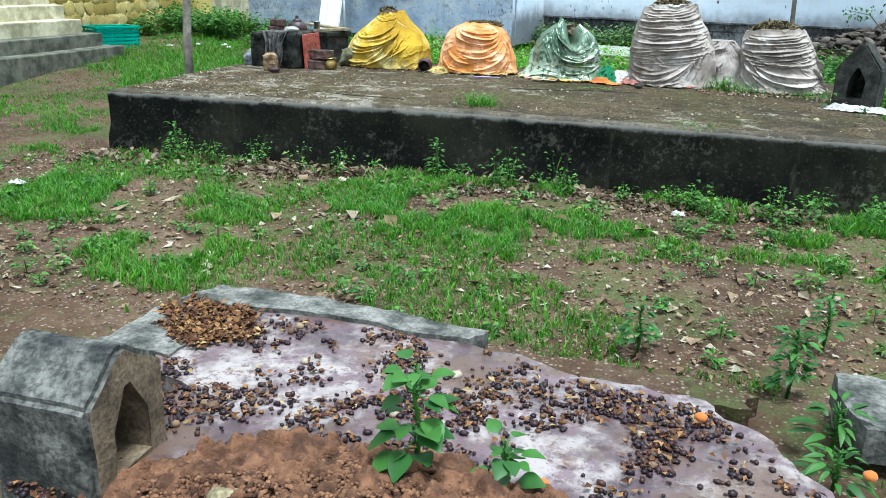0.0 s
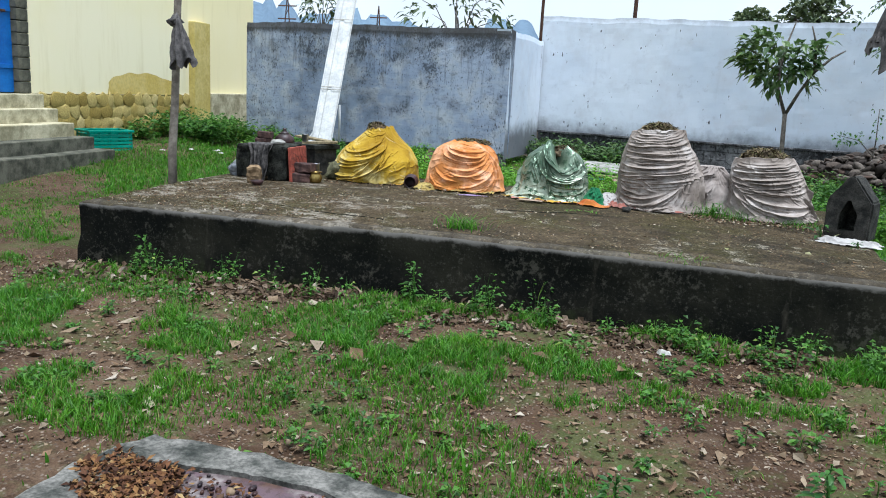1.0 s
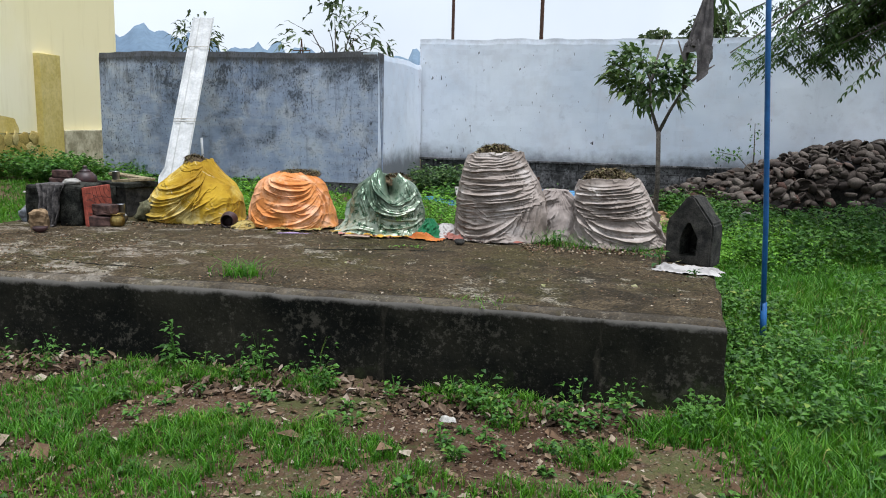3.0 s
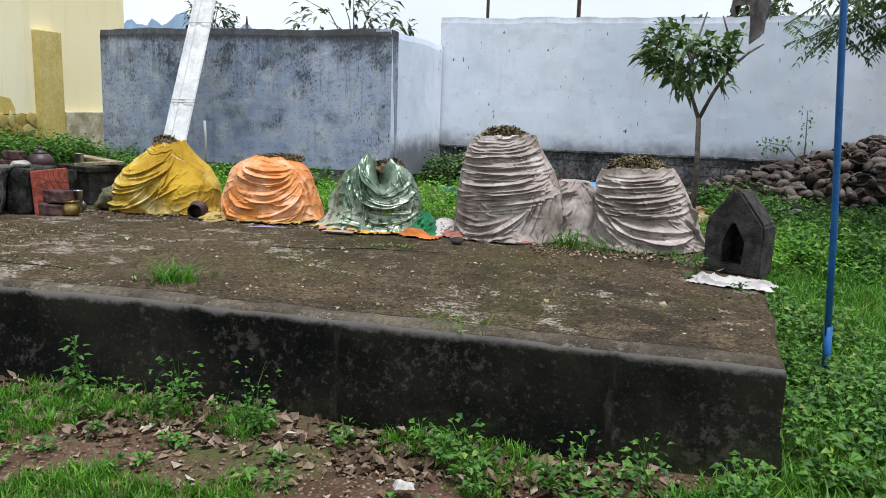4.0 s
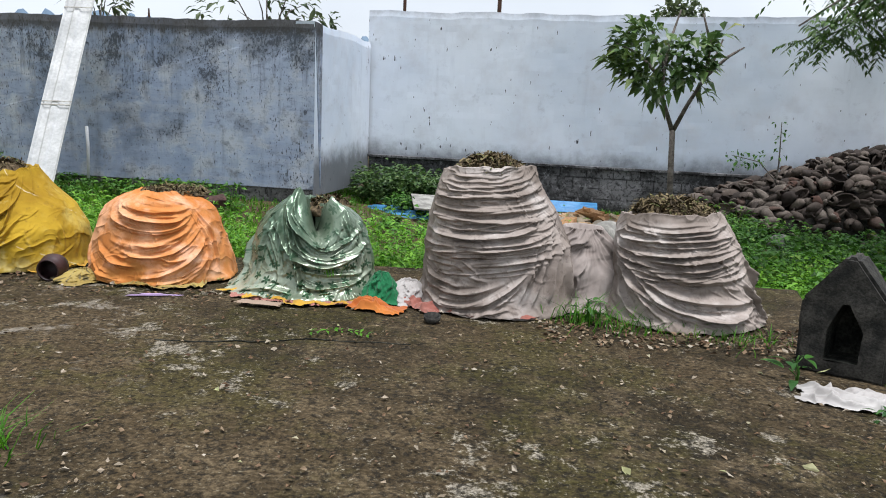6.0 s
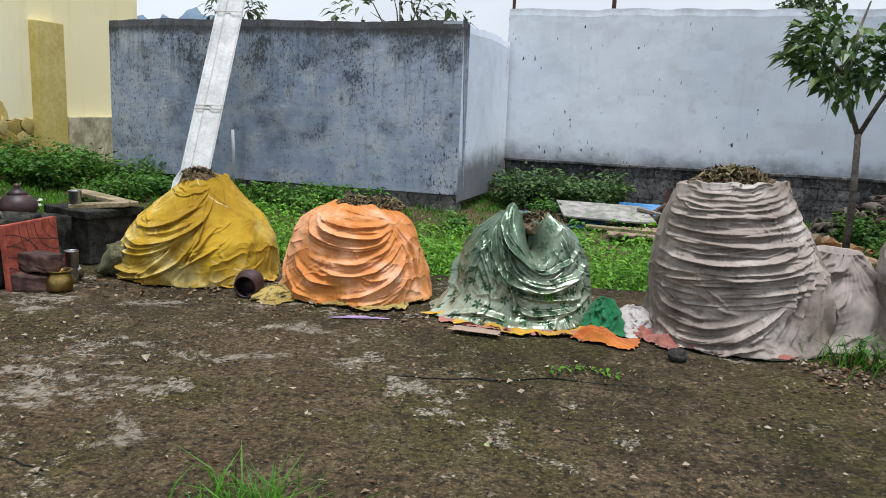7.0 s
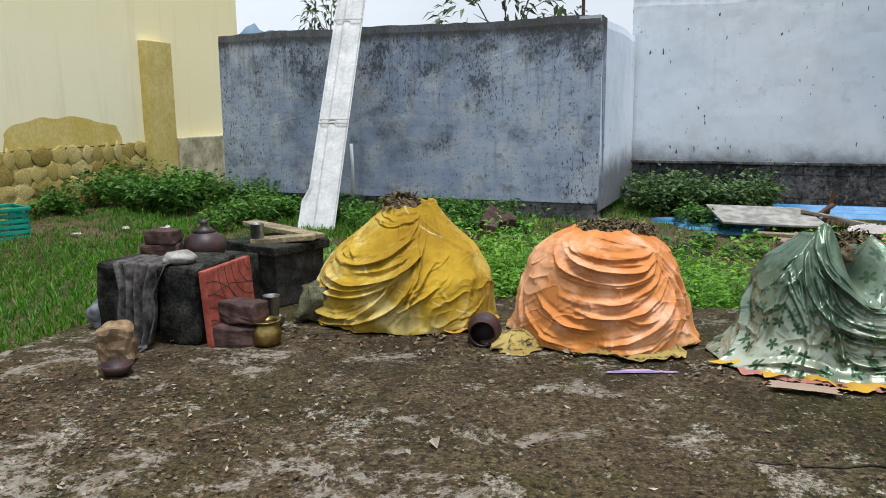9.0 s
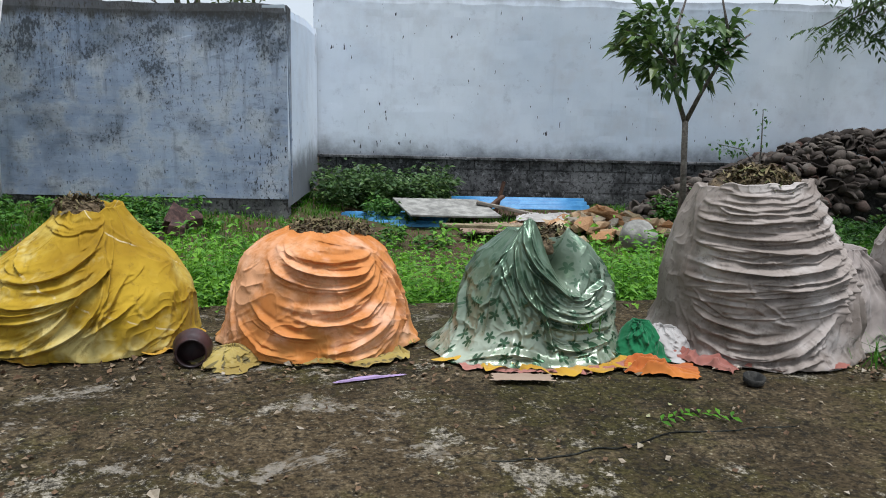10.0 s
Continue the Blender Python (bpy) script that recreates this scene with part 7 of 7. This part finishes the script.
sprout(0.93, 2.0, 0.03, 0.10, 30, 0.07, 13, "rosette of narrow pale green leaves beside the slab", 0.14)
sprout(-2.6, 4.92, 0.0, 0.24, 26, 0.05, 15, "spindly weed growing against the black platform side", 0.3, "weed")
sprout(-0.75, 4.86, 0.0, 0.26, 34, 0.05, 17, "spindly weed growing against the platform side", 0.25, "weed")
sprout(1.78, 6.23, T, 0.10, 9, 0.07, 19, "small green weed sprouting beside the black niche", 0.2)
sprout(1.94, 5.92, T, 0.04, 12, 0.045, 20, "tiny green weed in front of the white cloth", 0.2)
sprout(1.13, 6.86, T, 0.11, 16, 0.06, 21, "green weed sprouting between the wrapped mounds", 0.2)


def tuft(x, y, z, n, ln, spread, seed, label):
    r = np.random.default_rng(seed)
    px, py = x + r.normal(0, spread, n), y + r.normal(0, spread * 0.6, n)
    v, f = blades(r, px, py, np.full(n, z), ln * r.uniform(0.4, 1.2, n), 0.0022 * r.uniform(0.7, 1.4, n), r.uniform(0.3, 1.6, n))
    ob = put("grass_tuft", fast_mesh("grass_tuft", v, f), M["grass"])
    tagged(ob, label, "grass", kind="stuff")


tuft(-0.55, 5.30, T, 170, 0.09, 0.075, 1, "small tuft of grass growing from a crack in the platform")
tuft(1.32, 6.80, T, 110, 0.09, 0.12, 2, "grass tuft at the foot of the squat mound")
tuft(1.12, 6.85, T, 90, 0.12, 0.06, 3, "grass tuft between the two wrapped mounds")
tuft(1.75, 6.70, T, 90, 0.06, 0.12, 4, "thin grass at the foot of the squat mound")
tuft(0.75, 4.98, T - 0.01, 40, 0.04, 0.1, 6, "thin grass on the platform's edge")
tuft(-0.02, 7.0, T + 0.12, 24, 0.06, 0.03, 7, "sprig of grass caught in the green satin")


def litter(name, pts, size, mat, label, seed, lift=0.25, category="leaf litter"):
    r = np.random.default_rng(seed)
    n = len(pts)
    yaw = r.uniform(0, 2 * np.pi, n)
    d = np.stack([np.cos(yaw), np.sin(yaw), r.normal(0, lift, n)], -1)
    v, f = leaves(r, np.asarray(pts) + np.array([0, 0, 0.008]), d, size * r.uniform(0.4, 1.3, n), size * 0.3 * r.uniform(0.6, 1.3, n), r.choice([-0.3, 0.5, 0.8], n)[:, None], 0.0)
    tagged(put(name, fast_mesh(name, v, f), mat), label, category, kind="stuff")


def plat_scatter(seed, n, x0=-3.0, x1=2.0, y0=5.05, y1=6.9):
    r = np.random.default_rng(seed)
    x, y = r.uniform(x0, x1, n), r.uniform(y0, y1, n)
    ok = on_platform(x, y, -0.05)
    return np.stack([x[ok], y[ok], np.full(ok.sum(), T)], -1)


def slab_mulch():
    r = np.random.default_rng(97)
    n = 1500
    a, q = r.uniform(0, 2 * np.pi, n), np.sqrt(r.uniform(0, 1, n))
    q = q * (1 + 0.5 * fbm(np.cos(a) * 2, np.sin(a) * 2, 5))
    x, y = -0.93 + 0.17 * q * np.cos(a) - 0.06 * q * np.sin(a), 2.32 + 0.17 * q * np.sin(a)
    return np.stack([x, y, 0.085 + r.uniform(0, 0.012, n)], -1)


M["mulch_leaf"] = island_mat("rotting_reddish_leaf", [(0, (0.045, 0.02, 0.012)), (0.6, (0.14, 0.06, 0.025)), (0.9, (0.26, 0.14, 0.05)), (1, (0.36, 0.26, 0.12))])
litter("leaf_litter", slab_mulch(), 0.028, M["mulch_leaf"], "reddish rotting leaf mulch in the slab's broken corner", 43, 0.4)
litter("leaf_litter", scatter(42, 700, -1.3, -0.3, 1.2, 2.1) + np.array([0, 0, 0.09]), 0.024, M["mulch_leaf"], "reddish rotting leaves beside the stone niche", 42, 0.3)
litter("leaf_litter", scatter(39, 5200, -3.6, 2.6, 2.5, 5.0), 0.02, M["litter"], "crumbled leaf fragments and twigs on the earth", 39, 0.4)
litter("leaf_litter", scatter(31, 2600, -3.6, 2.2, 2.6, 5.0), 0.045, M["litter"], "dry brown leaves scattered on the earth", 31)
litter("leaf_litter", scatter(32, 2000, -3.2, 1.6, 4.55, 4.99), 0.06, island_mat("damp_brown_leaf", [(0, (0.045, 0.028, 0.017)), (0.6, (0.13, 0.088, 0.055)), (0.9, (0.24, 0.18, 0.13)), (1, (0.40, 0.34, 0.28))]), "curled dry leaves drifted against the platform", 32, 0.5)
litter("leaf_litter", scatter(33, 60, -2.5, 2.0, 2.9, 4.7), 0.10, M["litter"], "larger dry leaves on the ground", 33, 0.3)
litter("leaf_litter", plat_scatter(34, 900), 0.022, M["litter"], "small dry leaves on the platform", 34)
M["pale_litter"] = island_mat("bleached_leaf", [(0, (0.20, 0.16, 0.11)), (0.6, (0.36, 0.31, 0.24)), (1, (0.32, 0.34, 0.16))])
litter("leaf_litter", scatter(40, 34, -3.0, 2.2, 2.7, 4.8), 0.075, M["pale_litter"], "bleached curled leaves on the earth", 40, 0.4)
litter("leaf_litter", plat_scatter(41, 90), 0.022, M["pale_litter"], "bleached leaf scraps on the platform", 41)
litter("leaf_litter", plat_scatter(35, 18), 0.045, M["pale_litter"], "pale fallen leaves on the platform", 35)
litter("leaf_litter", plat_scatter(36, 500, 0.9, 2.1, 6.5, 6.95), 0.03, M["litter"], "dry debris at the foot of the grey mounds", 36)
litter("leaf_litter", plat_scatter(37, 260, -2.3, 0.5, 6.85, 7.15), 0.03, M["litter"], "dry debris along the foot of the draped mounds", 37)
litter("leaf_litter", plat_scatter(38, 900, -3.1, -1.6, 5.05, 6.4), 0.02, M["litter"], "crumbled reddish leaf fragments on the platform", 38)


def pebbles(name, pts, size, mat, label, seed, category):
    """Many small rounded lumps in one mesh."""
    r = np.random.default_rng(seed)
    bm = bmesh.new()
    bmesh.ops.create_icosphere(bm, subdivisions=1, radius=1)
    unit = np.array([v.co[:] for v in bm.verts])
    tri = np.array([[v.index for v in f.verts] for f in bm.faces])
    bm.free()
    n = len(pts)
    s = size * r.uniform(0.4, 1.4, n)[:, None] * r.uniform(0.6, 1.2, (n, 3)) * np.array([1, 1, 0.7])
    v = unit[None] * s[:, None, :] * r.uniform(0.75, 1.2, (n, len(unit), 1)) + np.asarray(pts)[:, None, :]
    f = tri[None] + (np.arange(n) * len(unit))[:, None, None]
    tagged(put(name, fast_mesh(name, v.reshape(-1, 3), f.reshape(-1, 3), True), mat), label, category, kind="stuff")


def slab_scatter(seed, n):
    r = np.random.default_rng(seed)
    x, y = r.uniform(-0.95, 0.95, n), r.uniform(1.4, 2.46, n)
    dens = fbm(x * 8, y * 8, 71) * 2.0
    ok = (y < np.interp(x, [-1, -0.5, 0, 0.25, 0.65, 0.9], [2.46, 2.46, 2.38, 2.28, 2.2, 1.8])) & (r.random(n) < 0.42 + 1.1 * dens) & ((((x + 0.12) / 0.55) ** 2 + ((y - 1.36) / 0.4) ** 2) > 1)
    return np.stack([x[ok], y[ok], np.full(ok.sum(), 0.09)], -1)


pebbles("fallen_fruit", slab_scatter(41, 8000), 0.0095, M["fruit"], "small dark rotten fruits strewn over the slab", 41, "fruit")
pebbles("fallen_fruit", slab_scatter(42, 90), 0.016, M["litter"], "larger brown fruit husks on the slab", 42, "fruit")
litter("leaf_litter", slab_scatter(43, 4200), 0.022, M["mulch_leaf"], "brown leaf scraps on the slab", 43)
pebbles("gravel", scatter(44, 7000, -3.6, 2.6, 2.5, 5.0), 0.0065, M["litter"], "coarse brown grit on the bare earth", 44, "gravel")
r0 = np.random.default_rng(45)
ha, hr = r0.uniform(0, 2 * np.pi, 14000), np.sqrt(r0.uniform(0, 1, 14000))
hx, hy = -0.12 + 0.55 * hr * np.cos(ha), 1.36 + 0.41 * hr * np.sin(ha)
hz = 0.05 + 0.17 * np.maximum(0, 1 - hr ** 2 * 0.8) ** 0.8 + 0.035 * fbm(hx * 9, hy * 9, 3) + 0.004
M["clod"] = island_mat("red_earth_clod", [(0, (0.035, 0.014, 0.007)), (0.5, (0.105, 0.046, 0.023)), (1, (0.21, 0.108, 0.055))])
pebbles("earth_clods", np.stack([hx, hy, hz], -1), 0.0068, M["clod"], "crumbs of reddish earth on the heap", 46, "earth")

for i, (x, y, rz) in enumerate([(-5.4, 10.2, 15), (-5.1, 10.35, 70), (-4.9, 10.1, 40), (-5.6, 9.8, 5), (0.70, 4.44, 20), (-3.0, 3.9, -10), (2.2, 3.9, 12)]):
    crumple("paper_scrap", x, y, float(ground_z(x, y)) + 0.03, 0.065 + 0.03 * (i % 2), 0.035 + 0.012 * (i % 3), rz, 0.02, M["paper"], "crumpled off-white paper scrap on the ground", 200 + i, "paper", 18, 24, 16)
for i, (x, y) in enumerate([(0.93, 1.83), (0.99, 1.95), (0.62, 2.12), (0.3, 1.62), (0.24, 1.72)]):
    place("fruit", rock(0.035, 0.03, 0.028, i, 0.08, 2), M["c_orange_deep"] if i != 0 else M["red_tile"], x, y, 0.105, label="fallen orange fruit lying by the slab", category="fruit", smooth=True, group="fallen fruits")


def leaf_sprig():
    r = np.random.default_rng(77)
    t = np.linspace(0, 1, 9)
    base = np.stack([0.02 + 0.22 * t, 6.44 + 0.05 * np.sin(t * 3), np.full(9, T + 0.012)], -1)
    base = np.repeat(base, 2, 0)
    d = np.stack([r.normal(0.5, 0.2, 18), np.tile([1.0, -1.0], 9), r.uniform(0, 0.35, 18)], -1)
    v, f = leaves(r, base, d, np.full(18, 0.042), np.full(18, 0.007), 0.3, 0.1)
    tagged(put("leaf_sprig", fast_mesh("leaf_sprig", v, f), M["grass"]), "fresh green leaf sprig dropped on the platform", "leaves", kind="stuff")


leaf_sprig()

# ---------------------------------------------------------------- trees
def yard_tree():
    t = thing("young_tree", 2.44, 11.5, 0.1, 0, "young tree with a forked grey trunk and glossy leaves", "tree")
    limbs = [
        ([(0, 0, -0.1), (0.01, 0, 0.5), (-0.02, 0.0, 1.12)], [0.036, 0.031, 0.028]),
        ([(-0.02, 0, 1.10), (-0.14, 0.02, 1.42), (-0.16, 0.02, 1.75), (-0.32, -0.1, 2.05)], [0.024, 0.020, 0.015, 0.008]),
        ([(-0.02, 0, 1.10), (0.10, -0.03, 1.38), (0.26, -0.05, 1.68), (0.36, -0.08, 2.0)], [0.024, 0.020, 0.016, 0.008]),
        ([(-0.15, 0.02, 1.6), (-0.40, 0.1, 1.85), (-0.62, 0.12, 1.95)], [0.02, 0.015, 0.008]),
        ([(-0.15, 0.02, 1.7), (-0.08, 0.2, 2.0), (0.0, 0.2, 2.3)], [0.02, 0.015, 0.008]),
        ([(0.24, -0.05, 1.65), (0.46, 0.05, 1.85), (0.62, 0.1, 1.95)], [0.02, 0.015, 0.008]),
        ([(0.24, -0.05, 1.66), (0.2, -0.25, 1.95), (0.1, -0.3, 2.2)], [0.02, 0.015, 0.008]),
    ]
    for i, (p, rad) in enumerate(limbs):
        part("trunk" if i == 0 else "limb", rod(p, rad, 9), M["bark"], t, smooth=True)
    r = np.random.default_rng(61)
    n = 780
    c = r.normal(0, 1, (n, 3))
    c /= np.linalg.norm(c, axis=1)[:, None]
    rad = r.uniform(0.35, 1, n) ** 0.5
    p = c * rad[:, None] * np.array([0.62, 0.52, 0.40]) + np.array([-0.10, 0, 1.82])
    p[:, 2] += 0.10 * vnoise(p[:, 0] * 4, p[:, 1] * 4, 3)
    keep = fbm(p[:, 0] * 2.6 + 3, p[:, 2] * 2.6, 33) > -0.16
    keep &= p[:, 2] > 1.42 + 0.18 * vnoise(p[:, 0] * 3, p[:, 1], 8)
    p, c = p[keep], c[keep]
    d = c * np.array([1, 1, 0.3]) + r.normal(0, 0.45, c.shape) + np.array([0, 0, 0.12])
    v, f = leaves(r, p, d, r.uniform(0.11, 0.21, len(p)), r.uniform(0.032, 0.05, len(p)), 0.3, 0.3)
    put("crown", fast_mesh("crown", v, f), M["tree_leaf"], t)


yard_tree()


def crown_tree(name, x, y, z, r3, n, leaf, slim, mat, label, seed, trunk=0.06, gap=-0.1, droop=0.3):
    t = thing(name, x, y, z, 0, label, "tree")
    r = np.random.default_rng(seed)
    h = r3[2]
    part("trunk", rod([(0, 0, -z), (0.05, 0.02, h * 0.4), (0, 0, h)], [trunk, trunk * 0.8, trunk * 0.3], 8), M["bark"], t)
    for i in range(7):
        a = i * 2.4
        part("limb", rod([(0, 0, h * 0.2), (0.4 * r3[0] * math.cos(a), 0.4 * r3[1] * math.sin(a), h * (0.8 + 0.1 * i)), (0.8 * r3[0] * math.cos(a), 0.8 * r3[1] * math.sin(a), h * (1.0 + 0.12 * i))], [trunk * 0.4, trunk * 0.25, trunk * 0.08], 6), M["bark"], t)
    c = r.normal(0, 1, (n, 3))
    c /= np.linalg.norm(c, axis=1)[:, None]
    p = c * (r.uniform(0.2, 1, n) ** 0.5)[:, None] * np.array(r3) + np.array([0, 0, h])
    w = 2.0 / max(r3)
    keep = fbm(p[:, 0] * w + seed, p[:, 2] * w * 1.5 + p[:, 1] * w, seed) > gap
    p, c = p[keep], c[keep]
    d = c + r.normal(0, 0.6, c.shape) + np.array([0, 0, -droop])
    v, f = leaves(r, p, d, leaf * r.uniform(0.6, 1.3, len(p)), leaf * slim * r.uniform(0.7, 1.3, len(p)), 0.3, droop)
    put("crown", fast_mesh("crown", v, f), mat, t)


crown_tree("shrub_tree", -2.9, 15.5, 1.9, (1.05, 0.9, 0.75), 900, 0.20, 0.16, M["far_leaf"], "sparse narrow-leaved tree behind the blue wall", 71, 0.04, 0.05)
crown_tree("shrub_tree", -6.1, 16.6, 2.2, (0.5, 0.5, 0.55), 260, 0.2, 0.16, M["far_leaf"], "small narrow-leaved shrub behind the blue wall", 73, 0.03, 0.0)
crown_tree("broad_tree", 8.9, 42.0, 2.8, (1.9, 2.0, 2.1), 6000, 0.35, 0.35, M["far_leaf"], "dark green tree rising far behind the pale wall", 75, 0.25)
crown_tree("broad_tree", 6.3, 44.0, 3.0, (1.1, 1.5, 1.6), 2500, 0.35, 0.35, M["far_leaf"], "smaller tree far behind the pale wall", 79, 0.2)


def neem_tree():
    """A tree beside the yard whose drooping branches reach into it."""
    t = thing("neem_tree", 7.6, 9.4, 0.1, 0, "neem tree at the yard's edge with drooping feathery branches", "tree")
    part("trunk", rod([(0, 0, -0.2), (0.05, 0, 1.2), (-0.1, 0.05, 2.6), (-0.2, 0, 4.2)], [0.2, 0.17, 0.14, 0.09], 12), M["bark"], t, smooth=True)
    r = np.random.default_rng(81)
    vs, fs, off = [], [], 0
    for i in range(76):
        reach = r.uniform(1.6, 5.0) if i < 60 else r.uniform(3.2, 4.4)
        a = radians(180 + r.normal(0, 24)) if i < 52 or i >= 60 else r.uniform(0, 2 * np.pi)
        z0 = r.uniform(2.6, 4.0)
        end = np.array([math.cos(a) * reach, math.sin(a) * reach * 0.9 + r.normal(0, 0.3), r.uniform(1.6, 3.3) + 0.06 * (5 - reach)])
        if i >= 60:
            end = np.array([r.uniform(-4.5, -3.2), r.uniform(0.2, 1.8), r.uniform(1.9, 2.6)])
        start = np.array([-0.1, 0.0, z0])
        mid = (start + end) / 2 + np.array([0, 0, 0.55])
        part("limb", rod([start, (start + mid) / 2 + np.array([0, 0, 0.12]), mid, (mid + end) / 2 + np.array([0, 0, 0.05]), end], [0.05, 0.035, 0.024, 0.015, 0.006], 6), M["bark"], t)
        for k in range(58):
            f = r.uniform(0.25, 1.0)
            p = (1 - f) ** 2 * start + 2 * f * (1 - f) * mid + f * f * end
            yaw = r.uniform(0, 2 * np.pi)
            d = np.array([math.cos(yaw), math.sin(yaw), r.uniform(-0.9, 0.1)])
            d /= np.linalg.norm(d)
            L = r.uniform(0.22, 0.42)
            s = np.linspace(0.12, 1, 8)
            stem = p + d * (L * s)[:, None] - np.array([0, 0, 1.0]) * (0.3 * L * s ** 2)[:, None]
            side = np.cross(d, [0, 0, 1.0])
            for sg in (-1, 1):
                dirs = d * 0.55 + sg * side + np.array([0, 0, -0.45]) + r.normal(0, 0.12, (8, 3))
                v, fc = leaves(r, stem, dirs, np.full(8, 0.08) * r.uniform(0.8, 1.2, 8), np.full(8, 0.0125), 0.2, 0.15)
                vs.append(v), fs.append(fc + off)
                off += len(v)
    put("crown", fast_mesh("crown", np.concatenate(vs), np.concatenate(fs)), M["neem"], t)


neem_tree()

r1 = np.random.default_rng(91)
hang = np.stack([1.88 + r1.normal(0.05, 0.05, 16), 5.74 + r1.normal(0, 0.02, 16), r1.uniform(1.82, 2.05, 16)], -1)
lv, lf = leaves(r1, hang, np.stack([r1.normal(0.3, 0.5, 16), r1.normal(0, 0.4, 16), np.full(16, -1.0)], -1), np.full(16, 0.13), np.full(16, 0.018), 0.3, 0.2)
tagged(put("mango_leaf_sprig", fast_mesh("mango_leaf_sprig", lv, lf), M["tree_leaf"]), "sprig of mango leaves tied to the cord", "leaves", kind="stuff")


def twiggy(x, y, z, seed, label):
    t = thing("sapling", x, y, z, 0, label, "plant")
    r = np.random.default_rng(seed)
    part("stem", rod([(0, 0, -0.3), (0.02, 0, 0.3), (0.0, 0, 0.75)], [0.012, 0.009, 0.004], 6), M["bark"], t)
    part("stem", rod([(0, 0, 0.1), (-0.2, 0, 0.3), (-0.5, 0.02, 0.36)], [0.008, 0.006, 0.003], 6), M["bark"], t)
    p = np.concatenate([np.stack([r.uniform(-0.55, -0.1, 60), r.normal(0, 0.06, 60), r.uniform(0.2, 0.42, 60)], -1), np.stack([r.normal(0, 0.05, 22), r.normal(0, 0.05, 22), r.uniform(0.35, 0.78, 22)], -1)])
    v, f = leaves(r, p, r.normal(0, 1, p.shape), np.full(len(p), 0.06), np.full(len(p), 0.016))
    put("crown", fast_mesh("crown", v, f), M["weed"], t)


twiggy(3.85, 12.6, 0.6, 95, "twiggy sapling growing beside the husk heap")


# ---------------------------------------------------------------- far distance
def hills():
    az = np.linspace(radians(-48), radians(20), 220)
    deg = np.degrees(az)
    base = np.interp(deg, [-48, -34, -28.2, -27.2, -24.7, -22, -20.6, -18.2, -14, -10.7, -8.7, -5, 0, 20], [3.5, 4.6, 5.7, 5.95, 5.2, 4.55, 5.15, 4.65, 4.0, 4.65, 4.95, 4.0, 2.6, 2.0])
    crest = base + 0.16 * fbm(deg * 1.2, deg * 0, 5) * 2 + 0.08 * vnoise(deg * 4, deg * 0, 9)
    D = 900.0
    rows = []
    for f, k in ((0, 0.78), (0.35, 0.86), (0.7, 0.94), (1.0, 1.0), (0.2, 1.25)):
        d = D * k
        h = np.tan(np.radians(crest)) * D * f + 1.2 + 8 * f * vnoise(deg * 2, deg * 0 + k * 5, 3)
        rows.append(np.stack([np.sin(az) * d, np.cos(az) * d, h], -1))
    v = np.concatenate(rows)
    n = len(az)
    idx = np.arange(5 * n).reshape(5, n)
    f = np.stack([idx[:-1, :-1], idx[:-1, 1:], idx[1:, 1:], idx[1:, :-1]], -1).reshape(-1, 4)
    tagged(put("backdrop_hills", fast_mesh("backdrop_hills", v, f, True), M["hill"]), "hills on the horizon, blue-grey from haze painted into their colour", "hills", kind="structure")


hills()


def far_pole(x, y, h, label):
    t = thing("utility_pole", x, y, 0.1, 0, label, "utility pole", "utility poles")
    part("pole", rod([(0, 0, 0), (0, 0, h)], [0.11, 0.085], 8), M["iron"], t)
    part("crossarm", box(1.2, 0.08, 0.1, 0.01), M["iron"], t, m=pose(0, 0, h - 0.5))


far_pole(-4.8, 47.0, 11.0, "dark utility pole standing far behind the wall")
far_pole(0.4, 39.5, 10.5, "thin dark utility pole beyond the pale wall")


def pylon(x, y, h):
    t = thing("power_pylon", x, y, 0.0, 0, "distant steel lattice power pylon", "pylon", "power pylons")
    for s in (-1, 1):
        part("leg", rod([(s * h * 0.09, 0, 0), (s * h * 0.02, 0, h * 0.75), (0, 0, h)], h * 0.008, 4), M["iron"], t)
    for k in range(6):
        z0, z1 = h * k / 7, h * (k + 1) / 7
        w0, w1 = h * 0.09 * (1 - k / 8), h * 0.09 * (1 - (k + 1) / 8)
        part("brace", rod([(-w0, 0, z0), (w1, 0, z1)], h * 0.005, 4), M["iron"], t)
    for z0 in (0.72, 0.86):
        part("arm", rod([(-h * 0.11, 0, h * z0), (h * 0.11, 0, h * z0)], h * 0.007, 4), M["iron"], t)


pylon(-0.4088 * 380, 0.9079 * 380, 41.0)
pylon(-0.306 * 420, 0.9477 * 420, 42.0)
